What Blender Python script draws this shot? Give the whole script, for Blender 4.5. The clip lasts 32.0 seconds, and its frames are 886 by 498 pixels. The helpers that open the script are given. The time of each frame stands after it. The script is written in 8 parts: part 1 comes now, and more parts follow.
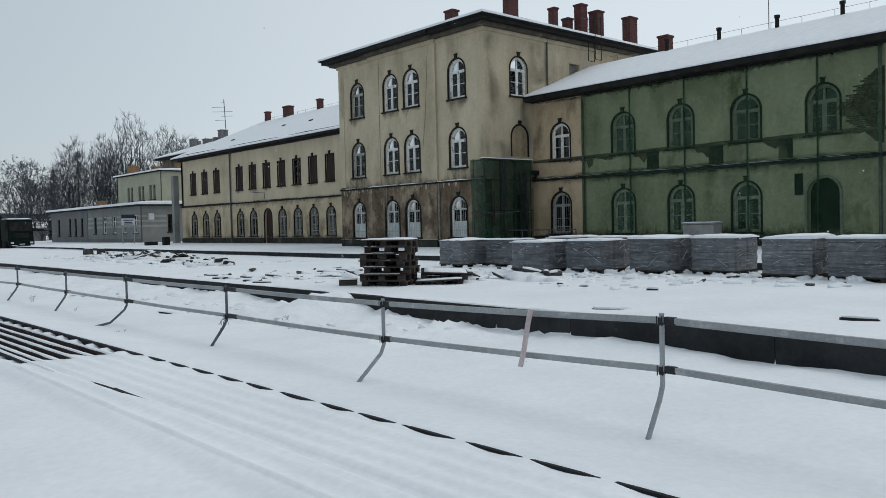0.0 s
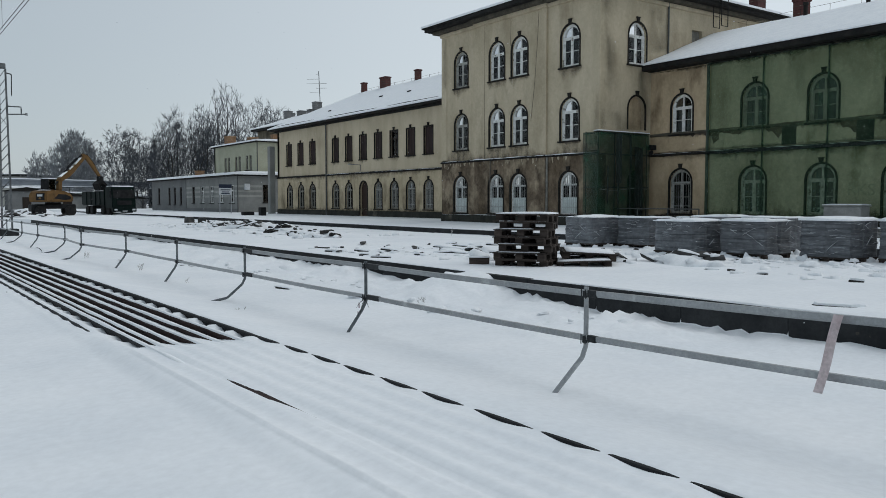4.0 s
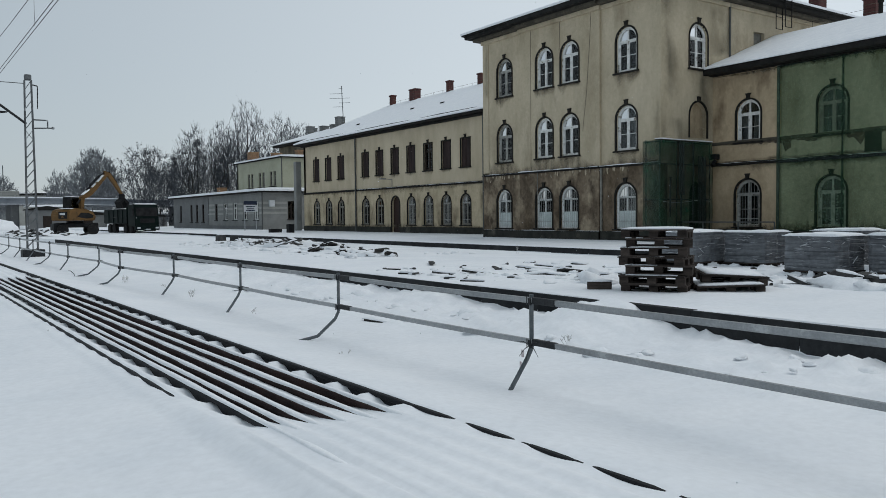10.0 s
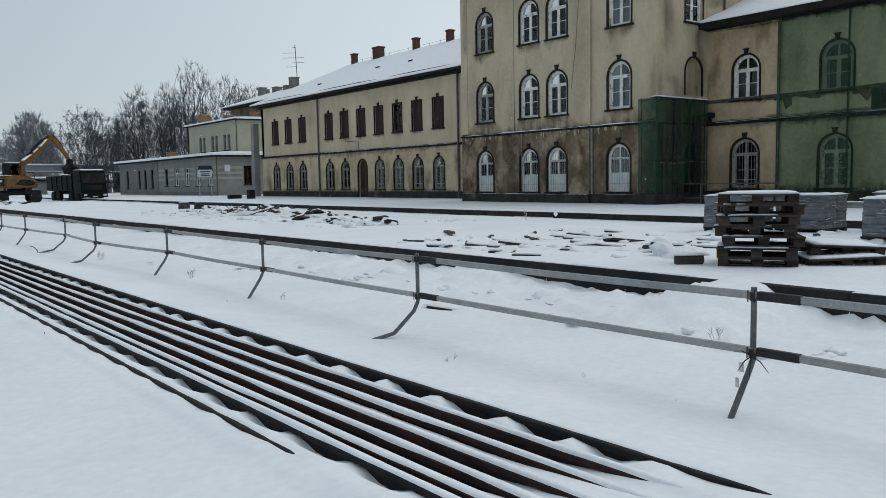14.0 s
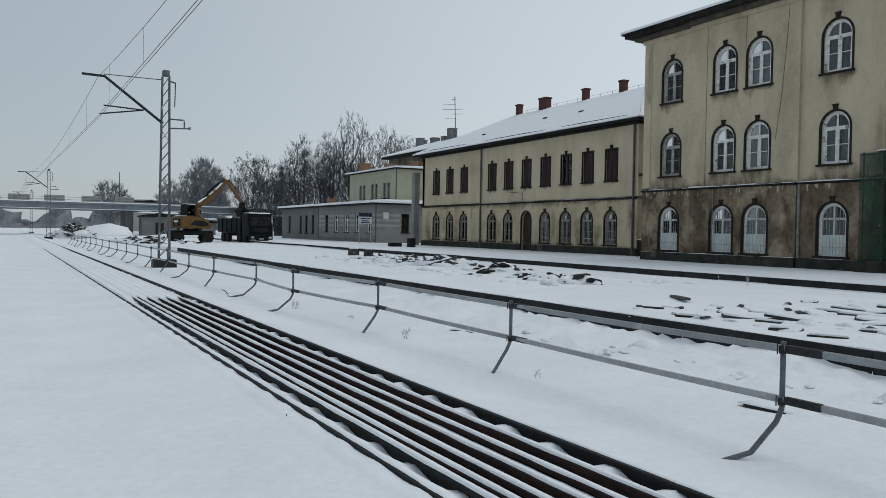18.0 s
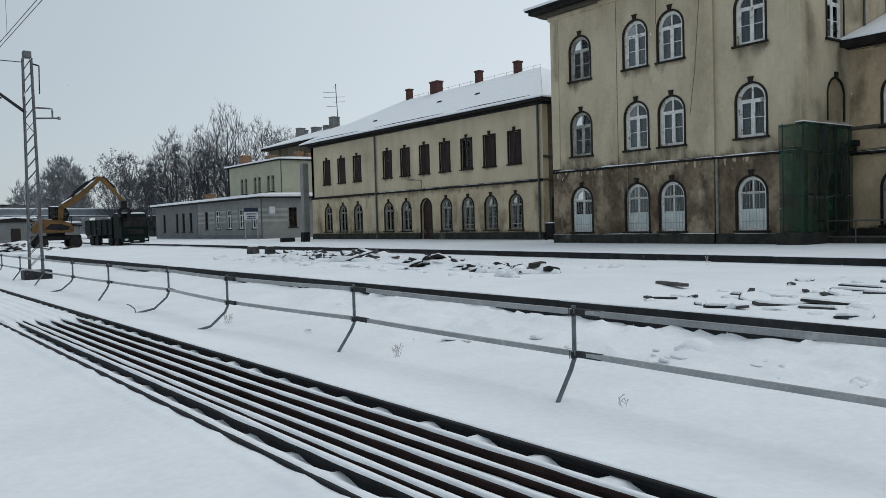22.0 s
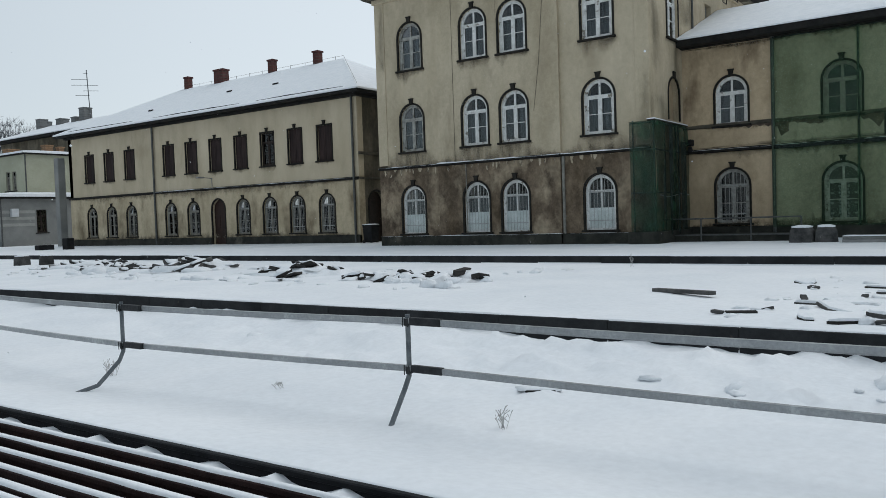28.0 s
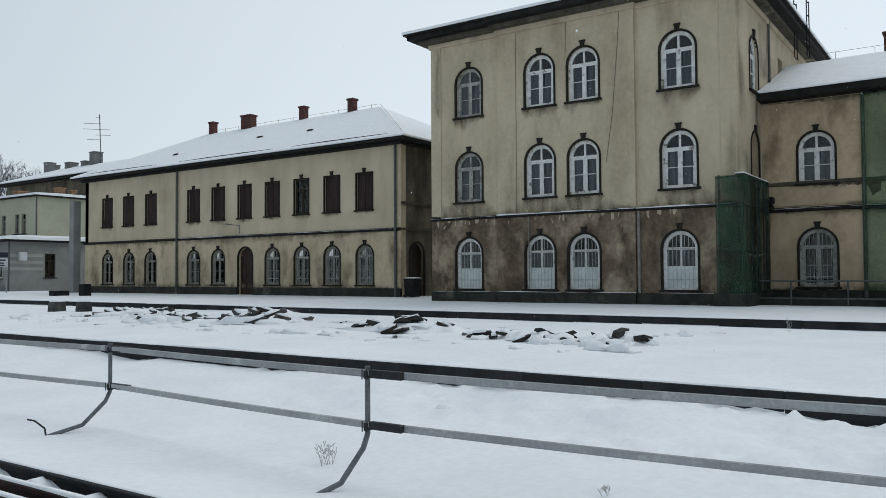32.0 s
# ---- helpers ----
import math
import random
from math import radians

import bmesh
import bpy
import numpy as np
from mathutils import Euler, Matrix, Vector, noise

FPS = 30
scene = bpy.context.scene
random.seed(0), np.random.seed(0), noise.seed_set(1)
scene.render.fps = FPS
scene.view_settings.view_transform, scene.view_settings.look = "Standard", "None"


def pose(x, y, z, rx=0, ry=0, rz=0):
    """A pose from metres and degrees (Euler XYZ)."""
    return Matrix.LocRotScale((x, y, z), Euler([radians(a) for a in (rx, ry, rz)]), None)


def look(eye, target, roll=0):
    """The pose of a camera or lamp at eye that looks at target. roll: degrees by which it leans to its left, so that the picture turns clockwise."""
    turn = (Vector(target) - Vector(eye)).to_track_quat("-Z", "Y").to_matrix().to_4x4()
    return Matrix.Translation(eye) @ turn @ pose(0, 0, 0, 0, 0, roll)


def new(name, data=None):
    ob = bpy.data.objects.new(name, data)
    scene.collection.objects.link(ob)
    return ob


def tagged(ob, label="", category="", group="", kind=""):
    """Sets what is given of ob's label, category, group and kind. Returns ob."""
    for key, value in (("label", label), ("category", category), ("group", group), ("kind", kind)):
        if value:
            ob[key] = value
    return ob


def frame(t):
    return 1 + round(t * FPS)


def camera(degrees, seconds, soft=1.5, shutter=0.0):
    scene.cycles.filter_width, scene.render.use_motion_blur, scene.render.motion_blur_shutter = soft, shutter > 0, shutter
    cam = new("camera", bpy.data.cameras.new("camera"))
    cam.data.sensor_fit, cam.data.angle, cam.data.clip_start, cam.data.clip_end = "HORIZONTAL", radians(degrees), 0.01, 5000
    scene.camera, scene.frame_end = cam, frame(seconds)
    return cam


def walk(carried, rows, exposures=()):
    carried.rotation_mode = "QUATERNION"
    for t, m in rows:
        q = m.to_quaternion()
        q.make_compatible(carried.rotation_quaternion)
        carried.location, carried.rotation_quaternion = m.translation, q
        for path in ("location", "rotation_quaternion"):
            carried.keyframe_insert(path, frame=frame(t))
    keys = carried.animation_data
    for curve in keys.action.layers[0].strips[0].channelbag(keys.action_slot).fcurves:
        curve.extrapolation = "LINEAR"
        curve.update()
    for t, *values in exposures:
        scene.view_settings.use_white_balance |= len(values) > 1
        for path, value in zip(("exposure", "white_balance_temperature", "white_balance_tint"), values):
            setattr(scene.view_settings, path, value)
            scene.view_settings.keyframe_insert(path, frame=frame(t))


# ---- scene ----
cam = camera(58.5, 32.0, soft=0.8)
PATH = [
    (0, (0.267, 0.229, 1.789), (1.591, 1.726, 1.725), -1.37),
    (0.5, (0.329, 0.461, 1.794), (1.709, 1.909, 1.743), -0.40),
    (1, (0.383, 0.750, 1.765), (1.728, 2.230, 1.719), 0.92),
    (1.5, (0.398, 1.069, 1.775), (1.687, 2.597, 1.727), -0.02),
    (2, (0.480, 1.448, 1.735), (1.633, 3.081, 1.678), -0.13),
    (2.5, (0.480, 1.747, 1.721), (1.621, 3.389, 1.674), 0.07),
    (3, (0.531, 1.994, 1.721), (1.687, 3.626, 1.656), -0.91),
    (3.5, (0.630, 2.232, 1.707), (1.791, 3.859, 1.626), -0.48),
    (4, (0.616, 2.444, 1.708), (1.775, 4.070, 1.588), -0.03),
    (4.5, (0.694, 2.677, 1.676), (1.849, 4.304, 1.542), 0.58),
    (6.5, (0.609, 3.570, 1.688), (1.820, 5.154, 1.529), -0.21),
    (7, (0.564, 3.834, 1.693), (1.758, 5.429, 1.524), -0.10),
    (7.5, (0.583, 4.115, 1.702), (1.735, 5.745, 1.579), 0.08),
    (8, (0.563, 4.355, 1.705), (1.711, 5.990, 1.625), -0.43),
    (8.5, (0.627, 4.617, 1.696), (1.773, 6.253, 1.587), 0.61),
    (9, (0.653, 4.859, 1.690), (1.779, 6.510, 1.584), 0.48),
    (9.5, (0.675, 5.124, 1.696), (1.804, 6.773, 1.605), -0.98),
    (10, (0.691, 5.400, 1.698), (1.821, 7.048, 1.617), -0.54),
    (10.5, (0.632, 5.679, 1.705), (1.761, 7.328, 1.620), -0.92),
    (11, (0.629, 5.981, 1.709), (1.769, 7.622, 1.625), -0.89),
    (11.5, (0.598, 6.289, 1.711), (1.806, 7.882, 1.662), -0.75),
    (12, (0.575, 6.630, 1.718), (1.742, 8.251, 1.625), -0.87),
    (12.5, (0.565, 6.955, 1.740), (1.730, 8.574, 1.592), -0.70),
    (13, (0.544, 7.328, 1.739), (1.715, 8.941, 1.568), -0.72),
    (13.5, (0.566, 7.714, 1.738), (1.799, 9.281, 1.585), -1.07),
    (14, (0.533, 8.104, 1.743), (1.764, 9.671, 1.568), -1.06),
    (14.5, (0.528, 8.468, 1.757), (1.724, 10.067, 1.647), -1.46),
    (16.5, (0.361, 9.686, 1.775), (1.547, 11.295, 1.709), -1.40),
    (17, (0.345, 10.023, 1.771), (1.516, 11.644, 1.724), -1.00),
    (17.5, (0.346, 10.397, 1.758), (1.451, 12.064, 1.740), -0.20),
    (18, (0.354, 10.768, 1.753), (1.295, 12.532, 1.710), 1.02),
    (18.5, (0.264, 11.080, 1.767), (1.244, 12.822, 1.700), 0.14),
    (19, (0.261, 11.427, 1.772), (1.335, 13.113, 1.721), 0.25),
    (19.5, (0.221, 11.763, 1.768), (1.330, 13.427, 1.777), -0.03),
    (20, (0.255, 12.112, 1.761), (1.391, 13.757, 1.690), -0.34),
    (20.5, (0.238, 12.472, 1.753), (1.402, 14.096, 1.666), -0.89),
    (21, (0.257, 12.900, 1.749), (1.428, 14.518, 1.655), -0.72),
    (21.5, (0.239, 13.295, 1.756), (1.427, 14.902, 1.672), -0.51),
    (22, (0.232, 13.647, 1.754), (1.432, 15.245, 1.684), -1.59),
    (22.5, (0.181, 14.022, 1.759), (1.392, 15.612, 1.699), -2.58),
    (23, (0.270, 14.408, 1.748), (1.724, 15.781, 1.712), -2.61),
    (23.5, (0.228, 14.757, 1.747), (1.760, 16.042, 1.730), -2.50),
    (24, (0.221, 15.137, 1.743), (1.830, 16.325, 1.734), -1.31),
    (24.5, (0.259, 15.533, 1.748), (1.913, 16.658, 1.713), -0.12),
    (25, (0.317, 15.965, 1.745), (2.024, 17.003, 1.656), 1.07),
    (25.5, (0.332, 16.364, 1.762), (2.037, 17.407, 1.674), 1.38),
    (26, (0.322, 16.798, 1.740), (1.962, 17.939, 1.640), 0.47),
    (26.5, (0.409, 17.258, 1.731), (1.895, 18.592, 1.625), 0.23),
    (28.5, (0.443, 19.098, 1.737), (2.102, 20.212, 1.650), -2.16),
    (29, (0.370, 19.500, 1.715), (2.032, 20.607, 1.606), -1.75),
    (29.5, (0.416, 19.949, 1.729), (2.089, 21.042, 1.637), -1.09),
    (30, (0.405, 20.392, 1.709), (2.084, 21.471, 1.589), -0.02),
    (30.5, (0.405, 20.814, 1.718), (2.094, 21.881, 1.636), 0.41),
    (31, (0.466, 21.328, 1.694), (2.154, 22.398, 1.628), -0.46),
    (31.5, (0.492, 21.805, 1.686), (2.158, 22.910, 1.726), -0.59),
    (32, (0.519, 22.263, 1.667), (2.164, 23.398, 1.731), -0.35),
]
EXPOSURES = [(0, -0.06), (2, -0.2), (4, -0.14), (7, -0.2), (9, -0.16), (14, -0.06), (17, -0.04), (18, -0.2), (20, -0.09), (22.5, -0.03), (23.2, 0.08), (24, 0.1), (25, 0.2), (26, 0.0), (26.5, 0.02), (29, 0.03), (30, 0.06), (32, 0.03)]
walk(cam, [(t, look(eye, target, roll)) for t, eye, target, roll in PATH], EXPOSURES)

# ---------------------------------------------------------------- world and light
world = bpy.data.worlds.new("overcast")
scene.world = world
world.use_nodes = True
wn, wl = world.node_tree.nodes, world.node_tree.links
wn.clear()
w_out = wn.new("ShaderNodeOutputWorld")
w_sky = wn.new("ShaderNodeTexSky")
w_sky.sky_type = 'NISHITA'
w_sky.sun_disc = False
w_sky.sun_elevation, w_sky.sun_rotation = radians(50), radians(117)
w_bg1 = wn.new("ShaderNodeBackground")
w_bg1.inputs["Strength"].default_value = 0.02
wl.new(w_sky.outputs["Color"], w_bg1.inputs["Color"])
w_co = wn.new("ShaderNodeTexCoord")
w_sep = wn.new("ShaderNodeSeparateXYZ")
wl.new(w_co.outputs["Generated"], w_sep.inputs["Vector"])
w_ramp = wn.new("ShaderNodeValToRGB")
w_ramp.color_ramp.elements[0].position, w_ramp.color_ramp.elements[0].color = 0.0, (0.385, 0.44, 0.475, 1)
w_ramp.color_ramp.elements[1].position, w_ramp.color_ramp.elements[1].color = 1.0, (0.66, 0.72, 0.755, 1)
w_mr = wn.new("ShaderNodeMapRange")
w_mr.inputs["From Min"].default_value, w_mr.inputs["From Max"].default_value = -0.2, 0.95
w_mr.interpolation_type = 'SMOOTHSTEP'
wl.new(w_sep.outputs["X"], w_mr.inputs["Value"])
wl.new(w_mr.outputs["Result"], w_ramp.inputs["Fac"])
w_bg2 = wn.new("ShaderNodeBackground")
w_bg2.inputs["Strength"].default_value = 1.0
wl.new(w_ramp.outputs["Color"], w_bg2.inputs["Color"])
w_add = wn.new("ShaderNodeAddShader")
wl.new(w_bg1.outputs[0], w_add.inputs[0])
wl.new(w_bg2.outputs[0], w_add.inputs[1])
wl.new(w_add.outputs[0], w_out.inputs["Surface"])

sun_data = bpy.data.lights.new("sun", 'SUN')
sun_data.energy, sun_data.angle, sun_data.color = 0.7, radians(60), (1.0, 0.97, 0.93)
sun = new("sun", sun_data)
sun.matrix_world = look((50, 0, 60), (10, 20, 0))


# ---------------------------------------------------------------- materials
def surface(name, low, high, scale=3.0, rough=0.85, metal=0.0, bump=0.15, fine=40.0, stain=None, stain_scale=0.5,
            stain_cut=(0.5, 0.62), stretch=(1, 1, 1), rand=0.0, local=False, spec=0.2, mix_pos=(0.35, 0.65), grain=0.15, runs=0.0,
            mottle=0.0):
    """Two tones by a broad noise, a fine grain, one stain with a shape of its own, and a fine relief."""
    m = bpy.data.materials.new(name)
    m.use_nodes = True
    n, l = m.node_tree.nodes, m.node_tree.links
    b = n["Principled BSDF"]
    b.inputs["Roughness"].default_value = rough
    b.inputs["Metallic"].default_value = metal
    b.inputs["Specular IOR Level"].default_value = spec
    if local:
        pos = n.new("ShaderNodeTexCoord").outputs["Object"]
    else:
        pos = n.new("ShaderNodeNewGeometry").outputs["Position"]

    def noise_at(sc, detail=5.0, st=(1, 1, 1)):
        mp = n.new("ShaderNodeMapping")
        mp.inputs["Scale"].default_value = st
        l.new(pos, mp.inputs["Vector"])
        t = n.new("ShaderNodeTexNoise")
        t.inputs["Scale"].default_value, t.inputs["Detail"].default_value = sc, detail
        t.inputs["Roughness"].default_value = 0.62
        l.new(mp.outputs["Vector"], t.inputs["Vector"])
        return t.outputs["Fac"]

    def ramp(fac, p0, p1, c0, c1):
        r = n.new("ShaderNodeValToRGB")
        e = r.color_ramp.elements
        e[0].position, e[0].color, e[1].position, e[1].color = p0, (*c0, 1), p1, (*c1, 1)
        l.new(fac, r.inputs["Fac"])
        return r.outputs["Color"]

    def blend(fac, a, c, mode='MIX'):
        x = n.new("ShaderNodeMix")
        x.data_type, x.blend_type = 'RGBA', mode
        if hasattr(fac, "default_value"):
            l.new(fac, x.inputs[0])
        else:
            x.inputs[0].default_value = fac
        l.new(a, x.inputs[6])
        if isinstance(c, tuple):
            x.inputs[7].default_value = (*c, 1)
        else:
            l.new(c, x.inputs[7])
        return x.outputs[2]

    col = ramp(noise_at(scale, 6.0, stretch), mix_pos[0], mix_pos[1], low, high)
    grain = ramp(noise_at(fine, 3.0), 0.3, 0.7, (1 - grain * 1.2,) * 3, (1 + grain * 0.8,) * 3)
    col = blend(1.0, col, grain, 'MULTIPLY')
    if stain:
        mask = ramp(noise_at(stain_scale, 7.0, stretch), stain_cut[0], stain_cut[1], (0, 0, 0), (1, 1, 1))
        col = blend(mask, col, stain)
    if mottle:
        blot = ramp(noise_at(5.5, 9.0), 0.34, 0.66, (1 - mottle,) * 3, (1 + mottle * 0.6,) * 3)
        col = blend(1.0, col, blot, 'MULTIPLY')
    if runs:
        drip = ramp(noise_at(1.1, 7.0, (1, 1, 0.16)), 0.3, 0.6, (1 - runs * 0.4,) * 3, (1.03,) * 3)
        col = blend(1.0, col, drip, 'MULTIPLY')
        soot = ramp(noise_at(0.45, 9.0, (1, 1, 0.7)), 0.34, 0.52, (1 - runs * 0.85, 1 - runs * 0.9, 1 - runs), (1.03,) * 3)
        col = blend(1.0, col, soot, 'MULTIPLY')
    if rand:
        info = n.new("ShaderNodeObjectInfo")
        shade = ramp(info.outputs["Random"], 0.0, 1.0, (1 - rand,) * 3, (1 + rand,) * 3)
        col = blend(1.0, col, shade, 'MULTIPLY')
    l.new(col, b.inputs["Base Color"])
    if bump:
        bp = n.new("ShaderNodeBump")
        bp.inputs["Strength"].default_value, bp.inputs["Distance"].default_value = bump, 0.02
        l.new(noise_at(fine * 0.6, 5.0), bp.inputs["Height"])
        l.new(bp.outputs["Normal"], b.inputs["Normal"])
    return m


def tree_of(m):
    return m.node_tree.nodes, m.node_tree.links


SNOW = surface("snow", (0.80, 0.83, 0.86), (0.88, 0.90, 0.92), 0.6, 0.75, bump=0.06, fine=14.0, spec=0.2, grain=0.04)
SNOW_CAP = surface("snow_cap", (0.80, 0.83, 0.86), (0.88, 0.90, 0.92), 3.0, 0.75, bump=0.1, fine=25.0, spec=0.2, grain=0.05)
CREAM = surface("cream_render", (0.455, 0.388, 0.275), (0.55, 0.475, 0.35), 0.7, 0.9, stain=(0.30, 0.245, 0.17), stain_scale=0.6,
                stain_cut=(0.55, 0.75), stretch=(1, 1, 0.35), bump=0.3, fine=30, runs=0.2, mottle=0.08, grain=0.11)
CREAM_WING = surface("cream_render_of_the_wing", (0.47, 0.40, 0.285), (0.555, 0.48, 0.355), 0.6, 0.9, stain=(0.36, 0.30, 0.21), stain_scale=0.5,
                     stain_cut=(0.6, 0.8), stretch=(1, 1, 0.4), bump=0.25, fine=30, grain=0.1, runs=0.16)
CREAM_LOW = surface("cream_render_lower", (0.46, 0.385, 0.265), (0.56, 0.475, 0.335), 0.9, 0.9, stain=(0.22, 0.175, 0.115), stain_scale=0.7,
                    stain_cut=(0.52, 0.7), stretch=(1, 1, 0.5), bump=0.3, fine=30, runs=0.28, mottle=0.1, grain=0.1)
TAN = surface("tan_render", (0.46, 0.36, 0.24), (0.56, 0.445, 0.30), 0.8, 0.9, stain=(0.24, 0.18, 0.115), stain_scale=0.6,
              stain_cut=(0.54, 0.7), stretch=(1, 1, 0.5), bump=0.3, fine=30, runs=0.28, mottle=0.1, grain=0.11)
BROWN = surface("damp_brown_render", (0.085, 0.063, 0.045), (0.235, 0.18, 0.125), 1.3, 0.9, stain=(0.35, 0.285, 0.2), stain_scale=0.9,
                stain_cut=(0.52, 0.68), stretch=(1, 1, 0.75), bump=0.6, fine=18, runs=0.6, mottle=0.22)
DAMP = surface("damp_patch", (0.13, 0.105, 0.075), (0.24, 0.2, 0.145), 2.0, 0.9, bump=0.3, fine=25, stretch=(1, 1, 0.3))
PLINTH = surface("dark_plinth", (0.02, 0.022, 0.019), (0.05, 0.05, 0.042), 1.5, 0.9, bump=0.3, fine=25, stain=(0.12, 0.11, 0.09),
                 stain_cut=(0.6, 0.7))
GREEN_WALL = surface("weathered_render_behind_net", (0.345, 0.305, 0.236), (0.44, 0.39, 0.305), 0.8, 0.9, stain=(0.16, 0.145, 0.09),
                     stain_scale=0.6, stain_cut=(0.55, 0.68), stretch=(1, 1, 0.5), bump=0.35, fine=20, runs=0.35, mottle=0.14)
BRICK = surface("exposed_brick", (0.05, 0.04, 0.032), (0.115, 0.09, 0.07), 6.0, 0.95, bump=0.4, fine=40, rand=0.25)
RED_BRICK = surface("red_chimney_brick", (0.066, 0.03, 0.029), (0.105, 0.046, 0.043), 3.0, 0.9, bump=0.3, fine=30, stain=(0.10, 0.04, 0.035),
                    stain_scale=1.6)
ORANGE_BRICK = surface("orange_brick", (0.22, 0.13, 0.075), (0.32, 0.20, 0.12), 4.0, 0.9, bump=0.3, fine=30)
EAVE = surface("dark_eave_board", (0.008, 0.008, 0.008), (0.022, 0.021, 0.019), 3.0, 0.8, bump=0.2, fine=30)
CORNICE = surface("sooty_cornice", (0.055, 0.05, 0.04), (0.11, 0.10, 0.078), 2.0, 0.9, bump=0.3, fine=30, stain=(0.24, 0.22, 0.17),
                  stain_cut=(0.6, 0.7), stain_scale=1.4)
SURROUND = surface("black_moulding", (0.01, 0.01, 0.009), (0.03, 0.027, 0.022), 6.0, 0.85, bump=0.2, fine=50)
WHITE_PAINT = surface("flaking_white_paint", (0.60, 0.60, 0.575), (0.80, 0.81, 0.79), 5.0, 0.7, bump=0.25, fine=45, stain=(0.22, 0.20, 0.165),
                      stain_scale=4.0, stain_cut=(0.59, 0.65))
# Dark brown render; on the wing's end wall it includes the gap's shade.
DARK_RENDER = surface("dark_render", (0.085, 0.075, 0.055), (0.20, 0.175, 0.13), 0.9, 0.9, stain=(0.05, 0.045, 0.035), stain_scale=0.5,
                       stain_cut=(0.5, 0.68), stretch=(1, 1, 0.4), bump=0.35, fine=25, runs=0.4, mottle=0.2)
GREY_PAINT = surface("grey_worn_paint", (0.17, 0.165, 0.145), (0.27, 0.26, 0.23), 5.0, 0.75, bump=0.25, fine=45)
DIM_PAINT = surface("weathered_grey_white_paint", (0.24, 0.24, 0.22), (0.44, 0.44, 0.41), 5.0, 0.75, bump=0.3, fine=45, stain=(0.12, 0.11, 0.09),
                    stain_scale=4.0, stain_cut=(0.56, 0.64))
BROWN_PAINT = surface("dark_brown_paint", (0.016, 0.012, 0.01), (0.035, 0.025, 0.02), 5.0, 0.6, bump=0.2, fine=40)
SHUTTER_BROWN = surface("dark_brown_shutter", (0.02, 0.0125, 0.012), (0.042, 0.026, 0.024), 4.0, 0.7, bump=0.25, fine=40, stretch=(1, 1, 0.2), rand=0.25)
DOOR_BROWN = surface("brown_door_wood", (0.022, 0.012, 0.01), (0.042, 0.022, 0.017), 4.0, 0.55, bump=0.2, fine=40, stretch=(1, 1, 0.2))
BAR_WHITE = surface("white_bar", (0.32, 0.33, 0.32), (0.46, 0.47, 0.46), 8.0, 0.5, bump=0.0)
BOARD_WHITE = surface("white_boarding", (0.50, 0.56, 0.545), (0.66, 0.71, 0.695), 2.0, 0.6, bump=0.1)
CURTAIN = surface("grey_net_curtain", (0.26, 0.27, 0.275), (0.50, 0.51, 0.515), 7.0, 0.9, stretch=(1, 1, 0.1), bump=0.1)
# Near-black colour that imitates the lack of light indoors.
ROOM = surface("painted_room_dark", (0.03, 0.03, 0.03), (0.05, 0.05, 0.048), 1.0, 0.95, bump=0.0)
CONCRETE = surface("wet_dark_concrete", (0.015, 0.0165, 0.018), (0.034, 0.036, 0.038), 1.6, 0.85, bump=0.35, fine=25, rand=0.2,
                   stain=(0.12, 0.10, 0.08), stain_scale=2.2, stain_cut=(0.64, 0.72))
GREY_CONCRETE = surface("grey_concrete", (0.24, 0.245, 0.24), (0.34, 0.34, 0.33), 1.2, 0.85, bump=0.25, fine=25, stain=(0.18, 0.18, 0.17))
RUST = surface("rusty_steel", (0.02, 0.011, 0.011), (0.042, 0.023, 0.021), 4.0, 0.75, metal=0.2, bump=0.3, fine=60, rand=0.2)
OLD_RAIL = surface("black_rail", (0.008, 0.009, 0.011), (0.018, 0.019, 0.022), 5.0, 0.7, metal=0.2, bump=0.25, fine=60)
GALV = surface("galvanised_steel", (0.27, 0.285, 0.295), (0.36, 0.375, 0.385), 2.5, 0.42, metal=0.35, bump=0.05, rand=0.08, grain=0.1,
               stain=(0.44, 0.46, 0.47), stain_scale=5.0, stain_cut=(0.6, 0.68))
GALV_DARK = surface("dark_galvanised_tube", (0.10, 0.115, 0.125), (0.17, 0.185, 0.195), 8.0, 0.5, metal=0.5, bump=0.05, rand=0.1)
BLACK_CLAMP = surface("black_clamp", (0.016, 0.018, 0.02), (0.035, 0.037, 0.04), 10.0, 0.55, bump=0.1)
TAPE = surface("faded_tape", (0.60, 0.52, 0.53), (0.74, 0.69, 0.70), 6.0, 0.6, bump=0.05)
OLD_WOOD = surface("wet_pallet_wood", (0.022, 0.018, 0.016), (0.075, 0.06, 0.052), 3.0, 0.85, bump=0.3, fine=50, rand=0.35, stretch=(0.6, 0.6, 3))
WRAP = surface("grey_wrapped_pavers", (0.085, 0.092, 0.102), (0.175, 0.188, 0.203), 1.6, 0.42, bump=0.6, fine=14, stretch=(1, 1, 9), rand=0.14,
               stain=(0.30, 0.32, 0.34), stain_scale=2.6, stain_cut=(0.60, 0.66), spec=0.35, mottle=0.25)
FILM = surface("loose_plastic_film", (0.36, 0.38, 0.40), (0.58, 0.60, 0.62), 7.0, 0.3, bump=0.1, spec=0.5)
DEBRIS = surface("broken_slab", (0.035, 0.036, 0.036), (0.10, 0.098, 0.095), 3.0, 0.9, bump=0.4, fine=25, rand=0.3)
DARK_PLANK = surface("dark_board", (0.018, 0.018, 0.018), (0.045, 0.042, 0.038), 3.0, 0.8, bump=0.2, rand=0.3)
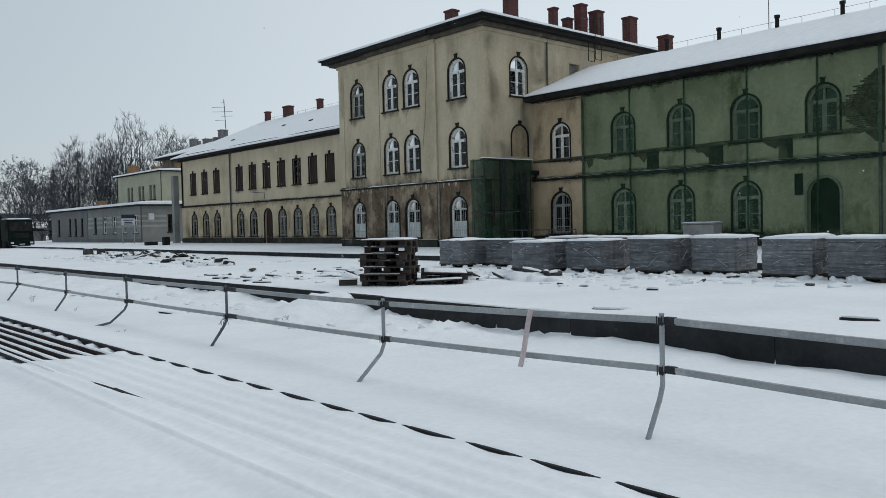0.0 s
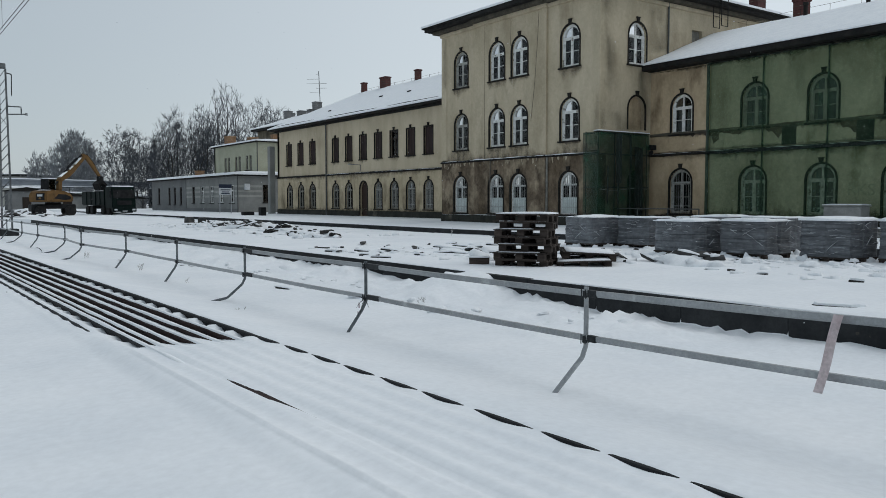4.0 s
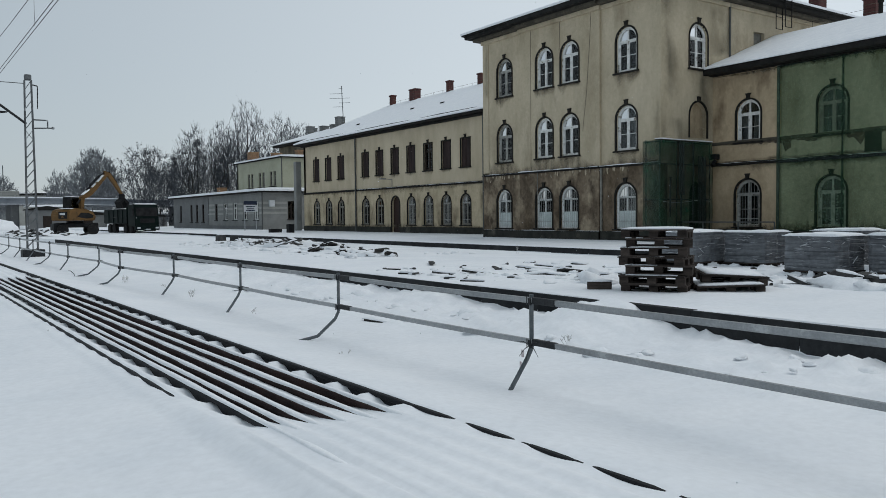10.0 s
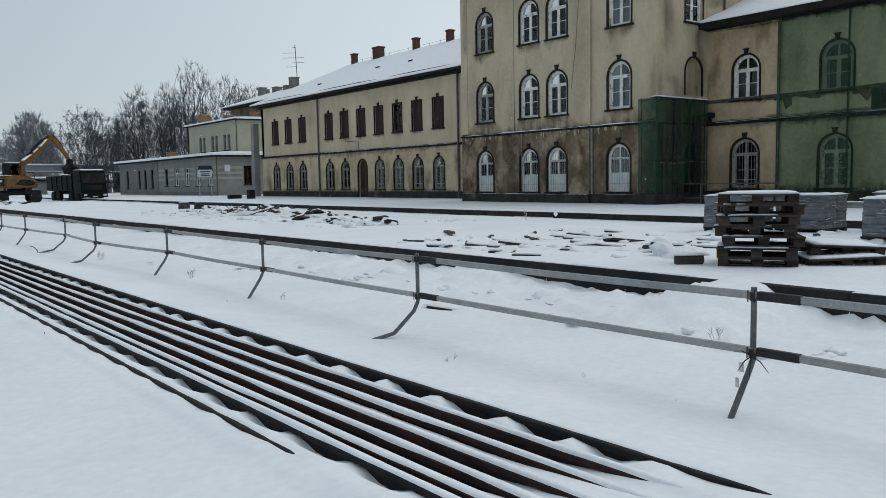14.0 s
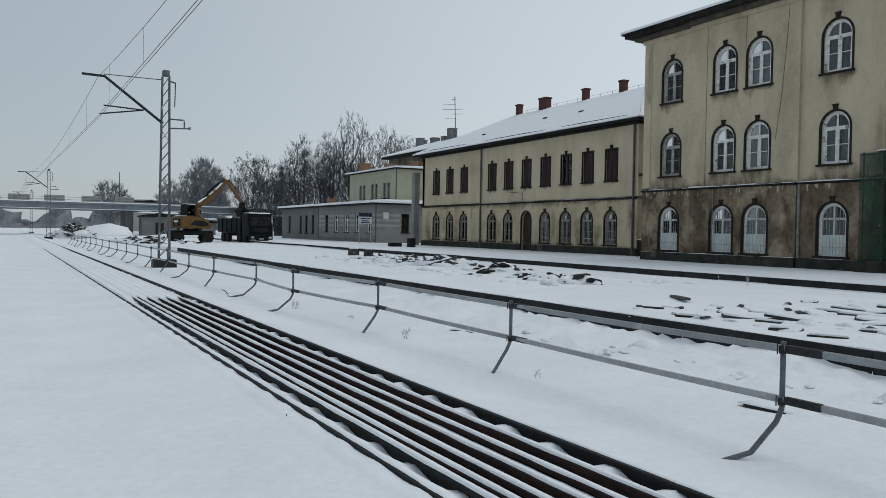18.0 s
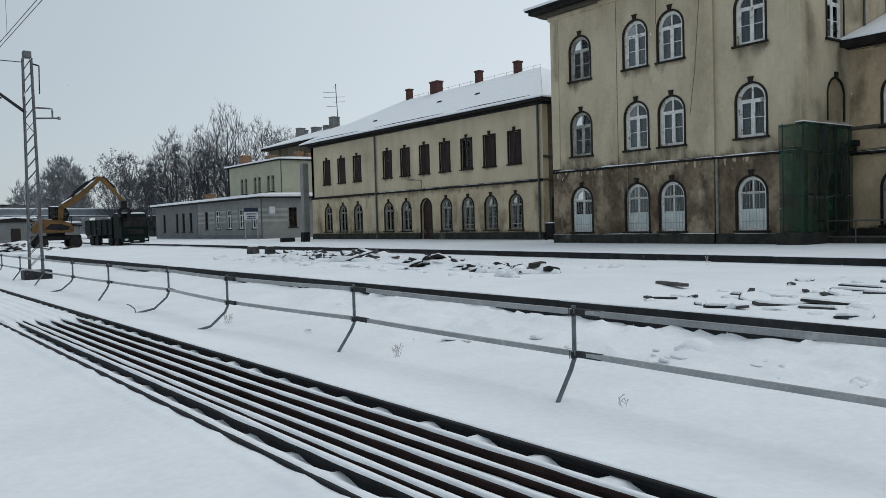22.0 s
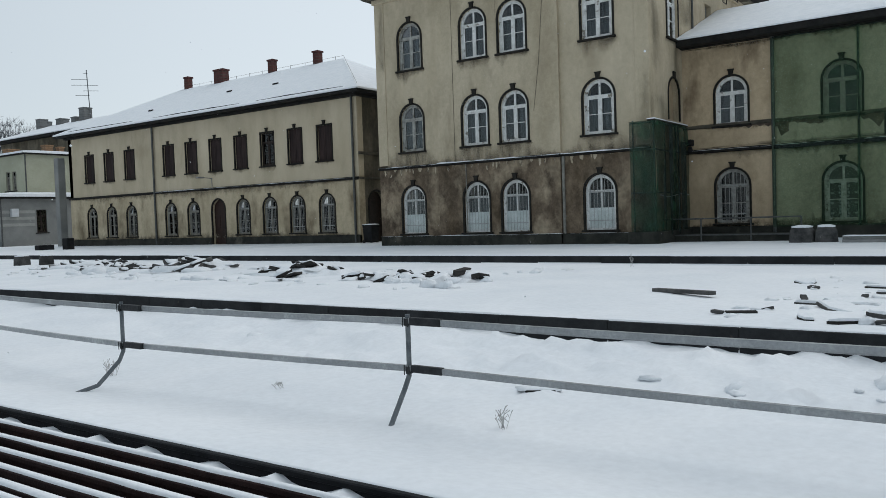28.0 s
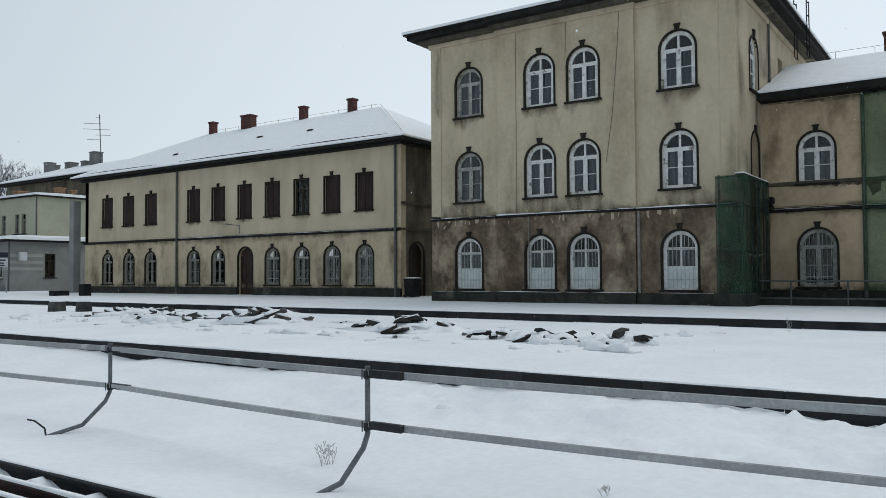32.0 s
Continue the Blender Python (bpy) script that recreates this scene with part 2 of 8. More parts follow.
BARK = surface("wet_bark", (0.05, 0.05, 0.05), (0.09, 0.088, 0.088), 1.0, 0.95, bump=0.0)
# Bluish grey twigs: the snowy air's haze is mixed into their colour.
TWIG = surface("haze_grey_twig", (0.055, 0.06, 0.07), (0.115, 0.125, 0.142), 0.6, 0.95, bump=0.0)
# Paler copy for distant growth, with haze painted into the tone.
TWIG_FAR = surface("far_hazed_twig", (0.17, 0.18, 0.195), (0.26, 0.275, 0.29), 0.4, 0.95, bump=0.0)
STEEL = surface("grey_mast_steel", (0.085, 0.09, 0.095), (0.17, 0.18, 0.185), 3.0, 0.6, metal=0.3, bump=0.1, stain=(0.5, 0.52, 0.53), stain_scale=1.3,
                stain_cut=(0.64, 0.69))
WIRE = surface("copper_wire", (0.10, 0.10, 0.105), (0.15, 0.15, 0.155), 3.0, 0.6, bump=0.0)
YELLOW = surface("yellow_machine_paint", (0.115, 0.066, 0.028), (0.175, 0.10, 0.04), 1.0, 0.55, bump=0.05, stain=(0.06, 0.04, 0.025), stain_scale=1.3,
                 stain_cut=(0.56, 0.64), local=True, spec=0.12)
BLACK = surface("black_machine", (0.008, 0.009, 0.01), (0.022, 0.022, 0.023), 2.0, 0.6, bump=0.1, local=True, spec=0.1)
TRUCK_GREEN = surface("dark_green_truck", (0.003, 0.008, 0.0075), (0.008, 0.016, 0.0145), 1.0, 0.5, bump=0.05, local=True, spec=0.06)
TYRE = surface("rubber", (0.012, 0.012, 0.012), (0.028, 0.027, 0.026), 4.0, 0.9, bump=0.2, local=True)
GREY_PLASTER = surface("grey_plaster", (0.20, 0.205, 0.20), (0.26, 0.265, 0.255), 0.8, 0.9, bump=0.15, fine=25)
GREY_DARK = surface("grey_plaster_dark", (0.145, 0.15, 0.15), (0.19, 0.195, 0.195), 0.8, 0.9, bump=0.15, fine=25)
GREY_LIGHT = surface("pale_grey_stripe", (0.30, 0.305, 0.285), (0.36, 0.365, 0.34), 0.8, 0.9, bump=0.15, fine=25)
PALE_GREEN = surface("pale_green_render", (0.36, 0.365, 0.275), (0.43, 0.435, 0.335), 0.7, 0.9, bump=0.15, fine=25)
SIGN_WHITE = surface("sign_white", (0.5, 0.52, 0.54), (0.6, 0.62, 0.64), 2.0, 0.4, bump=0.0)
SIGN_BLUE = surface("sign_blue", (0.022, 0.03, 0.05), (0.032, 0.042, 0.068), 2.0, 0.4, bump=0.0)
PIPE = surface("grey_downpipe", (0.07, 0.075, 0.075), (0.12, 0.125, 0.12), 4.0, 0.5, metal=0.3, bump=0.1)
DRY = surface("dry_weed", (0.40, 0.395, 0.385), (0.56, 0.55, 0.54), 8.0, 0.95, bump=0.0)
BRIDGE_STEEL = surface("blue_grey_bridge_steel", (0.17, 0.19, 0.215), (0.24, 0.262, 0.29), 0.5, 0.7, bump=0.1, fine=10)
INK = surface("faint_spray_paint", (0.27, 0.25, 0.19), (0.34, 0.31, 0.24), 8.0, 0.9, bump=0.0)


def glass_material():
    m = bpy.data.materials.new("window_glass")
    m.use_nodes = True
    n, l = tree_of(m)
    n.clear()
    out = n.new("ShaderNodeOutputMaterial")
    tr = n.new("ShaderNodeBsdfTransparent")
    tr.inputs["Color"].default_value = (0.64, 0.68, 0.69, 1)
    gl = n.new("ShaderNodeBsdfGlossy")
    gl.inputs["Roughness"].default_value = 0.06
    fr = n.new("ShaderNodeFresnel")
    fr.inputs["IOR"].default_value = 1.5
    mx = n.new("ShaderNodeMixShader")
    l.new(fr.outputs[0], mx.inputs[0])
    l.new(tr.outputs[0], mx.inputs[1])
    l.new(gl.outputs[0], mx.inputs[2])
    l.new(mx.outputs[0], out.inputs["Surface"])
    return m


def ragged(m, low, high, scale, stretch=(1, 1, 1), most=1.0, fade=False):
    """Lets a thin skin break up into patches; with fade it also thins out along its own v."""
    n, l = tree_of(m)
    geo = n.new("ShaderNodeNewGeometry")
    mp = n.new("ShaderNodeMapping")
    mp.inputs["Scale"].default_value = stretch
    l.new(geo.outputs["Position"], mp.inputs["Vector"])
    t = n.new("ShaderNodeTexNoise")
    t.inputs["Scale"].default_value, t.inputs["Detail"].default_value = scale, 7.0
    l.new(mp.outputs["Vector"], t.inputs["Vector"])
    mr = n.new("ShaderNodeMapRange")
    mr.inputs["From Min"].default_value, mr.inputs["From Max"].default_value = low, high
    mr.inputs["To Max"].default_value = most
    l.new(t.outputs["Fac"], mr.inputs["Value"])
    out = mr.outputs["Result"]
    if fade:
        uv = n.new("ShaderNodeUVMap")
        uv.uv_map = "run"
        sep = n.new("ShaderNodeSeparateXYZ")
        l.new(uv.outputs["UV"], sep.inputs["Vector"])
        left = n.new("ShaderNodeMath")
        left.operation = 'SUBTRACT'
        left.inputs[0].default_value = 1.0
        l.new(sep.outputs["Y"], left.inputs[1])
        mul = n.new("ShaderNodeMath")
        mul.operation = 'MULTIPLY'
        l.new(out, mul.inputs[0])
        l.new(left.outputs[0], mul.inputs[1])
        out = mul.outputs[0]
    l.new(out, n["Principled BSDF"].inputs["Alpha"])


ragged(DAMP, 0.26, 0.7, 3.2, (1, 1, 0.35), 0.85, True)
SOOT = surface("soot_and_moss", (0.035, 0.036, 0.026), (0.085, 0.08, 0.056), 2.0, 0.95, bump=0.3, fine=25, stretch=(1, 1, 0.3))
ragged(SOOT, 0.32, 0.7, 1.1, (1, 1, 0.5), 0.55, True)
PALE_PEEL = surface("pale_peeling_render", (0.40, 0.335, 0.24), (0.52, 0.45, 0.34), 2.0, 0.9, bump=0.3, fine=25)
ragged(PALE_PEEL, 0.45, 0.52, 3.0, (1, 1, 0.6))


def net_material(name, colour, see, low=0.75, high=1.2, swing=0.12, scale=1.1):
    """Fine netting: a share of it is open, the rest is woven plastic."""
    m = bpy.data.materials.new(name)
    m.use_nodes = True
    n, l = tree_of(m)
    b = n["Principled BSDF"]
    geo = n.new("ShaderNodeNewGeometry")
    tex = n.new("ShaderNodeTexNoise")
    tex.inputs["Scale"].default_value, tex.inputs["Detail"].default_value = scale, 6.0
    l.new(geo.outputs["Position"], tex.inputs["Vector"])
    r = n.new("ShaderNodeValToRGB")
    r.color_ramp.elements[0].position, r.color_ramp.elements[0].color = 0.3, (*[c * low for c in colour], 1)
    r.color_ramp.elements[1].position, r.color_ramp.elements[1].color = 0.7, (*[c * high for c in colour], 1)
    l.new(tex.outputs["Fac"], r.inputs["Fac"])
    l.new(r.outputs["Color"], b.inputs["Base Color"])
    b.inputs["Roughness"].default_value = 0.7
    mr = n.new("ShaderNodeMapRange")
    mr.inputs["To Min"].default_value, mr.inputs["To Max"].default_value = 1 - see - swing, 1 - see + swing
    l.new(tex.outputs["Fac"], mr.inputs["Value"])
    l.new(mr.outputs["Result"], b.inputs["Alpha"])
    return m


GLASS = glass_material()
NET = net_material("green_netting", (0.034, 0.125, 0.055), 0.85)
sheer = NET.node_tree.nodes.new("ShaderNodeBsdfTransparent")
sheer.inputs["Color"].default_value = (0.80, 0.89, 0.80, 1)
woven = NET.node_tree.nodes.new("ShaderNodeMixShader")
woven.inputs[0].default_value = 0.14
net_out = NET.node_tree.nodes["Material Output"]
NET.node_tree.links.remove(NET.node_tree.nodes["Principled BSDF"].inputs["Alpha"].links[0])
NET.node_tree.nodes["Principled BSDF"].inputs["Alpha"].default_value = 1.0
NET.node_tree.links.new(sheer.outputs[0], woven.inputs[1])
NET.node_tree.links.new(NET.node_tree.nodes["Principled BSDF"].outputs[0], woven.inputs[2])
NET.node_tree.links.new(woven.outputs[0], net_out.inputs["Surface"])
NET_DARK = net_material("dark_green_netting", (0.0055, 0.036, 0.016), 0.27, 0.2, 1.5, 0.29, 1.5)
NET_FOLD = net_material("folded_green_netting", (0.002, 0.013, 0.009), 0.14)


# ---------------------------------------------------------------- mesh helpers
def mesh_from(bm, name, material):
    me = bpy.data.meshes.new(name)
    bm.normal_update()
    bm.to_mesh(me)
    bm.free()
    me.materials.append(material)
    return me


def piece(name, me, parent=None, m=None, label=""):
    ob = new(name, me)
    if parent:
        ob.parent = parent
    if m is not None:
        ob.matrix_basis = m
    if label:
        tagged(ob, label)
    return ob


def part(name, bm, material, parent=None, label="", m=None):
    return piece(name, mesh_from(bm, name, material), parent, m, label)


def thing(name, label, category, group="", kind="", m=None):
    ob = new(name)
    ob.empty_display_size = 0.2
    tagged(ob, label, category, group, kind)
    if m is not None:
        ob.matrix_basis = m
    return ob


def box(bm, x0, x1, y0, y1, z0, z1, m=None, bevel=0.0):
    vs = [bm.verts.new(Vector((x, y, z))) for x in (x0, x1) for y in (y0, y1) for z in (z0, z1)]
    fs = [bm.faces.new([vs[i] for i in q]) for q in ((0, 1, 3, 2), (4, 6, 7, 5), (0, 4, 5, 1), (2, 3, 7, 6), (0, 2, 6, 4), (1, 5, 7, 3))]
    if bevel:
        es = list({e for f in fs for e in f.edges})
        r = bmesh.ops.bevel(bm, geom=es, offset=bevel, segments=1, affect='EDGES')
        vs = list({v for f in r["faces"] for v in f.verts} | {v for v in vs if v.is_valid})
    if m is not None:
        for v in vs:
            v.co = m @ v.co
    return vs


def tube(bm, p, q, r0, r1=None, n=6, caps=True):
    p, q = Vector(p), Vector(q)
    r1 = r0 if r1 is None else r1
    d = (q - p).normalized()
    a = d.orthogonal().normalized()
    b = d.cross(a)
    ra = [bm.verts.new(p + (a * math.cos(t) + b * math.sin(t)) * r0) for t in [2 * math.pi * i / n for i in range(n)]]
    rb = [bm.verts.new(q + (a * math.cos(t) + b * math.sin(t)) * r1) for t in [2 * math.pi * i / n for i in range(n)]]
    for i in range(n):
        bm.faces.new((ra[i], ra[(i + 1) % n], rb[(i + 1) % n], rb[i]))
    if caps:
        bm.faces.new(ra[::-1])
        bm.faces.new(rb)


def prism(bm, pts, d0, d1, put):
    """A closed outline (u, z) given depth d0 to d1."""
    a = [bm.verts.new(put(u, d0, z)) for u, z in pts]
    b = [bm.verts.new(put(u, d1, z)) for u, z in pts]
    bm.faces.new(a)
    bm.faces.new(b[::-1])
    for i in range(len(pts)):
        j = (i + 1) % len(pts)
        bm.faces.new((a[j], a[i], b[i], b[j]))


def band(bm, outer, inner, d0, d1, put, close=False):
    """A strip of even thickness between two outlines of the same count."""
    n = len(outer)
    rows = [[bm.verts.new(put(u, d, z)) for u, z in line] for line, d in ((outer, d0), (inner, d0), (inner, d1), (outer, d1))]
    for i in range(n if close else n - 1):
        j = (i + 1) % n
        for a, b in ((0, 1), (1, 2), (2, 3), (3, 0)):
            bm.faces.new((rows[a][i], rows[a][j], rows[b][j], rows[b][i]))
    if not close:
        for i in (0, n - 1):
            bm.faces.new([r[i] for r in rows])


def uvz(u, d, z):
    return Vector((u, d, z))


def arch(w, h, n=10, z0=0.0):
    """The outline of a round-headed opening, from its foot on the one side to its foot on the other."""
    r = w / 2
    return [(-r, z0)] + [(-r * math.cos(math.pi * i / n), h - r + r * math.sin(math.pi * i / n)) for i in range(n + 1)] + [(r, z0)]


def facing_west(x, y, z=0.0):
    return pose(x, y, z, 0, 0, -90)


def wall(bm, u0, u1, z0, z1, cols, thick, put, n=10):
    """A wall with real openings. cols: (u centre, width, [(foot, head, arched)])."""
    def quad(a, b, c, d, flip=False):
        f = [bm.verts.new(v) for v in (a, b, c, d)]
        bm.faces.new(f[::-1] if flip else f)

    def rect(a0, a1, b0, b1):
        if a1 - a0 < 1e-4 or b1 - b0 < 1e-4:
            return
        quad(put(a0, 0, b0), put(a1, 0, b0), put(a1, 0, b1), put(a0, 0, b1))
        quad(put(a0, thick, b0), put(a1, thick, b0), put(a1, thick, b1), put(a0, thick, b1), True)

    u = u0
    for c, w, holes in sorted(cols):
        rect(u, c - w / 2, z0, z1)
        z = z0
        for foot, head, arched in sorted(holes):
            rect(c - w / 2, c + w / 2, z, foot)
            if arched:
                line = [(c + a, b) for a, b in arch(w, head - foot, n)]
                line = [(a, b + foot) for a, b in line]
                top = head + 0.02
                curve = line[1:-1]
                for (a0, b0), (a1, b1) in zip(curve, curve[1:]):
                    quad(put(a0, 0, b0), put(a1, 0, b1), put(a1, 0, top), put(a0, 0, top))
                    quad(put(a0, thick, b0), put(a1, thick, b1), put(a1, thick, top), put(a0, thick, top), True)
                z = top
            else:
                line = [(c - w / 2, foot), (c - w / 2, head), (c + w / 2, head), (c + w / 2, foot)]
                z = head
            for (a0, b0), (a1, b1) in zip(line, line[1:] + line[:1]):
                quad(put(a0, 0, b0), put(a0, thick, b0), put(a1, thick, b1), put(a1, 0, b1))
        rect(c - w / 2, c + w / 2, z, z1)
        u = c + w / 2
    rect(u, u1, z0, z1)
    for a in (u0, u1):
        quad(put(a, 0, z0), put(a, thick, z0), put(a, thick, z1), put(a, 0, z1))
    quad(put(u0, 0, z1), put(u1, 0, z1), put(u1, thick, z1), put(u0, thick, z1))


def west_put(x):
    """Walls that face the tracks: u runs along the world's y, depth into the house."""
    return lambda u, d, z: Vector((x + d, u, z))


def south_put(y):
    """Walls that face down the line: u runs along the world's x."""
    return lambda u, d, z: Vector((u, y + d, z))


# ---------------------------------------------------------------- windows
KIT = {}


def window_kit(key, w, h, arched=True, style="white", bars=False, board=False, room=True, shut=False):
    """The meshes of one kind of window, built once and shared."""
    if key in KIT:
        return KIT[key]
    frame_mat = {"white": WHITE_PAINT, "grey": GREY_PAINT, "brown": BROWN_PAINT, "dim": DIM_PAINT}[style]
    r = w / 2
    spring = h - r if arched else h * 0.72
    kit = []

    def outline(grow):
        if arched:
            return arch(w + 2 * grow, h + grow, 12)
        return [(-r - grow, 0), (-r - grow, h + grow), (r + grow, h + grow), (r + grow, 0)]

    bm = bmesh.new()
    band(bm, outline(0.0), outline(-0.13 if arched else -0.07), 0.10, 0.22, uvz)
    box(bm, -r, r, 0.10, 0.22, 0.0, 0.07)
    kit.append(("window", bm, frame_mat))
    bm = bmesh.new()
    band(bm, outline(0.075), outline(-0.005), -0.035, 0.05, uvz)
    kit.append(("surround", bm, SURROUND))
    bm = bmesh.new()
    wi = w - (0.26 if arched else 0.14)
    ri = wi / 2
    m = 0.075
    box(bm, -m / 2, m / 2, 0.12, 0.20, 0.07, h - 0.12)
    box(bm, -ri, ri, 0.115, 0.195, spring - 0.045, spring + 0.045)
    kit.append(("cross_bar", bm, frame_mat))
    for s in (-1, 1) if not board else ():
        bm = bmesh.new()
        a, b = (m / 2, ri) if s > 0 else (-ri, -m / 2)
        for p, q in ((a, a + 0.05), (b - 0.05, b)):
            box(bm, p, q, 0.13, 0.185, 0.07, spring - 0.045)
        for zz in (0.07, spring * 0.52, spring - 0.10):
            box(bm, a + 0.05, b - 0.05, 0.135, 0.18, zz, zz + (0.055 if zz != spring * 0.52 else 0.03))
        kit.append(("sash", bm, frame_mat))
    glass = []
    for s in (-1, 1):
        a, b = (m / 2, ri) if s > 0 else (-ri, -m / 2)
        for z0, z1 in ((0.1, spring * 0.52), (spring * 0.52 + 0.03, spring - 0.05)):
            bm = bmesh.new()
            box(bm, a + 0.03, b - 0.03, 0.155, 0.16, z0, z1)
            glass.append(bm)
        bm = bmesh.new()
        if arched:
            ra = ri - 0.01
            pts = [(s * 0.03, spring + 0.03)] + [(s * ra * math.cos(t), spring + ra * math.sin(t)) for t in [math.radians(4 + 80 * i / 6) for i in range(7)]] + [(s * 0.03, spring + ra)]
            prism(bm, pts, 0.155, 0.16, uvz)
        else:
            box(bm, a, b, 0.155, 0.16, spring + 0.04, h - 0.06)
        glass.append(bm)
    for g in glass:
        kit.append(("pane", g, GLASS))
    bm = bmesh.new()
    box(bm, -r - 0.14, r + 0.14, -0.12, 0.10, -0.085, -0.005, bevel=0.012)
    kit.append(("sill", bm, SURROUND))
    if arched or style == "brown":
        bm = bmesh.new()
        k = h + (0.02 if arched else 0.04)
        prism(bm, [(-0.075, k), (0.075, k), (0.10, k + 0.2), (0.13, k + 0.2), (0.13, k + 0.25), (-0.13, k + 0.25), (-0.13, k + 0.2), (-0.10, k + 0.2)], -0.075, 0.0, uvz)
        kit.append(("keystone", bm, SURROUND))
    if bars:
        for i in range(7):
            bm = bmesh.new()
            x = -ri + wi * (i + 0.5) / 7
            top = spring + (math.sqrt(max(0.0, ri * ri - x * x)) if arched else 0.0)
            tube(bm, (x, 0.07, 0.04), (x, 0.07, top), 0.009 if board else 0.008, n=5)
            kit.append(("bar", bm, BAR_WHITE))
        for z in (0.35, spring * 0.98):
            bm = bmesh.new()
            box(bm, -ri, ri, 0.055, 0.068, z, z + 0.03)
            kit.append(("bar", bm, BAR_WHITE))
    if board:
        bm = bmesh.new()
        box(bm, -ri, ri, 0.112, 0.125, 0.05, h * 0.40)
        kit.append(("boarding", bm, BOARD_WHITE))
        bm = bmesh.new()
        box(bm, -ri, ri, 0.24, 0.25, h * 0.38, spring - 0.02)
        kit.append(("blind", bm, CURTAIN))
    if shut:
        for s in (-1, 1):
            bm = bmesh.new()
            a, b = (0.01, ri) if s > 0 else (-ri, -0.01)
            box(bm, a, b, 0.085, 0.115, 0.03, h - 0.03)
            for z0, z1 in ((0.12, h * 0.34), (h * 0.38, h * 0.68), (h * 0.72, h - 0.12)):
                box(bm, a + 0.09, b - 0.09, 0.072, 0.09, z0, z1, bevel=0.006)
            kit.append(("shutter", bm, SHUTTER_BROWN))
    if room:
        bm = bmesh.new()
        for s in (-1, 1):
            folds = 9
            a, b = (0.04, ri) if s > 0 else (-ri, -0.04)
            pts = [(a + (b - a) * i / folds, 0.30 + 0.025 * (i % 2)) for i in range(folds + 1)]
            top = spring + 0.1
            va = [bm.verts.new((x, y, 0.05)) for x, y in pts]
            vb = [bm.verts.new((x * 0.82 + 0.1 * s, y, top)) for x, y in pts]
            for i in range(folds):
                bm.faces.new((va[i], va[i + 1], vb[i + 1], vb[i]))
        kit.append(("curtain", bm, CURTAIN))
    # Added panel behind the glass; the unlit room's darkness is its colour.
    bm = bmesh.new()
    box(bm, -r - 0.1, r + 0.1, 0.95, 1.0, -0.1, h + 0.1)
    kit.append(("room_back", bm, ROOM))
    KIT[key] = [(n, mesh_from(b, n, m_)) for n, b, m_ in kit]
    return KIT[key]


def add_window(kit, parent, m, label="", skip=()):
    first = None
    for n, me in kit:
        if n in skip:
            continue
        if first is None:
            first = piece(n, me, parent, m, label)
        else:
            piece(n, me, first)
    return first


# ---------------------------------------------------------------- roofs
def bare_strip(parent, p, q, seed):
    """A bare dark strip of roof where the snow has cracked along the eave."""
    bm = bmesh.new()
    p, q = Vector(p), Vector(q)
    n = max(4, int((q - p).length * 2))
    rows = []
    for i in range(n + 1):
        c = p.lerp(q, i / n)
        t = 0.035 * min(1.0, 4 * min(i, n - i) / n) * (0.7 + 0.9 * abs(noise.noise(Vector((i * 0.7, seed, 0))))) + 0.004
        w = 0.012 * noise.noise(Vector((i * 0.4, seed, 3)))
        rows.append([bm.verts.new(c + Vector((0, 0, z + w))) for z in (-0.02, t)])
    for a, b in zip(rows, rows[1:]):
        bm.faces.new((a[0], a[1], b[1], b[0]))
    bmesh.ops.solidify(bm, geom=bm.faces[:], thickness=0.03)
    return part("bare_strip", bm, EAVE, parent, "dark bare strip of roof edge")


def roof_faces(bm, pts, faces):
    vs = [bm.verts.new(p) for p in pts]
    for f in faces:
        bm.faces.new([vs[i] for i in f])


def hip(bm, x0, x1, y0, y1, z, rx, ry0, ry1, rz, drop=0.0):
    """A roof solid: the eave's rectangle, the ridge, and a skirt of depth drop."""
    e = [(x0, y0, z), (x1, y0, z), (x1, y1, z), (x0, y1, z)]
    r = [(rx, ry0, rz), (rx, ry1, rz)]
    b = [(x, y, zz - drop) for x, y, zz in e]
    roof_faces(bm, e + r + b, [(0, 4, 5, 3)[::-1], (1, 2, 5, 4)[::-1], (1, 4, 0)[::-1], (3, 5, 2),
                               (0, 3, 9, 6), (1, 0, 6, 7), (2, 1, 7, 8), (3, 2, 8, 9), (6, 9, 8, 7)])
    bmesh.ops.recalc_face_normals(bm, faces=bm.faces[:])


def snow_sheet(bm, corner, du, dv, nu, nv, thick, amp=0.03, seed=0.0, keep=None):
    """A snow layer on a slope: a gently uneven top and ragged rims."""
    corner, du, dv = Vector(corner), Vector(du), Vector(dv)
    up = du.cross(dv).normalized()
    if up.z < 0:
        up = -up
    top, low = {}, {}
    for i in range(nu + 1):
        for j in range(nv + 1):
            p = corner + du * (i / nu) + dv * (j / nv)
            k = noise.noise(p * 0.7 + Vector((seed, 0, 0))) * amp + noise.noise(p * 3.1) * amp * 0.4
            rim = i in (0, nu) or j in (0, nv)
            q = p + up * (thick * (0.55 if rim else 1.0) + k)
            if keep:
                q, p = keep(q), keep(p)
            top[i, j] = bm.verts.new(q)
            if rim:
                low[i, j] = bm.verts.new(p)
    for i in range(nu):
        for j in range(nv):
            bm.faces.new((top[i, j], top[i + 1, j], top[i + 1, j + 1], top[i, j + 1]))
    ring = [(i, 0) for i in range(nu)] + [(nu, j) for j in range(nv)] + [(i, nv) for i in range(nu, 0, -1)] + [(0, j) for j in range(nv, 0, -1)]
    for a, b in zip(ring, ring[1:] + ring[:1]):
        bm.faces.new((low[a], low[b], top[b], top[a]))


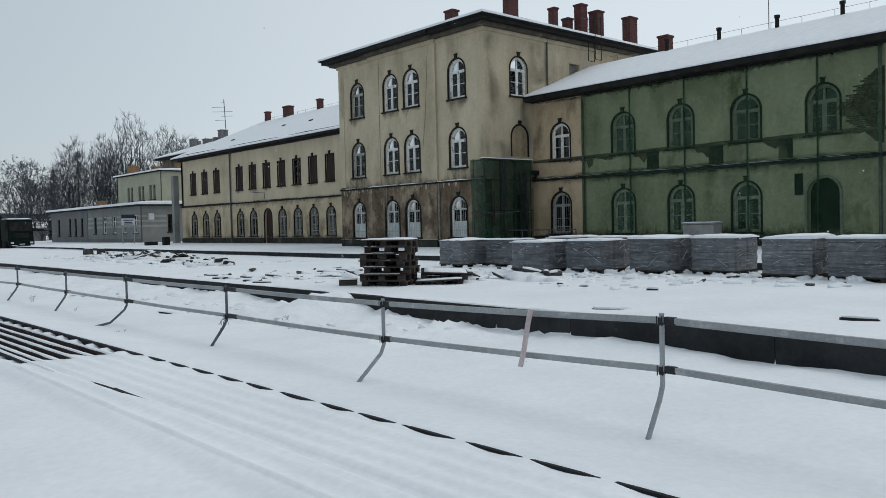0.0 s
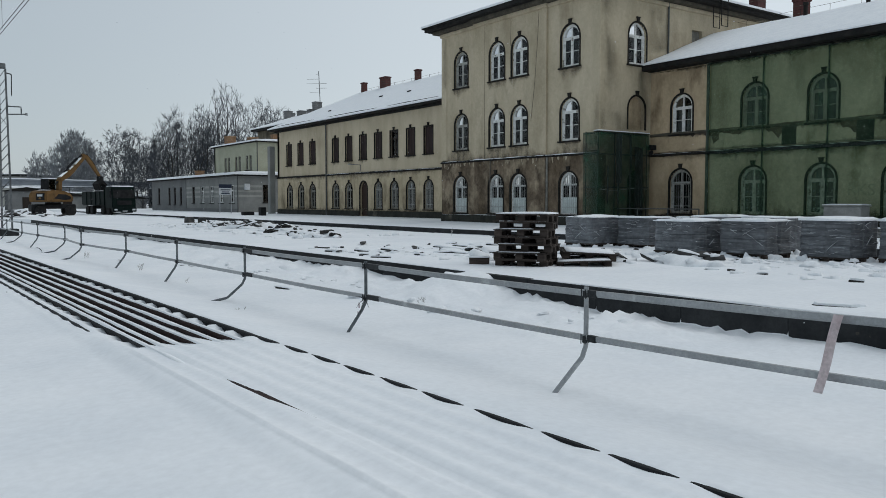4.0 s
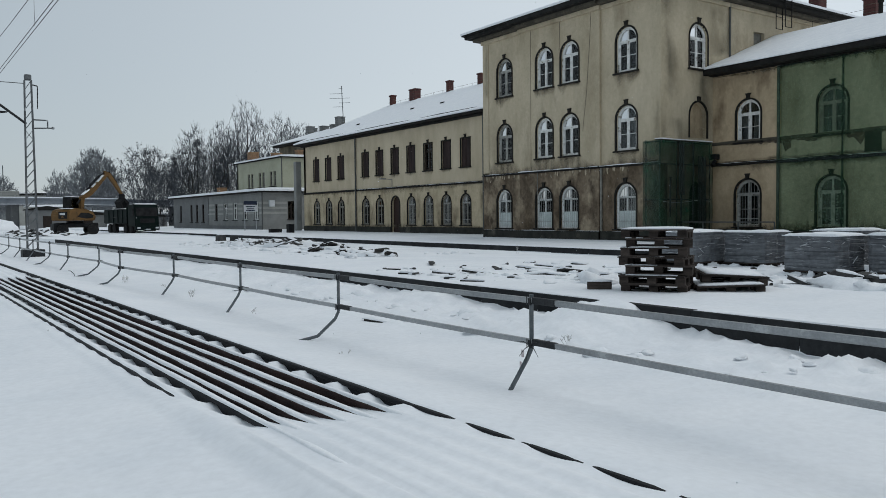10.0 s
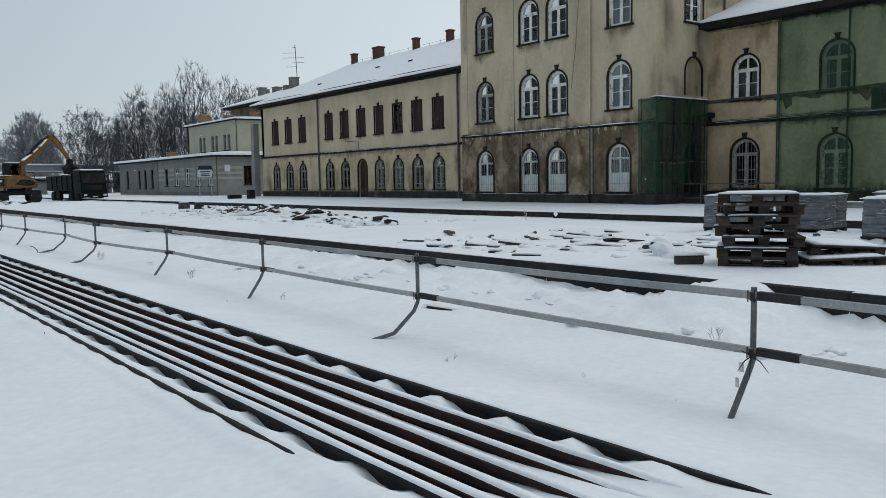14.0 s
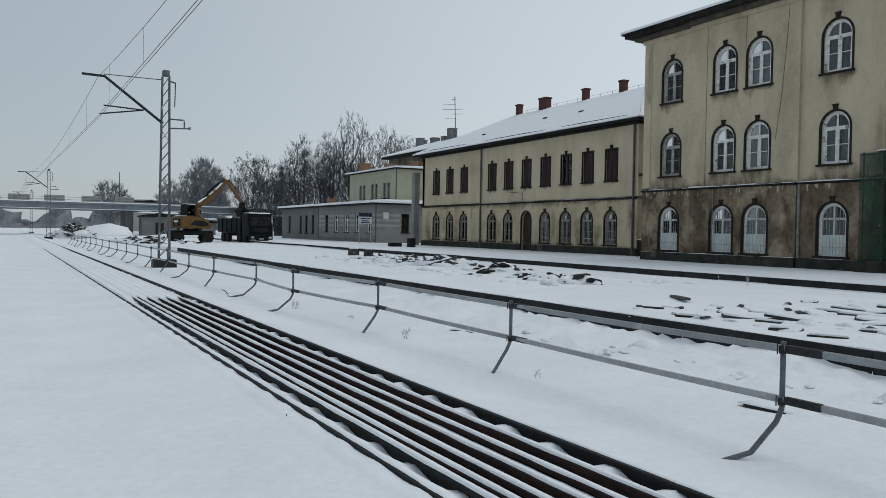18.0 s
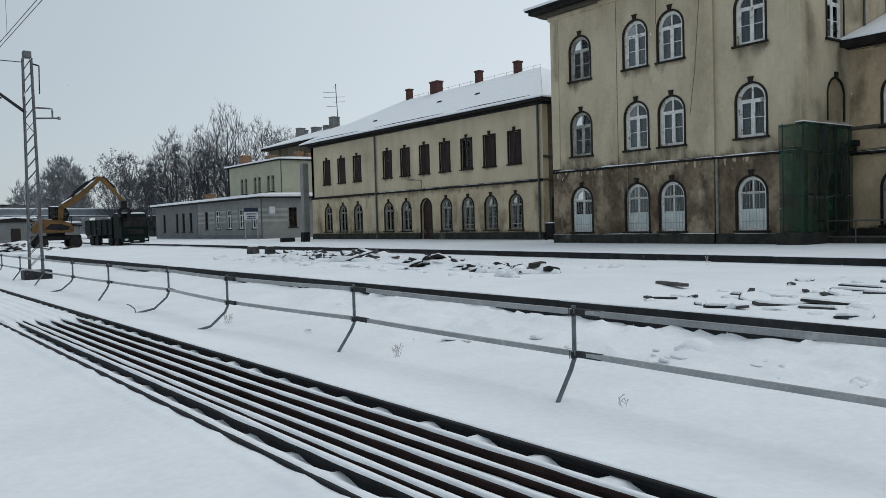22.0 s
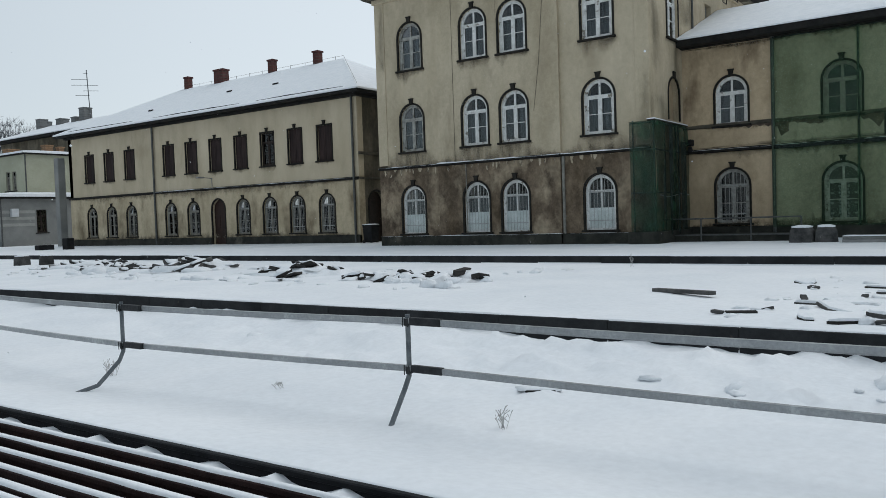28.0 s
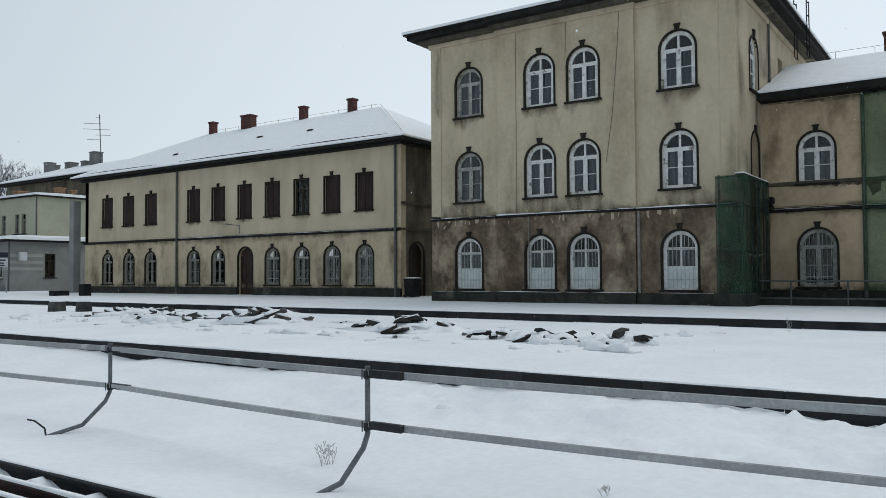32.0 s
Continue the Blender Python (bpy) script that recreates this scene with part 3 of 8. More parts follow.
def lump(bm, centre, rx, ry, rz, seed, n=8, rough=0.3):
    """An uneven rounded heap."""
    c = Vector(centre)
    rows = []
    for j in range(4):
        t = math.pi / 2 * j / 4
        row = []
        for i in range(n):
            a = 2 * math.pi * i / n
            d = Vector((math.cos(a) * math.cos(t), math.sin(a) * math.cos(t), math.sin(t)))
            k = 1 + rough * noise.noise(d * 1.7 + Vector((seed, seed * 0.37, 0)))
            row.append(bm.verts.new(c + Vector((d.x * rx, d.y * ry, d.z * rz)) * k))
        rows.append(row)
    tip = bm.verts.new(c + Vector((0, 0, rz)))
    for j in range(4):
        for i in range(n):
            k = (i + 1) % n
            if j == 3:
                bm.faces.new((rows[j][i], rows[j][k], tip))
            else:
                bm.faces.new((rows[j][i], rows[j][k], rows[j + 1][k], rows[j + 1][i]))
    bm.faces.new(rows[0][::-1])


# ---------------------------------------------------------------- ground
RAILS = [(2.445, 0.24), (2.675, 0.25), (2.77, 0.26), (2.955, 0.25), (3.15, 0.25), (3.345, 0.248), (3.565, 0.25), (3.825, 0.252)]
SKEW = 0.0165  # the track drifts this much per metre against the platforms
BARE0, BARE1 = 11.0, 28.0
EDGE_A, EDGE_B = 9.10, 21.2


def smooth(a, b, x):
    t = min(1.0, max(0.0, (x - a) / (b - a)))
    return t * t * (3 - 2 * t)


def fbm(x, y, s, seed=0.0):
    return noise.noise(Vector((x * s, y * s, seed))) + 0.5 * noise.noise(Vector((x * s * 2.1, y * s * 2.1, seed + 7)))


def scallop(y):
    """Snow that slid off between the sleepers: small uneven points, about one to a sleeper."""
    wave = 0.5 + 0.5 * math.cos(2 * math.pi * (y + 0.12 * noise.noise(Vector((y * 0.9, 3, 1)))) / 0.62)
    loose = smooth(10, 22, y)
    return wave ** (1.1 + 1.2 * loose) * (1 - loose * (0.35 + 0.5 * noise.noise(Vector((y * 0.7, 8, 2))))) + loose * 0.12 * noise.noise(Vector((y * 4.0, 1, 6)))


def ground_z(x, y):
    roll = 0.018 * fbm(x, y, 0.35, 2.0)
    if x < EDGE_A:
        z = 0.16 + roll + 0.05 * smooth(1.2, 2.3, x)
        if x > 2.1:
            bare = smooth(BARE0 - 0.9 + 0.5 * fbm(x, 0, 2.0), BARE0 + 0.5, y + (x - 2.6) * 0.1) * (1 - smooth(BARE1 - 0.6, BARE1 + 1.0, y + 0.8 * fbm(x, 0, 2.5)))
            if x < 4.3:
                ridge = max(math.exp(-((x - rx) / 0.06) ** 2) for rx, _ in RAILS)
                groove = math.exp(-((x - min(2.86, 2.62 + 0.06 * max(0.0, 10.6 - y))) / 0.05) ** 2)
                covered = 0.258 + 0.022 * ridge + 0.006 * fbm(x, y, 1.2, 4.0) - 0.026 * groove * (0.8 + 0.4 * fbm(0, y, 0.8, 2.0))
                open_z = 0.155 - 0.085 * smooth(17.0, 22.5, y) + 0.006 * fbm(x, y, 5.0, 5.0)
                run = smooth(BARE0 - 0.9, BARE0 + 0.3, y) * (1 - smooth(60, 80, y))
                peak = scallop(y)
                if x < 2.445:
                    out = smooth(BARE0 + 0.2, BARE0 + 1.6, y + 0.6 * fbm(0, y, 1.5)) * (1 - smooth(60, 80, y))
                    z = z + (0.262 - z) * smooth(2.18, 2.43, x)
                    return z + (0.222 + 0.014 * peak + 0.010 * fbm(0, y, 2.6, 3.0) - z) * smooth(2.23, 2.37, x) * out
                if x < 2.495:
                    open_z = 0.246
                elif x < 2.675:
                    open_z = 0.246 + (0.145 + 0.065 * peak - 0.246) * smooth(2.495, 2.63, x)
                elif x < 2.92:
                    open_z = 0.185 - 0.05 * smooth(18, 23, y)
                elif 3.19 < x < 3.31:
                    open_z += 0.05 * (1 - smooth(18, 22, y))
                if x > 3.825:
                    return 0.256 + 0.004 * fbm(x, y, 3.0, 1.0) + (0.09 + roll - 0.256) * smooth(3.885, 5.2, x)
                z = covered * (1 - bare) + open_z * bare
                if x > 3.605:
                    low = (0.234 + 0.02 * peak) * (1 - run) + (0.145 + 0.092 * peak) * run
                    z += (min(0.256, low) - z) * smooth(3.61, 3.70, x)
                return z
            elif x < 5.2:
                z = 0.256 + 0.004 * fbm(x, y, 3.0, 1.0) + (0.09 + roll - 0.256) * smooth(3.885, 5.2, x)
            else:
                z = 0.09 + roll
                heap = smooth(7.2, 8.9, x) * (0.02 + 0.10 * smooth(14, 18, y) + 0.10 * fbm(x, y, 0.5, 9.0))
                rough = smooth(6.3, 7.3, x) * (0.07 * max(0.0, fbm(x, y, 2.0, 11.0)) + 0.08 * max(0.0, fbm(x, y, 4.6, 13.0)) ** 1.3) * (0.35 + smooth(6.0, 9.0, y) * (1 - smooth(26, 34, y)))
                ramp = smooth(6.9, 8.9, x) * math.exp(-((y - 13.3) / 0.75) ** 2) * 0.40
                z += max(heap, 0.0) + rough + ramp
        return z
    if x < EDGE_A + 0.06:
        return ground_z(EDGE_A - 0.02, y)
    far = smooth(62, 80, y)
    mid = 0.465 + roll * 1.3 + 0.02 * max(0.0, fbm(x, y, 1.3, 6.0))
    mid = mid * (1 - far) + (0.30 + 2 * roll) * far
    if x < EDGE_B - 0.02:
        return mid + (0.20 - mid) * smooth(18.4, 19.8, x) * (1 - far)
    return 0.50 + roll * 0.6


def spaced(stops):
    out = []
    for (a, b, step) in stops:
        k = max(1, round((b - a) / step))
        out += [a + (b - a) * i / k for i in range(k)]
    return out + [stops[-1][1]]


def build_ground():
    xs = spaced([(-900, -200, 175), (-200, -40, 40), (-40, -6, 6), (-6, 1.5, 0.5), (1.5, 2.1, 0.2), (2.1, 2.435, 0.034), (2.435, 2.455, 0.02), (2.455, 2.665, 0.034), (2.665, 2.685, 0.02), (2.685, 3.815, 0.037), (3.815, 3.835, 0.02), (3.835, 4.3, 0.04), (4.3, 6.4, 0.17), (6.4, 9.06, 0.1),
                 (9.06, 9.10, 0.04), (9.10, 9.16, 0.06), (9.16, 9.20, 0.04), (9.20, 18.4, 0.4), (18.4, 21.17, 0.35), (21.17, 21.26, 0.09),
                 (21.26, 34, 1.1), (34, 60, 5), (60, 200, 28), (200, 900, 175)])
    ys = spaced([(-400, -60, 85), (-60, -6, 6), (-6, 1.5, 0.5), (1.5, 30, 0.11), (30, 40, 0.2), (40, 60, 0.5), (60, 130, 2.5), (130, 300, 17), (300, 1600, 260)])
    def drift(x, y):
        w = smooth(-6.0, 2.1, x) if x < 3 else 1 - smooth(4.3, 9.0, x)
        return -SKEW * (min(130.0, max(-12.0, y)) - 17.0) * w
    verts = [(x + drift(x, y), y, ground_z(x, y)) for y in ys for x in xs]
    nx = len(xs)
    faces = [(j * nx + i, j * nx + i + 1, (j + 1) * nx + i + 1, (j + 1) * nx + i) for j in range(len(ys) - 1) for i in range(nx - 1)]
    me = bpy.data.meshes.new("ground")
    me.from_pydata(verts, [], faces)
    me.polygons.foreach_set("use_smooth", [True] * len(faces))
    me.materials.append(SNOW)
    tagged(new("ground", me), "deep fresh snow over tracks and platforms", "snow", kind="structure")


build_ground()


def platform_edge(name, x, y0, y1, step, z0, z1, label):
    """A concrete platform edge in separate upright slabs."""
    root = thing(name, label, "platform edge", kind="structure")
    bm = bmesh.new()
    box(bm, 0, 0.16, 0.001, step - 0.001, z0, z1, bevel=0.008)
    me = mesh_from(bm, "edge_slab", CONCRETE)
    k = int((y1 - y0) / step)
    bm = bmesh.new()
    box(bm, x + 0.02, x + 0.15, y0, y0 + k * step, z0, z1 - 0.02)
    part("backing", bm, CONCRETE, root)
    for i in range(k):
        piece("edge_slab", me, root, pose(x + 0.012 * noise.noise(Vector((i * 3.1, 1, 0))), y0 + i * step, 0.012 * noise.noise(Vector((i * 2.3, 5, 0)))))
    return root


platform_edge("platform_edge_1", EDGE_A, -12, 63, 1.5, -0.2, 0.455, "dark wet concrete edge of the torn-up island platform")
platform_edge("platform_edge_2", EDGE_B, -20, 120, 2.0, -0.1, 0.495, "low dark concrete edge of the platform along the station")


# ---------------------------------------------------------------- track with loose rails
def rail_mesh(y0, y1, name, material):
    prof = [(-0.07, 0), (0.07, 0), (0.07, 0.012), (0.012, 0.032), (0.012, 0.125), (0.036, 0.138), (0.036, 0.165), (0.026, 0.172),
            (-0.026, 0.172), (-0.036, 0.165), (-0.036, 0.138), (-0.012, 0.125), (-0.012, 0.032), (-0.07, 0.012)]
    bm = bmesh.new()
    prism(bm, prof, y0, y1, uvz)
    bmesh.ops.recalc_face_normals(bm, faces=bm.faces[:])
    return mesh_from(bm, name, material)


def snow_strip(x, z, y0, y1, half, lift, seed):
    bm = bmesh.new()
    rows = []
    k = int((y1 - y0) / 0.12)
    for i in range(k + 1):
        y = y0 + (y1 - y0) * i / k
        n = noise.noise(Vector((y * 2.0, seed, 0)))
        fade = min(1.0, i / 3, (k - i) / 3)
        w = half * (0.86 + 0.22 * n)
        h = (lift * (0.8 + 0.5 * noise.noise(Vector((y * 0.8, seed, 4))))) * fade + 0.003
        rows.append([bm.verts.new((x + a, y, z + b)) for a, b in ((-w, -0.012), (-w * 0.8, h * 0.8), (0, h), (w * 0.8, h * 0.75), (w, -0.012))])
    for r, q in zip(rows, rows[1:]):
        for i in range(4):
            f = bm.faces.new((r[i], r[i + 1], q[i + 1], q[i]))
            f.smooth = True
    return bm


def build_rails():
    root = thing("railway_track", "rusty railway track with loose rails laid between, half buried in snow", "track", kind="structure")
    long_me, black, loose = rail_mesh(-12, 130, "rail", OLD_RAIL), rail_mesh(5.0, 40.0, "rail", OLD_RAIL), rail_mesh(5.0, 40.0, "rail", RUST)
    for i, (x, z) in enumerate(RAILS):
        main = i in (0, 7)
        r = piece("rail", long_me if main else (black if i == 1 else loose), root, pose(x + SKEW * 17, 0.0 if main else 0.4 * noise.noise(Vector((i * 1.7, 0, 0))), z - 0.172, 0, 0, math.degrees(SKEW)),
                  "running rail" if main else "loose rusty rail")
        if not main:
            part("snow_cap", snow_strip(0, 0.172, BARE0 - 1.5, BARE1 + 1.5, 0.034, 0.018, i * 5.3), SNOW_CAP, r)
    return root


build_rails()


# ---------------------------------------------------------------- safety fence beside the track
def build_fence():
    root = thing("safety_fence", "galvanised steel work-site fence with two rails on bent legs", "fence")
    kb = bmesh.new()
    box(kb, -0.03, 0.024, -0.02, 0.02, -0.03, 0.032, bevel=0.005)
    tube(kb, (-0.036, -0.024, -0.035), (-0.036, -0.024, 0.045), 0.005, n=5)
    tube(kb, (-0.036, 0.024, -0.035), (-0.036, 0.024, 0.045), 0.005, n=5)
    clamp = mesh_from(kb, "clamp", BLACK_CLAMP)
    rnd = random.Random(5)
    tops = []
    spots = [(5.78, -3.6), (5.66, 0.1), (5.71, 3.78), (5.58, 7.27), (5.55, 11.03), (5.465, 14.83), (5.56, 18.76), (5.51, 22.66), (5.18, 26.186), (5.42, 29.92),
             (5.20, 33.7), (5.2, 37.5)] + [(5.12 - 0.058 * k, 41.3 + 3.75 * k) for k in range(14)]
    for k, (x, y) in enumerate(spots):
        zt = 0.945 + rnd.uniform(-0.012, 0.02) + (0.07 if k == 2 else 0.03 if k < 2 else 0.0)
        tops.append((x, y, zt - 0.012))
    for k, (x, y, zt) in enumerate(tops):
        long_foot = k in (5, 8, 9, 11, 14, 16, 17, 19, 22)
        bm = bmesh.new()
        lean = rnd.uniform(-0.03, 0.03)
        pts = [(x, y, zt + 0.02), (x, y, 0.46), (x - 0.05, y + lean * 0.3, 0.36)]
        if long_foot:
            pts += [(x - 0.30, y + lean, 0.15), (x - 0.80, y + lean * 2 + 0.08, 0.05)]
        else:
            pts += [(x - (0.42 if k == 3 else 0.32), y + lean + (0.06 if k == 3 else -0.02), 0.0)]
        for p, q in zip(pts, pts[1:]):
            tube(bm, p, q, 0.021, n=8)
        post = part("post", bm, GALV if k < 4 else GALV_DARK, root)
        for z in (zt - 0.045, zt - 0.44):
            piece("clamp", clamp, post, pose(x, y, z))
    for (a, b) in zip(tops, tops[1:]):
        for dz, hh in ((-0.036, 0.027), (-0.425, 0.025)):
            bm = bmesh.new()
            p, q = Vector(a), Vector(b)
            p.z += dz
            q.z += dz
            d = q - p
            n = 8
            rows = []
            for i in range(n + 1):
                c = p + d * (i / n)
                c.z -= 0.008 * math.sin(math.pi * i / n)
                rows.append([bm.verts.new((c.x + u, c.y, c.z + v)) for u, v in ((-0.012, -hh), (0.02, -hh), (0.02, hh), (-0.02, hh), (-0.022, hh * 0.8), (-0.022, -hh * 0.55), (-0.012, -hh * 0.7))])
            for r, s in zip(rows, rows[1:]):
                for i in range(7):
                    bm.faces.new((r[i], r[(i + 1) % 7], s[(i + 1) % 7], s[i]))
            bm.faces.new(rows[0][::-1])
            bm.faces.new(rows[-1])
            part("fence_rail", bm, GALV, root)
            bm = bmesh.new()
            L = 0.13 if b[1] < 10 else 0.34
            box(bm, q.x - 0.026, q.x + 0.026, q.y - L, q.y - 0.03, q.z - hh - 0.004, q.z + hh + 0.004, bevel=0.006)
            part("sleeve", bm, BLACK_CLAMP, root, "dark joint sleeve")
    x, y, zt = tops[4]
    bm = bmesh.new()
    for dx, dy, dz in ((-0.05, -0.16, 0.05), (-0.09, 0.05, -0.10), (-0.02, -0.14, -0.09), (-0.07, 0.10, 0.03), (-0.08, -0.03, -0.15), (0.0, 0.12, 0.06)):
        p = Vector((x - 0.02, y, zt - 0.46))
        q = p + Vector((dx, dy, dz))
        tube(bm, p, (p + q) / 2 + Vector((0, 0, 0.02)), 0.004, n=4)
        tube(bm, (p + q) / 2 + Vector((0, 0, 0.02)), q, 0.004, 0.002, n=4)
    part("tie_wire", bm, BLACK_CLAMP, root, "loose ends of tie wire")
    for dy, dz, w in ((0.045, -0.075, 0.02), (0.075, -0.19, 0.014)):
        bm = bmesh.new()
        box(bm, x - 0.075, x - 0.068, y + dy - w, y + dy + w, zt - 0.46 + dz - 0.035, zt - 0.46 + dz + 0.035, bevel=0.003)
        part("tag", bm, TAPE, root, "small pale tag")
    return root


build_fence()


TAPE_Y = 5.06


def build_tape():
    bm = bmesh.new()
    rows = []
    for i in range(9):
        t = i / 8
        rows.append([bm.verts.new((5.58 - 0.04 * t, TAPE_Y + s * 0.032 + 0.10 * t + 0.004 * math.sin(7 * t), 0.985 - 0.52 * t)) for s in (-1, 1)])
    for a, b in zip(rows, rows[1:]):
        bm.faces.new((a[0], a[1], b[1], b[0]))
    bmesh.ops.solidify(bm, geom=bm.faces[:], thickness=0.004)
    tagged(part("barrier_tape", bm, TAPE), "faded pink and white tape strip hanging on a fence rail", "tape")


build_tape()


# ---------------------------------------------------------------- station: middle block (three storeys)
def string_course(bm, put, u0, u1, z, d=0.10, h=0.12):
    prism_pts = [(-d, z), (-d, z + h * 0.55), (-d * 0.5, z + h), (0.0, z + h + 0.02), (0.0, z - 0.04)]
    a = [bm.verts.new(put(u0, p, q)) for p, q in prism_pts]
    b = [bm.verts.new(put(u1, p, q)) for p, q in prism_pts]
    for i in range(5):
        j = (i + 1) % 5
        bm.faces.new((a[i], a[j], b[j], b[i]))
    bm.faces.new(a[::-1])
    bm.faces.new(b)


def streaks(bm, put, u0, u1, ztop, length, seed, proud=0.004, gap=0.35):
    """Ragged damp marks that hang below a ledge, thin skins on the render."""
    rnd = random.Random(seed)
    u = u0
    while u < u1:
        w = rnd.uniform(0.05, 0.22)
        L = length * rnd.uniform(0.3, 1.0)
        n = 4
        pts = [(u, ztop)] + [(u + w * (i + 0.5) / n, ztop - L * rnd.uniform(0.55, 1.0) * (1 - abs(i + 0.5 - n / 2) / n)) for i in range(n)] + [(u + w, ztop)]
        prism(bm, pts, -proud, 0.002, put)
        u += w + rnd.uniform(0.02, gap)


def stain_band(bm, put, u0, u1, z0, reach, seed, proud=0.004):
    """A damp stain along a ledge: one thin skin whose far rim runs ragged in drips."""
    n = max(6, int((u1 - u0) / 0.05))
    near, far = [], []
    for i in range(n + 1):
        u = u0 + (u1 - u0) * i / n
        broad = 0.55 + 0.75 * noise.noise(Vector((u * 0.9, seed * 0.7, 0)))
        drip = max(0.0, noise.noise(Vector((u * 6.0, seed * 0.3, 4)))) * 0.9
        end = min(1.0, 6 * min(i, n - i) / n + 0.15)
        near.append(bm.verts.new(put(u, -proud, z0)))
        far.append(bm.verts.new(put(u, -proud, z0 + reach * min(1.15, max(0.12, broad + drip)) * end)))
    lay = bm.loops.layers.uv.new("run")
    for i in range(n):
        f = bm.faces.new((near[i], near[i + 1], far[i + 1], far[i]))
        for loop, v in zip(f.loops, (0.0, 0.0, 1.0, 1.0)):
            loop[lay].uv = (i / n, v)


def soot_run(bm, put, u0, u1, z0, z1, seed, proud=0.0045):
    """One thin skin of grime with a wavering outline that narrows towards both ends."""
    lay = bm.loops.layers.uv.new("run")
    rows = []
    n = max(6, int((z1 - z0) * 3))
    for i in range(n + 1):
        t = i / n
        swell = 0.55 + 0.45 * math.sin(math.pi * min(1.0, t * 1.25))
        b = u0 + (u1 - u0) * min(1.0, swell + 0.3 * noise.noise(Vector((seed + 5, t * 6, 0))))
        mid = u0 + (b - u0) * (0.45 + 0.2 * noise.noise(Vector((seed, t * 5, 0))))
        ends = 1.0 if i in (0, n) else 0.0
        rows.append([(bm.verts.new(put(p, -proud, z0 + (z1 - z0) * t)), max(v, ends)) for p, v in ((u0, 0.75), (mid, 0.0), (max(mid + 0.02, b), 1.0))])
    for a, b in zip(rows, rows[1:]):
        for k in (0, 1):
            quad = (a[k], a[k + 1], b[k + 1], b[k])
            f = bm.faces.new([p for p, v in quad])
            for loop, (p, v) in zip(f.loops, quad):
                loop[lay].uv = (0.5, v)


TY0, TY1, TX0, TX1 = 29.46, 42.60, 29.20, 44.0


def build_tower():
    root = thing("station_main_block", "three-storey cream station block with damp brown ground floor", "station building")
    cols = [40.65, 37.16, 35.24, 31.52]
    rows = {3: (8.48, 10.58), 2: (4.78, 6.90), 1: (1.05, 3.21)}
    zs, ztop = 4.06, 11.85
    ris = (33.15, 39.14)
    spans = [(TY0, ris[0], TX0), (ris[0], ris[1], TX0 - 0.12), (ris[1], TY1, TX0)]
    for (a, b, x) in spans:
        inside = [c for c in cols if a < c < b]
        bm = bmesh.new()
        wall(bm, a, b, zs, ztop, [(c, 1.3, [(rows[2][0], rows[2][1], True), (rows[3][0], rows[3][1], True)]) for c in inside], 0.45, west_put(x))
        part("upper_wall", bm, CREAM, root)
        bm = bmesh.new()
        wall(bm, a, b, 0.3, zs, [(c, 1.3, [(rows[1][0], rows[1][1], True)]) for c in inside], 0.5, west_put(x - 0.05))
        part("lower_wall", bm, BROWN, root, "damp brown render of the ground floor")
        bm = bmesh.new()
        box(bm, x - 0.13, x + 0.1, a, b, 0.2, 0.93, bevel=0.015)
        part("plinth", bm, PLINTH, root)
        bm = bmesh.new()
        string_course(bm, west_put(x), a, b, zs - 0.03, 0.16, 0.10)
        part("string_course", bm, EAVE, root)
        bm = bmesh.new()
        snow_sheet(bm, (x - 0.17, a, zs + 0.035), (0, b - a, 0), (0.17, 0, 0.03), int((b - a) * 7), 1, 0.035, 0.05, a)
        part("ledge_snow", bm, SNOW_CAP, root)
        bm = bmesh.new()
        snow_sheet(bm, (x - 0.13, a, 0.925), (0, b - a, 0), (0.09, 0, 0.0), int((b - a) * 4), 1, 0.012, 0.03, a + 9)
        part("ledge_snow", bm, SNOW_CAP, root)
        bm = bmesh.new()
        streaks(bm, west_put(x - 0.05), a + 0.2, b - 0.3, zs - 0.05, 0.55, int(a * 7))
        tagged(part("peeling_band", bm, PALE_PEEL, root, "pale peeling render under the ledge"), kind="stuff")
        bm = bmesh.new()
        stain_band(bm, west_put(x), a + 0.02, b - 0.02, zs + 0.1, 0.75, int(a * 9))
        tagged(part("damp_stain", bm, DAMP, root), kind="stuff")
    for c in cols:
        x = TX0 - (0.12 if ris[0] < c < ris[1] else 0.0)
        dim = c > 40
        for r in (2, 3):
            h = rows[r][1] - rows[r][0]
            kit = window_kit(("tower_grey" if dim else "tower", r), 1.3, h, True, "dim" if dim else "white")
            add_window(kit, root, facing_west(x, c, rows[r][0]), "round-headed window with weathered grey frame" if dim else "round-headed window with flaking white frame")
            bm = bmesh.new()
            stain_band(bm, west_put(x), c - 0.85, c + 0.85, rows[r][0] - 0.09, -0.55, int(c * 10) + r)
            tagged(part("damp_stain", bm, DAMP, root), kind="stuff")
        h = rows[1][1] - rows[1][0]
        add_window(window_kit("tower_low", 1.3, h, True, "white", bars=True, board=True, room=False), root, facing_west(x - 0.05, c, rows[1][0]),
                   "barred round-headed window with white boarding")
    # conduits on the ground floor and a loose cable from the eaves
    for y, r in ((37.66, 0.022), (33.05, 0.06)):
        x = TX0 - (0.17 if ris[0] < y < ris[1] else 0.05)
        bm = bmesh.new()
        tube(bm, (x - r, y, 0.93), (x - r, y, zs - 0.05), r, n=8)
        for z in (1.6, 2.7, 3.7):
            tube(bm, (x - r, y, z), (x - r, y, z + 0.05), r * 1.25, n=8)
        part("conduit", bm, GREY_PAINT, root, "pale grey pipe clipped to the wall")
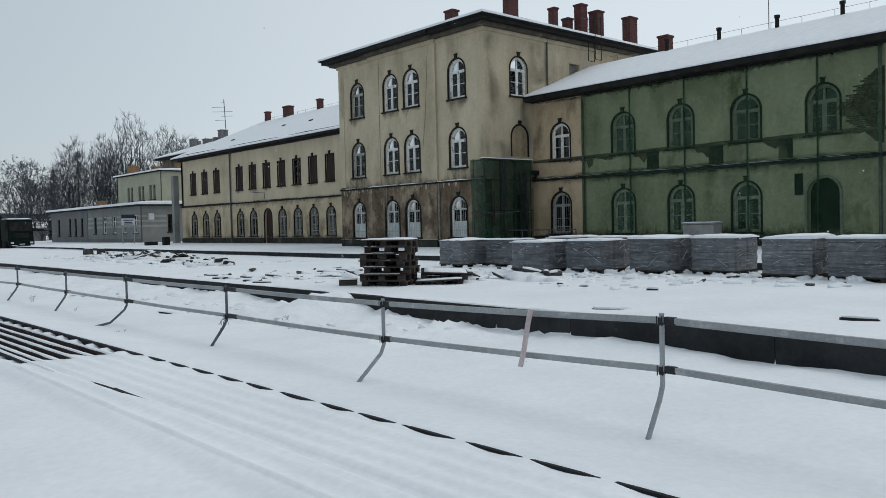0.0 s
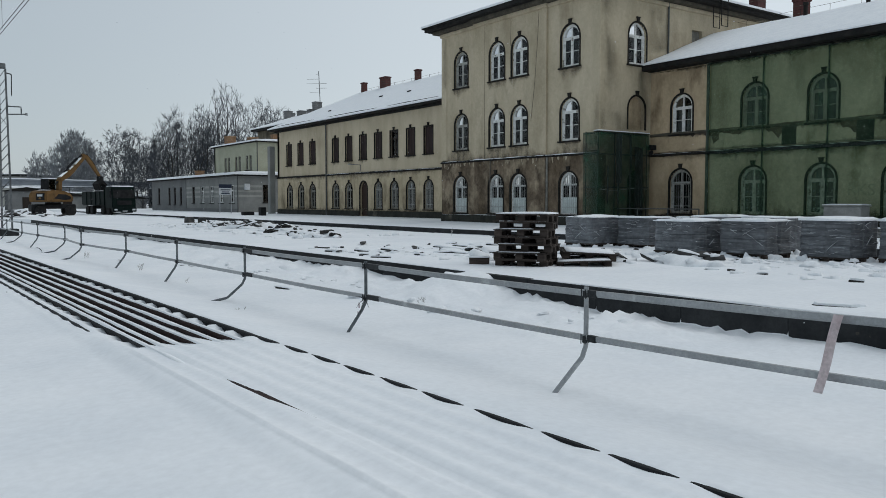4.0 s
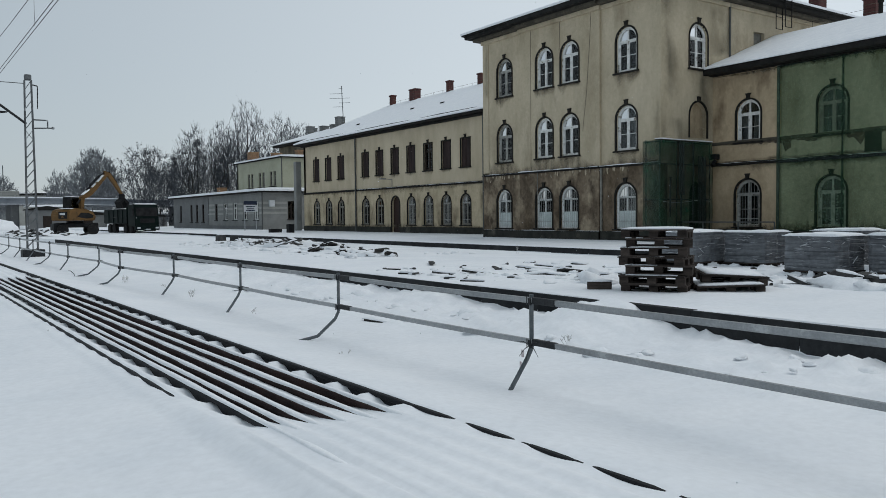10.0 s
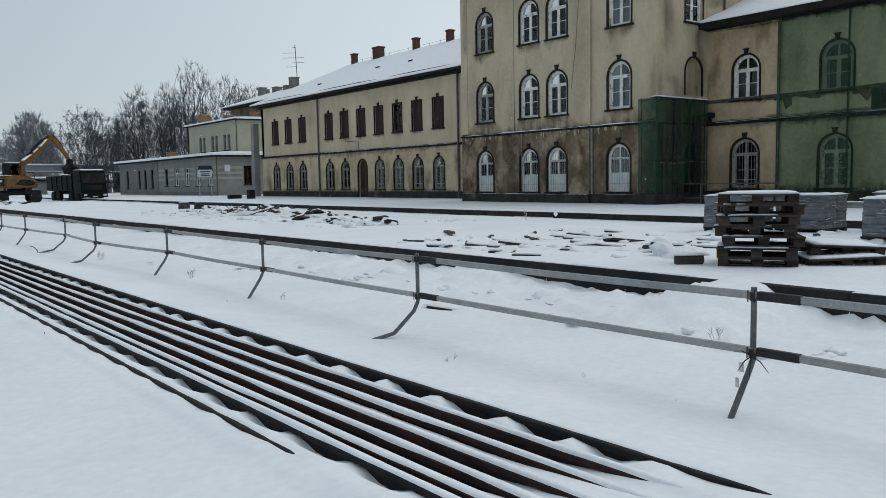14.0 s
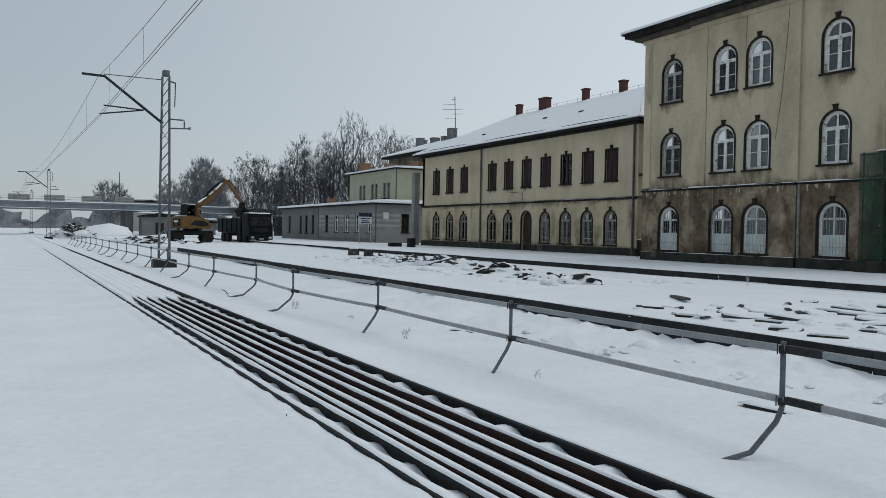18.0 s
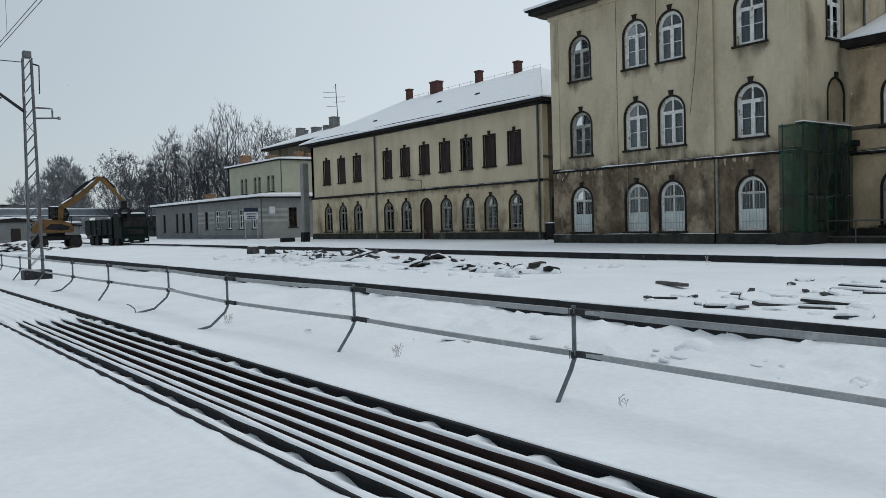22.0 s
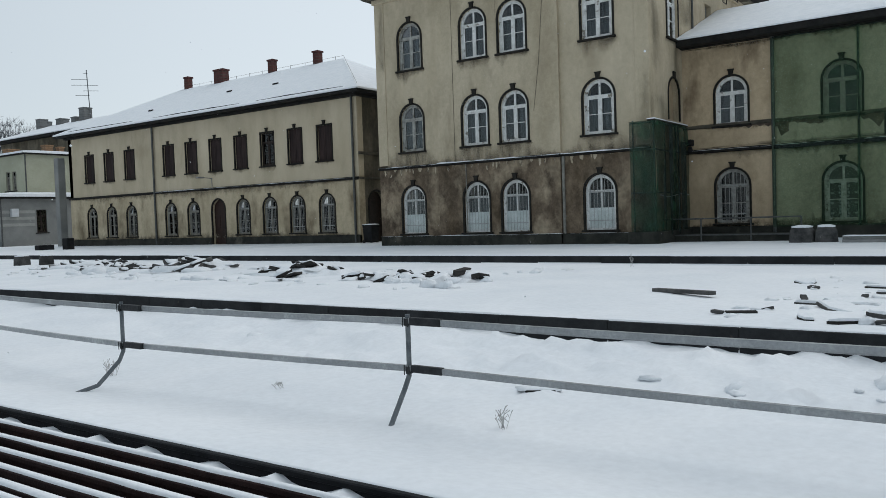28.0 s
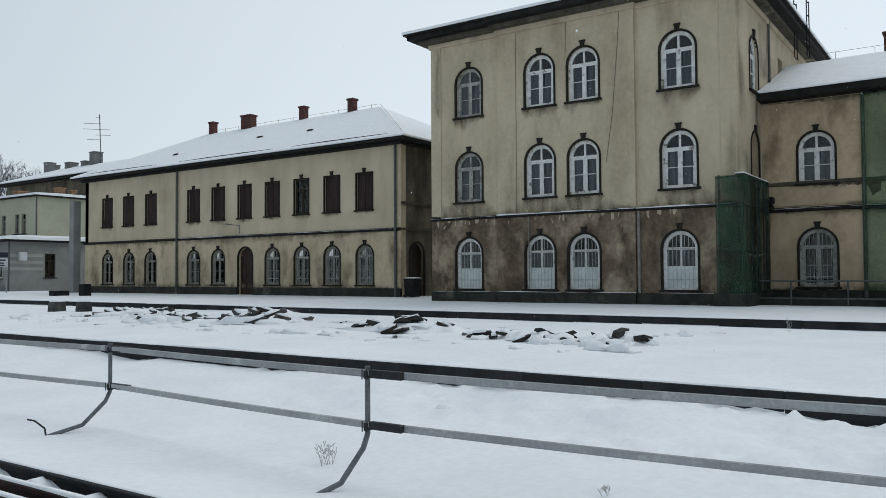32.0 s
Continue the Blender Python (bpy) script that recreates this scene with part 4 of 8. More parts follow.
    for line in (((33.70, 11.9), (33.80, 10.4), (34.02, 7.9), (34.30, 5.95)), ((38.25, 11.9), (38.25, 4.2)), ((35.95, 11.9), (36.0, 10.2))):
        bm = bmesh.new()
        for (ya, za), (yb, zb) in zip(line, line[1:]):
            tube(bm, (TX0 - 0.13, ya, za), (TX0 - 0.13, yb, zb), 0.008, n=4)
        part("loose_cable", bm, CORNICE, root, "thin dark cable hanging on the wall")
    # soot and moss runs down the corners and beside the projecting middle
    for k, (put, a, b, z0, z1) in enumerate(((south_put(TY0), TX0 + 0.02, TX0 + 1.3, 5.1, 11.7), (south_put(TY0), TX0 + 2.7, TX0 + 3.7, 5.1, 8.4), (south_put(TY0), TX0 + 0.1, TX0 + 3.6, 5.1, 6.2),
                                             (south_put(TY0), TX0 + 3.3, TX0 + 6.0, 9.2, 11.7), (west_put(TX0 - 0.04), TY0 + 0.02, TY0 + 0.45, 4.4, 7.5),
                                             (west_put(TX0 - 0.04), TY1 - 0.48, TY1, 8.5, 11.7))):
        bm = bmesh.new()
        soot_run(bm, put, a, b, z0, z1, 300 + k)
        tagged(part("soot_run", bm, SOOT, root), kind="stuff")
    # pilaster strips at the block's corners
    for a, b, x in ((TY0 - 0.002, TY0 + 0.55, TX0 - 0.04), (TY1 - 0.5, TY1 + 0.03, TX0 - 0.04)):
        bm = bmesh.new()
        box(bm, x, x + 0.2, a, b, zs + 0.15, ztop, bevel=0.01)
        part("corner_strip", bm, CREAM, root)
    # wall facing down the line
    bm = bmesh.new()
    wall(bm, TX0 + 0.45, TX1, 0.3, ztop, [(31.83, 1.27, [(0.52, 3.3, True), (5.3, 6.97, True), (8.55, 10.63, True)]), (36.55, 0.9, [(10.1, 10.8, False)])], 0.45, south_put(TY0))
    part("side_wall", bm, CREAM, root)
    add_window(window_kit("tower", 1.3, 2.1), root, pose(31.83, TY0, 8.53), "round-headed window with flaking white frame")
    bm = bmesh.new()
    wall(bm, 31.83 - 0.64, 31.83 + 0.64, 5.29, 7.0, [], 0.1, south_put(TY0 + 0.25))
    part("blind_niche", bm, TAN, root, "bricked-up arched niche")
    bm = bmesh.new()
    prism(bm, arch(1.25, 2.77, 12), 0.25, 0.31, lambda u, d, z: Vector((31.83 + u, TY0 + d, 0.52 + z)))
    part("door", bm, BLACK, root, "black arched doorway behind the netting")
    bm = bmesh.new()
    prism(bm, [(-0.09, 0.0), (0.09, 0.0), (0.12, 0.26), (-0.12, 0.26)], -0.07, 0.02, lambda u, d, z: Vector((31.83 + u, TY0 + d, 6.98 + z)))
    part("keystone", bm, SURROUND, root)
    bm = bmesh.new()
    band(bm, arch(1.42, 1.76), arch(1.25, 1.67), -0.03, 0.03, lambda u, d, z: Vector((31.83 + u, TY0 + d, 5.3 + z)))
    part("surround", bm, SURROUND, root)
    bm = bmesh.new()
    box(bm, 36.1, 37.0, TY0 + 0.2, TY0 + 0.24, 10.1, 10.8)
    part("attic_window", bm, GREY_PAINT, root)
    bm = bmesh.new()
    tube(bm, (34.1, TY0 - 0.08, 9.0), (34.1, TY0 - 0.08, 12.0), 0.05, n=8)
    part("downpipe", bm, PIPE, root)
    bm = bmesh.new()
    wall(bm, TX0, TX1, 0.3, ztop, [], 0.45, lambda u, d, z: Vector((u, TY1 - d, z)))
    part("side_wall", bm, CREAM, root)
    bm = bmesh.new()
    wall(bm, TY0, TY1, 0.3, ztop, [], 0.4, lambda u, d, z: Vector((TX1 - d, u, z)))
    part("back_wall", bm, CREAM, root)
    # cornice in three steps, set forward over the middle
    for i, (dz0, dz1, o, mt) in enumerate(((-0.15, 0.05, 0.12, CREAM), (0.05, 0.22, 0.45, CORNICE), (0.22, 0.42, 0.8, EAVE))):
        bm = bmesh.new()
        box(bm, TX0 - o, TX1 + 0.1, TY0 - o, TY1 + o, ztop + dz0, ztop + dz1, bevel=0.02)
        part("cornice", bm, mt, root)
        bm = bmesh.new()
        box(bm, TX0 - o - 0.14, TX0 - o + 0.2, ris[0] - 0.06 - o * 0.2, ris[1] + 0.06 + o * 0.2, ztop + dz0 + 0.003, ztop + dz1 + 0.02, bevel=0.02)
        part("cornice", bm, mt, root)
    bm = bmesh.new()
    hip(bm, TX0 - 0.92, TX1 + 0.3, TY0 - 0.92, TY1 + 0.92, ztop + 0.47, 36.5, 34.6, 37.4, ztop + 2.15, 0.07)
    part("roof", bm, EAVE, root)
    bm = bmesh.new()
    hip(bm, TX0 - 0.96, TX1 + 0.34, TY0 - 0.96, TY1 + 0.96, ztop + 0.585, 36.5, 34.6, 37.4, ztop + 2.27, 0.11)
    part("roof_snow", bm, SNOW_CAP, root)
    for k, (a, b, dx) in enumerate(((29.2, 33.4, 0.3), (34.2, 41.8, 0.34), (30.5, 36.5, 0.62))):
        bare_strip(root, (TX0 - 0.96 + dx, a, ztop + 0.59 + dx * 0.205), (TX0 - 0.96 + dx, b, ztop + 0.59 + dx * 0.205), k)
    for k, (a, b, dy) in enumerate(((29.3, 33.0, 0.3), (33.8, 41.0, 0.36))):
        bare_strip(root, (a, TY0 - 0.96 + dy, ztop + 0.59 + dy * 0.27), (b, TY0 - 0.96 + dy, ztop + 0.59 + dy * 0.27), k + 5)
    # ladder frame at the rear of the roof edge
    bm = bmesh.new()
    for y in (28.5, 29.0):
        for x in (37.3, 37.85):
            tube(bm, (x, y, 11.0), (x, y, 13.5), 0.025, n=5)
    for z in (11.0, 11.6, 12.2, 12.8, 13.4):
        tube(bm, (37.3, 28.5, z), (37.85, 28.5, z), 0.018, n=4)
        tube(bm, (37.3, 29.0, z), (37.85, 29.0, z), 0.018, n=4)
    part("roof_ladder", bm, BLACK, root, "black steel roof ladder")
    return root


build_tower()


def chimney(x, y, z0, z1, wx, wy, mat_=None, parent=None):
    c = thing("chimney", "red brick chimney with a projecting cap", "chimney", "roof chimneys") if parent is None else None
    bm = bmesh.new()
    box(bm, x - wx / 2, x + wx / 2, y - wy / 2, y + wy / 2, z0, z1 - 0.12, bevel=0.01)
    part("shaft", bm, mat_ or RED_BRICK, c)
    bm = bmesh.new()
    box(bm, x - wx / 2 - 0.06, x + wx / 2 + 0.06, y - wy / 2 - 0.06, y + wy / 2 + 0.06, z1 - 0.12, z1, bevel=0.02)
    part("cap", bm, mat_ or RED_BRICK, c)
    bm = bmesh.new()
    for i in range(6):
        z = z0 + (z1 - z0) * i / 6
        box(bm, x - wx / 2 - 0.006, x + wx / 2 + 0.006, y - wy / 2 - 0.006, y + wy / 2 + 0.006, z, z + 0.02)
    part("joint", bm, CORNICE, c)
    return c


for cx, cy, z0, z1, wx, wy in ((35.3, 33.2, 13.2, 15.45, 0.85, 0.5), (39.2, 33.2, 13.0, 15.25, 0.38, 0.5), (40.6, 33.2, 12.8, 14.8, 0.5, 0.5),
                               (41.2, 32.6, 12.8, 15.65, 0.6, 0.6), (42.3, 32.2, 12.6, 15.3, 0.65, 0.7), (43.4, 30.4, 12.2, 14.7, 0.8, 0.6),
                               (32.5, 35.4, 12.6, 14.5, 0.5, 0.7)):
    chimney(cx, cy, z0, z1, wx, wy)


# ---------------------------------------------------------------- station: long wing (two storeys)
LX, LY0, LY1 = 33.20, 47.48, 76.55


def build_wing():
    root = thing("station_long_wing", "two-storey cream station wing with dark framed windows and snowy roof", "station building")
    up = [49.95, 52.31, 54.66, 57.05, 59.45, 61.88, 64.27, 68.74, 71.27, 73.78]
    low = [(49.90, 1.15), (52.27, 1.15), (54.60, 1.15), (57.0, 1.15), (61.84, 1.15), (64.22, 1.15), (68.72, 1.15), (71.15, 1.15), (73.67, 1.15)]
    zs, ztop = 4.03, 8.6
    bm = bmesh.new()
    wall(bm, LY0, LY1, zs, ztop, [(c, 1.1, [(5.18, 7.15, False)]) for c in up], 0.45, west_put(LX))
    part("upper_wall", bm, CREAM_WING, root)
    bm = bmesh.new()
    wall(bm, LY0, LY1, 0.3, zs, [(c, w, [(1.13, 3.27, True)]) for c, w in low] + [(59.35, 1.25, [(0.52, 3.36, True)])], 0.5, west_put(LX - 0.03))
    part("lower_wall", bm, CREAM_LOW, root)
    for a, b in ((LY0, 58.6), (60.1, LY1)):
        bm = bmesh.new()
        box(bm, LX - 0.11, LX + 0.1, a, b, 0.2, 0.95, bevel=0.012)
        part("plinth", bm, PLINTH, root)
    bm = bmesh.new()
    string_course(bm, west_put(LX), LY0, LY1, zs - 0.03, 0.15, 0.12)
    part("string_course", bm, EAVE, root)
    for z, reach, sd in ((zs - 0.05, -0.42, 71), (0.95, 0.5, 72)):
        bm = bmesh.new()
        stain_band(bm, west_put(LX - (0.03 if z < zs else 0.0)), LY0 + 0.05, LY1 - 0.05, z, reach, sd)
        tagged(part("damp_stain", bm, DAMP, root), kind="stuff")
    bm = bmesh.new()
    snow_sheet(bm, (LX - 0.12, LY0, zs + 0.06), (0, 65.8 - LY0, 0), (0.1, 0, 0.02), 70, 1, 0.015, 0.03, 3.0)
    part("ledge_snow", bm, SNOW_CAP, root)
    kit = window_kit("wing_up", 1.1, 1.97, False, "brown", room=False, shut=True)
    ajar = window_kit("wing_up_open", 1.1, 1.97, False, "brown", room=False)
    for i, c in enumerate(up):
        add_window(ajar if i == 2 else kit, root, facing_west(LX, c, 5.18), "tall window with its brown shutters gone" if i == 2 else "tall window behind closed dark brown shutters")
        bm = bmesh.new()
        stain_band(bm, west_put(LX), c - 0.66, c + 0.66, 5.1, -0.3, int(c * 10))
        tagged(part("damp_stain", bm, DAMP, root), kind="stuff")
    kl = window_kit("wing_low", 1.15, 2.14, True, "grey", room=False)
    kb = window_kit("wing_low_bars", 1.15, 2.14, True, "grey", bars=True, room=False)
    for c, w in low:
        add_window(kb if c < 58 else kl, root, facing_west(LX - 0.03, c, 1.13), "barred round-headed window with grey frame" if c < 58 else "round-headed window with grey frame")
    # entrance door
    bm = bmesh.new()
    prism(bm, arch(1.25, 2.84, 12), 0.16, 0.22, lambda u, d, z: Vector((LX + d, 59.35 + u, 0.52 + z)))
    door = part("door", bm, DOOR_BROWN, root, "dark brown arched double door")
    for s in (-1, 1):
        for z0, z1 in ((0.7, 1.35), (1.5, 2.35)):
            bm = bmesh.new()
            box(bm, LX + 0.135, LX + 0.16, 59.35 + s * 0.30 - 0.21, 59.35 + s * 0.30 + 0.21, z0, z1, bevel=0.01)
            part("panel", bm, DOOR_BROWN, door)
    bm = bmesh.new()
    band(bm, arch(1.42, 2.92, 12), arch(1.24, 2.83, 12), -0.04, 0.05, lambda u, d, z: Vector((LX - 0.03 + d, 59.35 + u, 0.52 + z)))
    part("surround", bm, SURROUND, root)
    # lamp bracket over the door
    bm = bmesh.new()
    tube(bm, (LX - 0.02, 59.9, 4.2), (LX - 0.02, 59.9, 4.75), 0.03, n=6)
    tube(bm, (LX, 59.9, 4.72), (LX - 0.7, 60.2, 4.78), 0.025, n=6)
    box(bm, LX - 0.95, LX - 0.45, 60.05, 60.3, 4.72, 4.82, bevel=0.02)
    part("wall_lamp", bm, GREY_CONCRETE, root, "grey lamp arm above the door")
    for y in (65.85, 47.75):
        bm = bmesh.new()
        tube(bm, (LX - 0.12, y, 0.3), (LX - 0.12, y, 8.5), 0.07, n=8)
        part("downpipe", bm, PIPE, root)
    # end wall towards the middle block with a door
    # This wall's colour is darkened to imitate shade in the narrow gap.
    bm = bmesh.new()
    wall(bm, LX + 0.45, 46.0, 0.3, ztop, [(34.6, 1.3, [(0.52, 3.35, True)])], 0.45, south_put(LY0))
    part("end_wall", bm, DARK_RENDER, root, "end wall with the gap's shade in its dark render, beside the taller block")
    bm = bmesh.new()
    prism(bm, arch(1.3, 2.83, 12), 0.2, 0.26, lambda u, d, z: Vector((34.6 + u, LY0 + d, 0.52 + z)))
    part("door", bm, BROWN_PAINT, root, "dark arched side door")
    bm = bmesh.new()
    band(bm, arch(1.46, 2.92, 12), arch(1.29, 2.83, 12), -0.04, 0.05, lambda u, d, z: Vector((34.6 + u, LY0 + d, 0.52 + z)))
    part("surround", bm, SURROUND, root)
    bm = bmesh.new()
    box(bm, LX, 46, LY0 - 0.12, LY0, 4.0, 4.12, bevel=0.02)
    box(bm, LX, 46, LY0 - 0.14, LY0, 5.35, 5.5, bevel=0.02)
    part("string_course", bm, CORNICE, root)
    bm = bmesh.new()
    wall(bm, LX, 46.0, 0.3, ztop, [], 0.4, lambda u, d, z: Vector((u, LY1 - d, z)))
    part("end_wall", bm, CREAM_LOW, root)
    bm = bmesh.new()
    wall(bm, LY0, LY1, 0.3, ztop, [], 0.4, lambda u, d, z: Vector((46.0 - d, u, z)))
    part("back_wall", bm, CREAM_LOW, root)
    bm = bmesh.new()
    box(bm, LX - 0.25, 46.2, LY0 - 0.2, LY1 + 0.2, 8.5, 8.66, bevel=0.02)
    part("cornice", bm, EAVE, root)
    bm = bmesh.new()
    hip(bm, 32.5, 46.7, 46.8, 77.3, 8.78, 39.3, 53.8, 70.6, 12.2, 0.12)
    part("roof", bm, EAVE, root)
    bm = bmesh.new()
    hip(bm, 32.46, 46.75, 46.75, 77.35, 8.89, 39.3, 53.8, 70.6, 12.32, 0.085)
    part("roof_snow", bm, SNOW_CAP, root)
    for k, (a, b) in enumerate(((48.0, 55.0), (56.5, 65.2), (67.5, 75.8))):
        bare_strip(root, (32.76, a, 9.05), (32.76, b, 9.05), k + 10)
    for y, x in ((68.0, 34.6), (61.2, 36.0), (56.5, 35.8)):
        z = 8.95 + (x - 32.55) / 6.75 * 3.37
        bm = bmesh.new()
        box(bm, -0.09, 0.09, -0.22, 0.22, 0.0, 0.07, m=pose(x, y, z, 0, -26, 0), bevel=0.02)
        part("roof_vent", bm, EAVE, root)
    bm = bmesh.new()
    for i in range(12):
        y = 54.5 + i * 1.4
        tube(bm, (39.3, y, 12.3), (39.3, y, 12.55), 0.012, n=4)
    tube(bm, (39.3, 53.8, 12.5), (39.3, 70.6, 12.5), 0.008, n=4)
    tube(bm, (39.3, 53.8, 12.5), (33.0, 47.2, 9.15), 0.008, n=4)
    part("lightning_wire", bm, EAVE, root)
    return root


build_wing()
for cy, z1, wx, wy in ((56.2, 13.15, 0.45, 0.48), (60.6, 13.2, 0.42, 0.5), (66.1, 13.25, 0.6, 1.0), (70.0, 13.2, 0.42, 0.5)):
    chimney(39.4, cy, 11.9, z1, wx, wy)
chimney(40.5, 47.0, 9.0, 12.6, 0.8, 1.0)


# ---------------------------------------------------------------- station: lower wing with the netted front
AX, AY1, NETY0, NETY1 = 32.90, 29.46, 11.6, 25.9


def build_annex():
    root = thing("station_lower_wing", "two-storey tan station wing, most of its front behind green netting", "station building")
    gcols = [23.55, 20.36, 17.18, 13.92]
    zs, ztop, yend = 4.02, 8.35, -22.0
    ucols = [(27.52, 1.26, [(5.02, 6.95, True)])] + [(c, 1.3, [(5.03, 7.02, True)]) for c in gcols] + [(c, 1.3, [(5.03, 7.02, True)]) for c in (9.2, 6.0, 2.8)]
    lcols = [(27.52, 1.3, [(1.12, 3.29, True)])] + [(c, 1.3, [(1.12, 3.28, True)]) for c in gcols[:3]] + [(13.92, 1.3, [(0.52, 3.29, True)])] + [(c, 1.3, [(1.12, 3.28, True)]) for c in (9.2, 6.0, 2.8)]
    for (a, b, mt) in ((NETY1, AY1, TAN), (NETY0, NETY1, GREEN_WALL), (yend, NETY0, TAN)):
        bm = bmesh.new()
        wall(bm, a, b, zs, ztop, [c for c in ucols if a < c[0] < b], 0.45, west_put(AX))
        part("upper_wall", bm, mt, root)
        bm = bmesh.new()
        wall(bm, a, b, 0.3, zs, [c for c in lcols if a < c[0] < b], 0.5, west_put(AX - 0.03))
        part("lower_wall", bm, mt, root)
    bm = bmesh.new()
    box(bm, AX - 0.12, AX + 0.1, 14.7, AY1, 0.2, 1.0, bevel=0.012)
    box(bm, AX - 0.12, AX + 0.1, yend, 13.1, 0.2, 1.0, bevel=0.012)
    part("plinth", bm, PLINTH, root)
    for z, d, h in ((zs - 0.02, 0.16, 0.12), (5.0, 0.05, 0.09)):
        bm = bmesh.new()
        string_course(bm, west_put(AX), yend, AY1, z, d, h)
        part("string_course", bm, EAVE if z < 4.5 else CORNICE, root)
    bm = bmesh.new()
    snow_sheet(bm, (AX - 0.16, 12.0, zs + 0.06), (0, AY1 - 12.0, 0), (0.13, 0, 0.02), 60, 1, 0.012, 0.04, 5.0)
    part("ledge_snow", bm, SNOW_CAP, root)
    # places where the render has fallen off the parapet band
    rnd = random.Random(8)
    for y0, y1, z0, z1 in ((26.0, 28.9, 4.82, 5.12), (25.4, 25.95, 4.25, 5.1), (24.2, 25.4, 4.7, 5.12), (22.2, 23.0, 4.45, 5.12), (18.9, 19.8, 4.45, 5.12), (15.7, 16.4, 4.5, 5.12),
                           (20.9, 22.2, 4.9, 5.14), (17.7, 18.9, 4.9, 5.14), (14.5, 15.7, 4.92, 5.14), (11.65, 12.3, 4.2, 5.1), (11.65, 13.0, 2.4, 3.2), (12.3, 13.6, 4.9, 5.14)):
        n = max(4, int((y1 - y0) / 0.14))
        low = [(y0 + (y1 - y0) * i / n, z1 - (z1 - z0) * min(1.0, 0.35 + (1 - i / n) * 0.9) * rnd.uniform(0.55, 1.0)) for i in range(n + 1)]
        bm = bmesh.new()
        prism(bm, low + [(y1, z1), (y0, z1)], -0.010, 0.0, west_put(AX))
        part("bare_patch", bm, BRICK, root, "patch of bare brick where render fell")
    # bricks laid bare at the netted corner
    me = None
    bm = bmesh.new()
    edge = [(12.9 - abs(i - 6) * 0.13 + 0.12 * noise.noise(Vector((i * 0.9, 3, 0))), 5.1 + i * 0.17) for i in range(14)]
    prism(bm, [(11.62, 5.1)] + edge + [(11.62, 7.4)], -0.006, 0.0, west_put(AX))
    part("bare_patch", bm, BRICK, root, "patch of bare brick where render fell")
    for i in range(26):
        for j in range(6):
            u, z = 11.85 + j * 0.27 + (i % 2) * 0.13, 5.15 + i * 0.082
            if j > 4.8 - abs(i - 9) * 0.28 + rnd.uniform(-0.5, 0.5):
                continue
            if me is None:
                bm = bmesh.new()
                box(bm, -0.016, 0.01, 0, 0.25, 0, 0.068)
                me = mesh_from(bm, "brick", BRICK)
            piece("brick", me, root, pose(AX - 0.002 - rnd.uniform(0, 0.012), u, z))
    for y0, y1 in ((21.53, 22.2), (18.25, 18.95), (15.15, 15.75)):
        bm = bmesh.new()
        box(bm, AX - 0.022, AX, y0, y1, 4.16, 5.0)
        part("dark_panel", bm, PLINTH, root, "dark sunken panel")
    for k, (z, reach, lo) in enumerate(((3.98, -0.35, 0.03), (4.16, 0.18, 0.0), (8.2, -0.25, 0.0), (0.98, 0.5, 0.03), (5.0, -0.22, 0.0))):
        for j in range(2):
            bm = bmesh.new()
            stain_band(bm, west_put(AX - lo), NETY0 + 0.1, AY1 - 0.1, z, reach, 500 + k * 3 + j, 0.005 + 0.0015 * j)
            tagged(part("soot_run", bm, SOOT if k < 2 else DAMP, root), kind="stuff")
    kit, kl = window_kit("annex_up", 1.3, 1.99, True, "grey", room=False), window_kit("annex_low", 1.3, 2.16, True, "dim", bars=False, room=False)
    add_window(window_kit("annex_white", 1.26, 1.93, True, "white"), root, facing_west(AX, 27.52, 5.02), "round-headed window with newer white frame")
    add_window(window_kit("annex_bar", 1.3, 2.17, True, "dim", bars=True, room=False), root, facing_west(AX - 0.03, 27.52, 1.12), "barred round-headed window with grey frame")
    bm = bmesh.new()
    for s in (-1, 1):
        for i in range(11):
            z, o = 0.12 + i * 0.125, 0.03 * (i % 2)
            box(bm, s * (0.12 + o) - 0.04, s * (0.12 + o) + 0.04, 0.205, 0.212, z, z + 0.085)
            if i % 3 == 1:
                box(bm, s * 0.40 - 0.05, s * 0.40 + 0.05, 0.205, 0.212, z, z + 0.07)
    frill = mesh_from(bm, "curtain_frill", WHITE_PAINT)
    for c in gcols + [9.2, 6.0, 2.8]:
        add_window(kit, root, facing_west(AX, c, 5.03), "round-headed window behind netting" if c > 11 else "round-headed window with grey frame")
        if c != 13.92:
            low = add_window(kl, root, facing_west(AX - 0.03, c, 1.12), "round-headed window with frilled white curtains")
            piece("curtain_frill", frill, low)
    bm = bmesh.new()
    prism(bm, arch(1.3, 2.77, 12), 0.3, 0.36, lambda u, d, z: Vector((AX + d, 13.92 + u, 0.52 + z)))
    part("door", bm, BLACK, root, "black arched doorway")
    bm = bmesh.new()
    band(bm, arch(1.5, 2.88, 12), arch(1.29, 2.77, 12), -0.05, 0.1, lambda u, d, z: Vector((AX - 0.03 + d, 13.92 + u, 0.52 + z)))
    part("surround", bm, GREY_PAINT, root)
    bm = bmesh.new()
    box(bm, AX - 0.07, AX - 0.03, 14.73, 15.07, 2.62, 3.5)
    part("notice_board", bm, BLACK, root, "small black board on the wall")
    for y in (NETY1 + 0.03, 11.75):
        bm = bmesh.new()
        tube(bm, (AX - 0.14, y, 0.4), (AX - 0.14, y, 8.4), 0.07, n=8)
        part("downpipe", bm, PIPE, root)
    # lamp and meter boxes beside the netted corner
    bm = bmesh.new()
    box(bm, AX - 0.42, AX - 0.05, 29.0, 29.35, 4.3, 4.55, bevel=0.03)
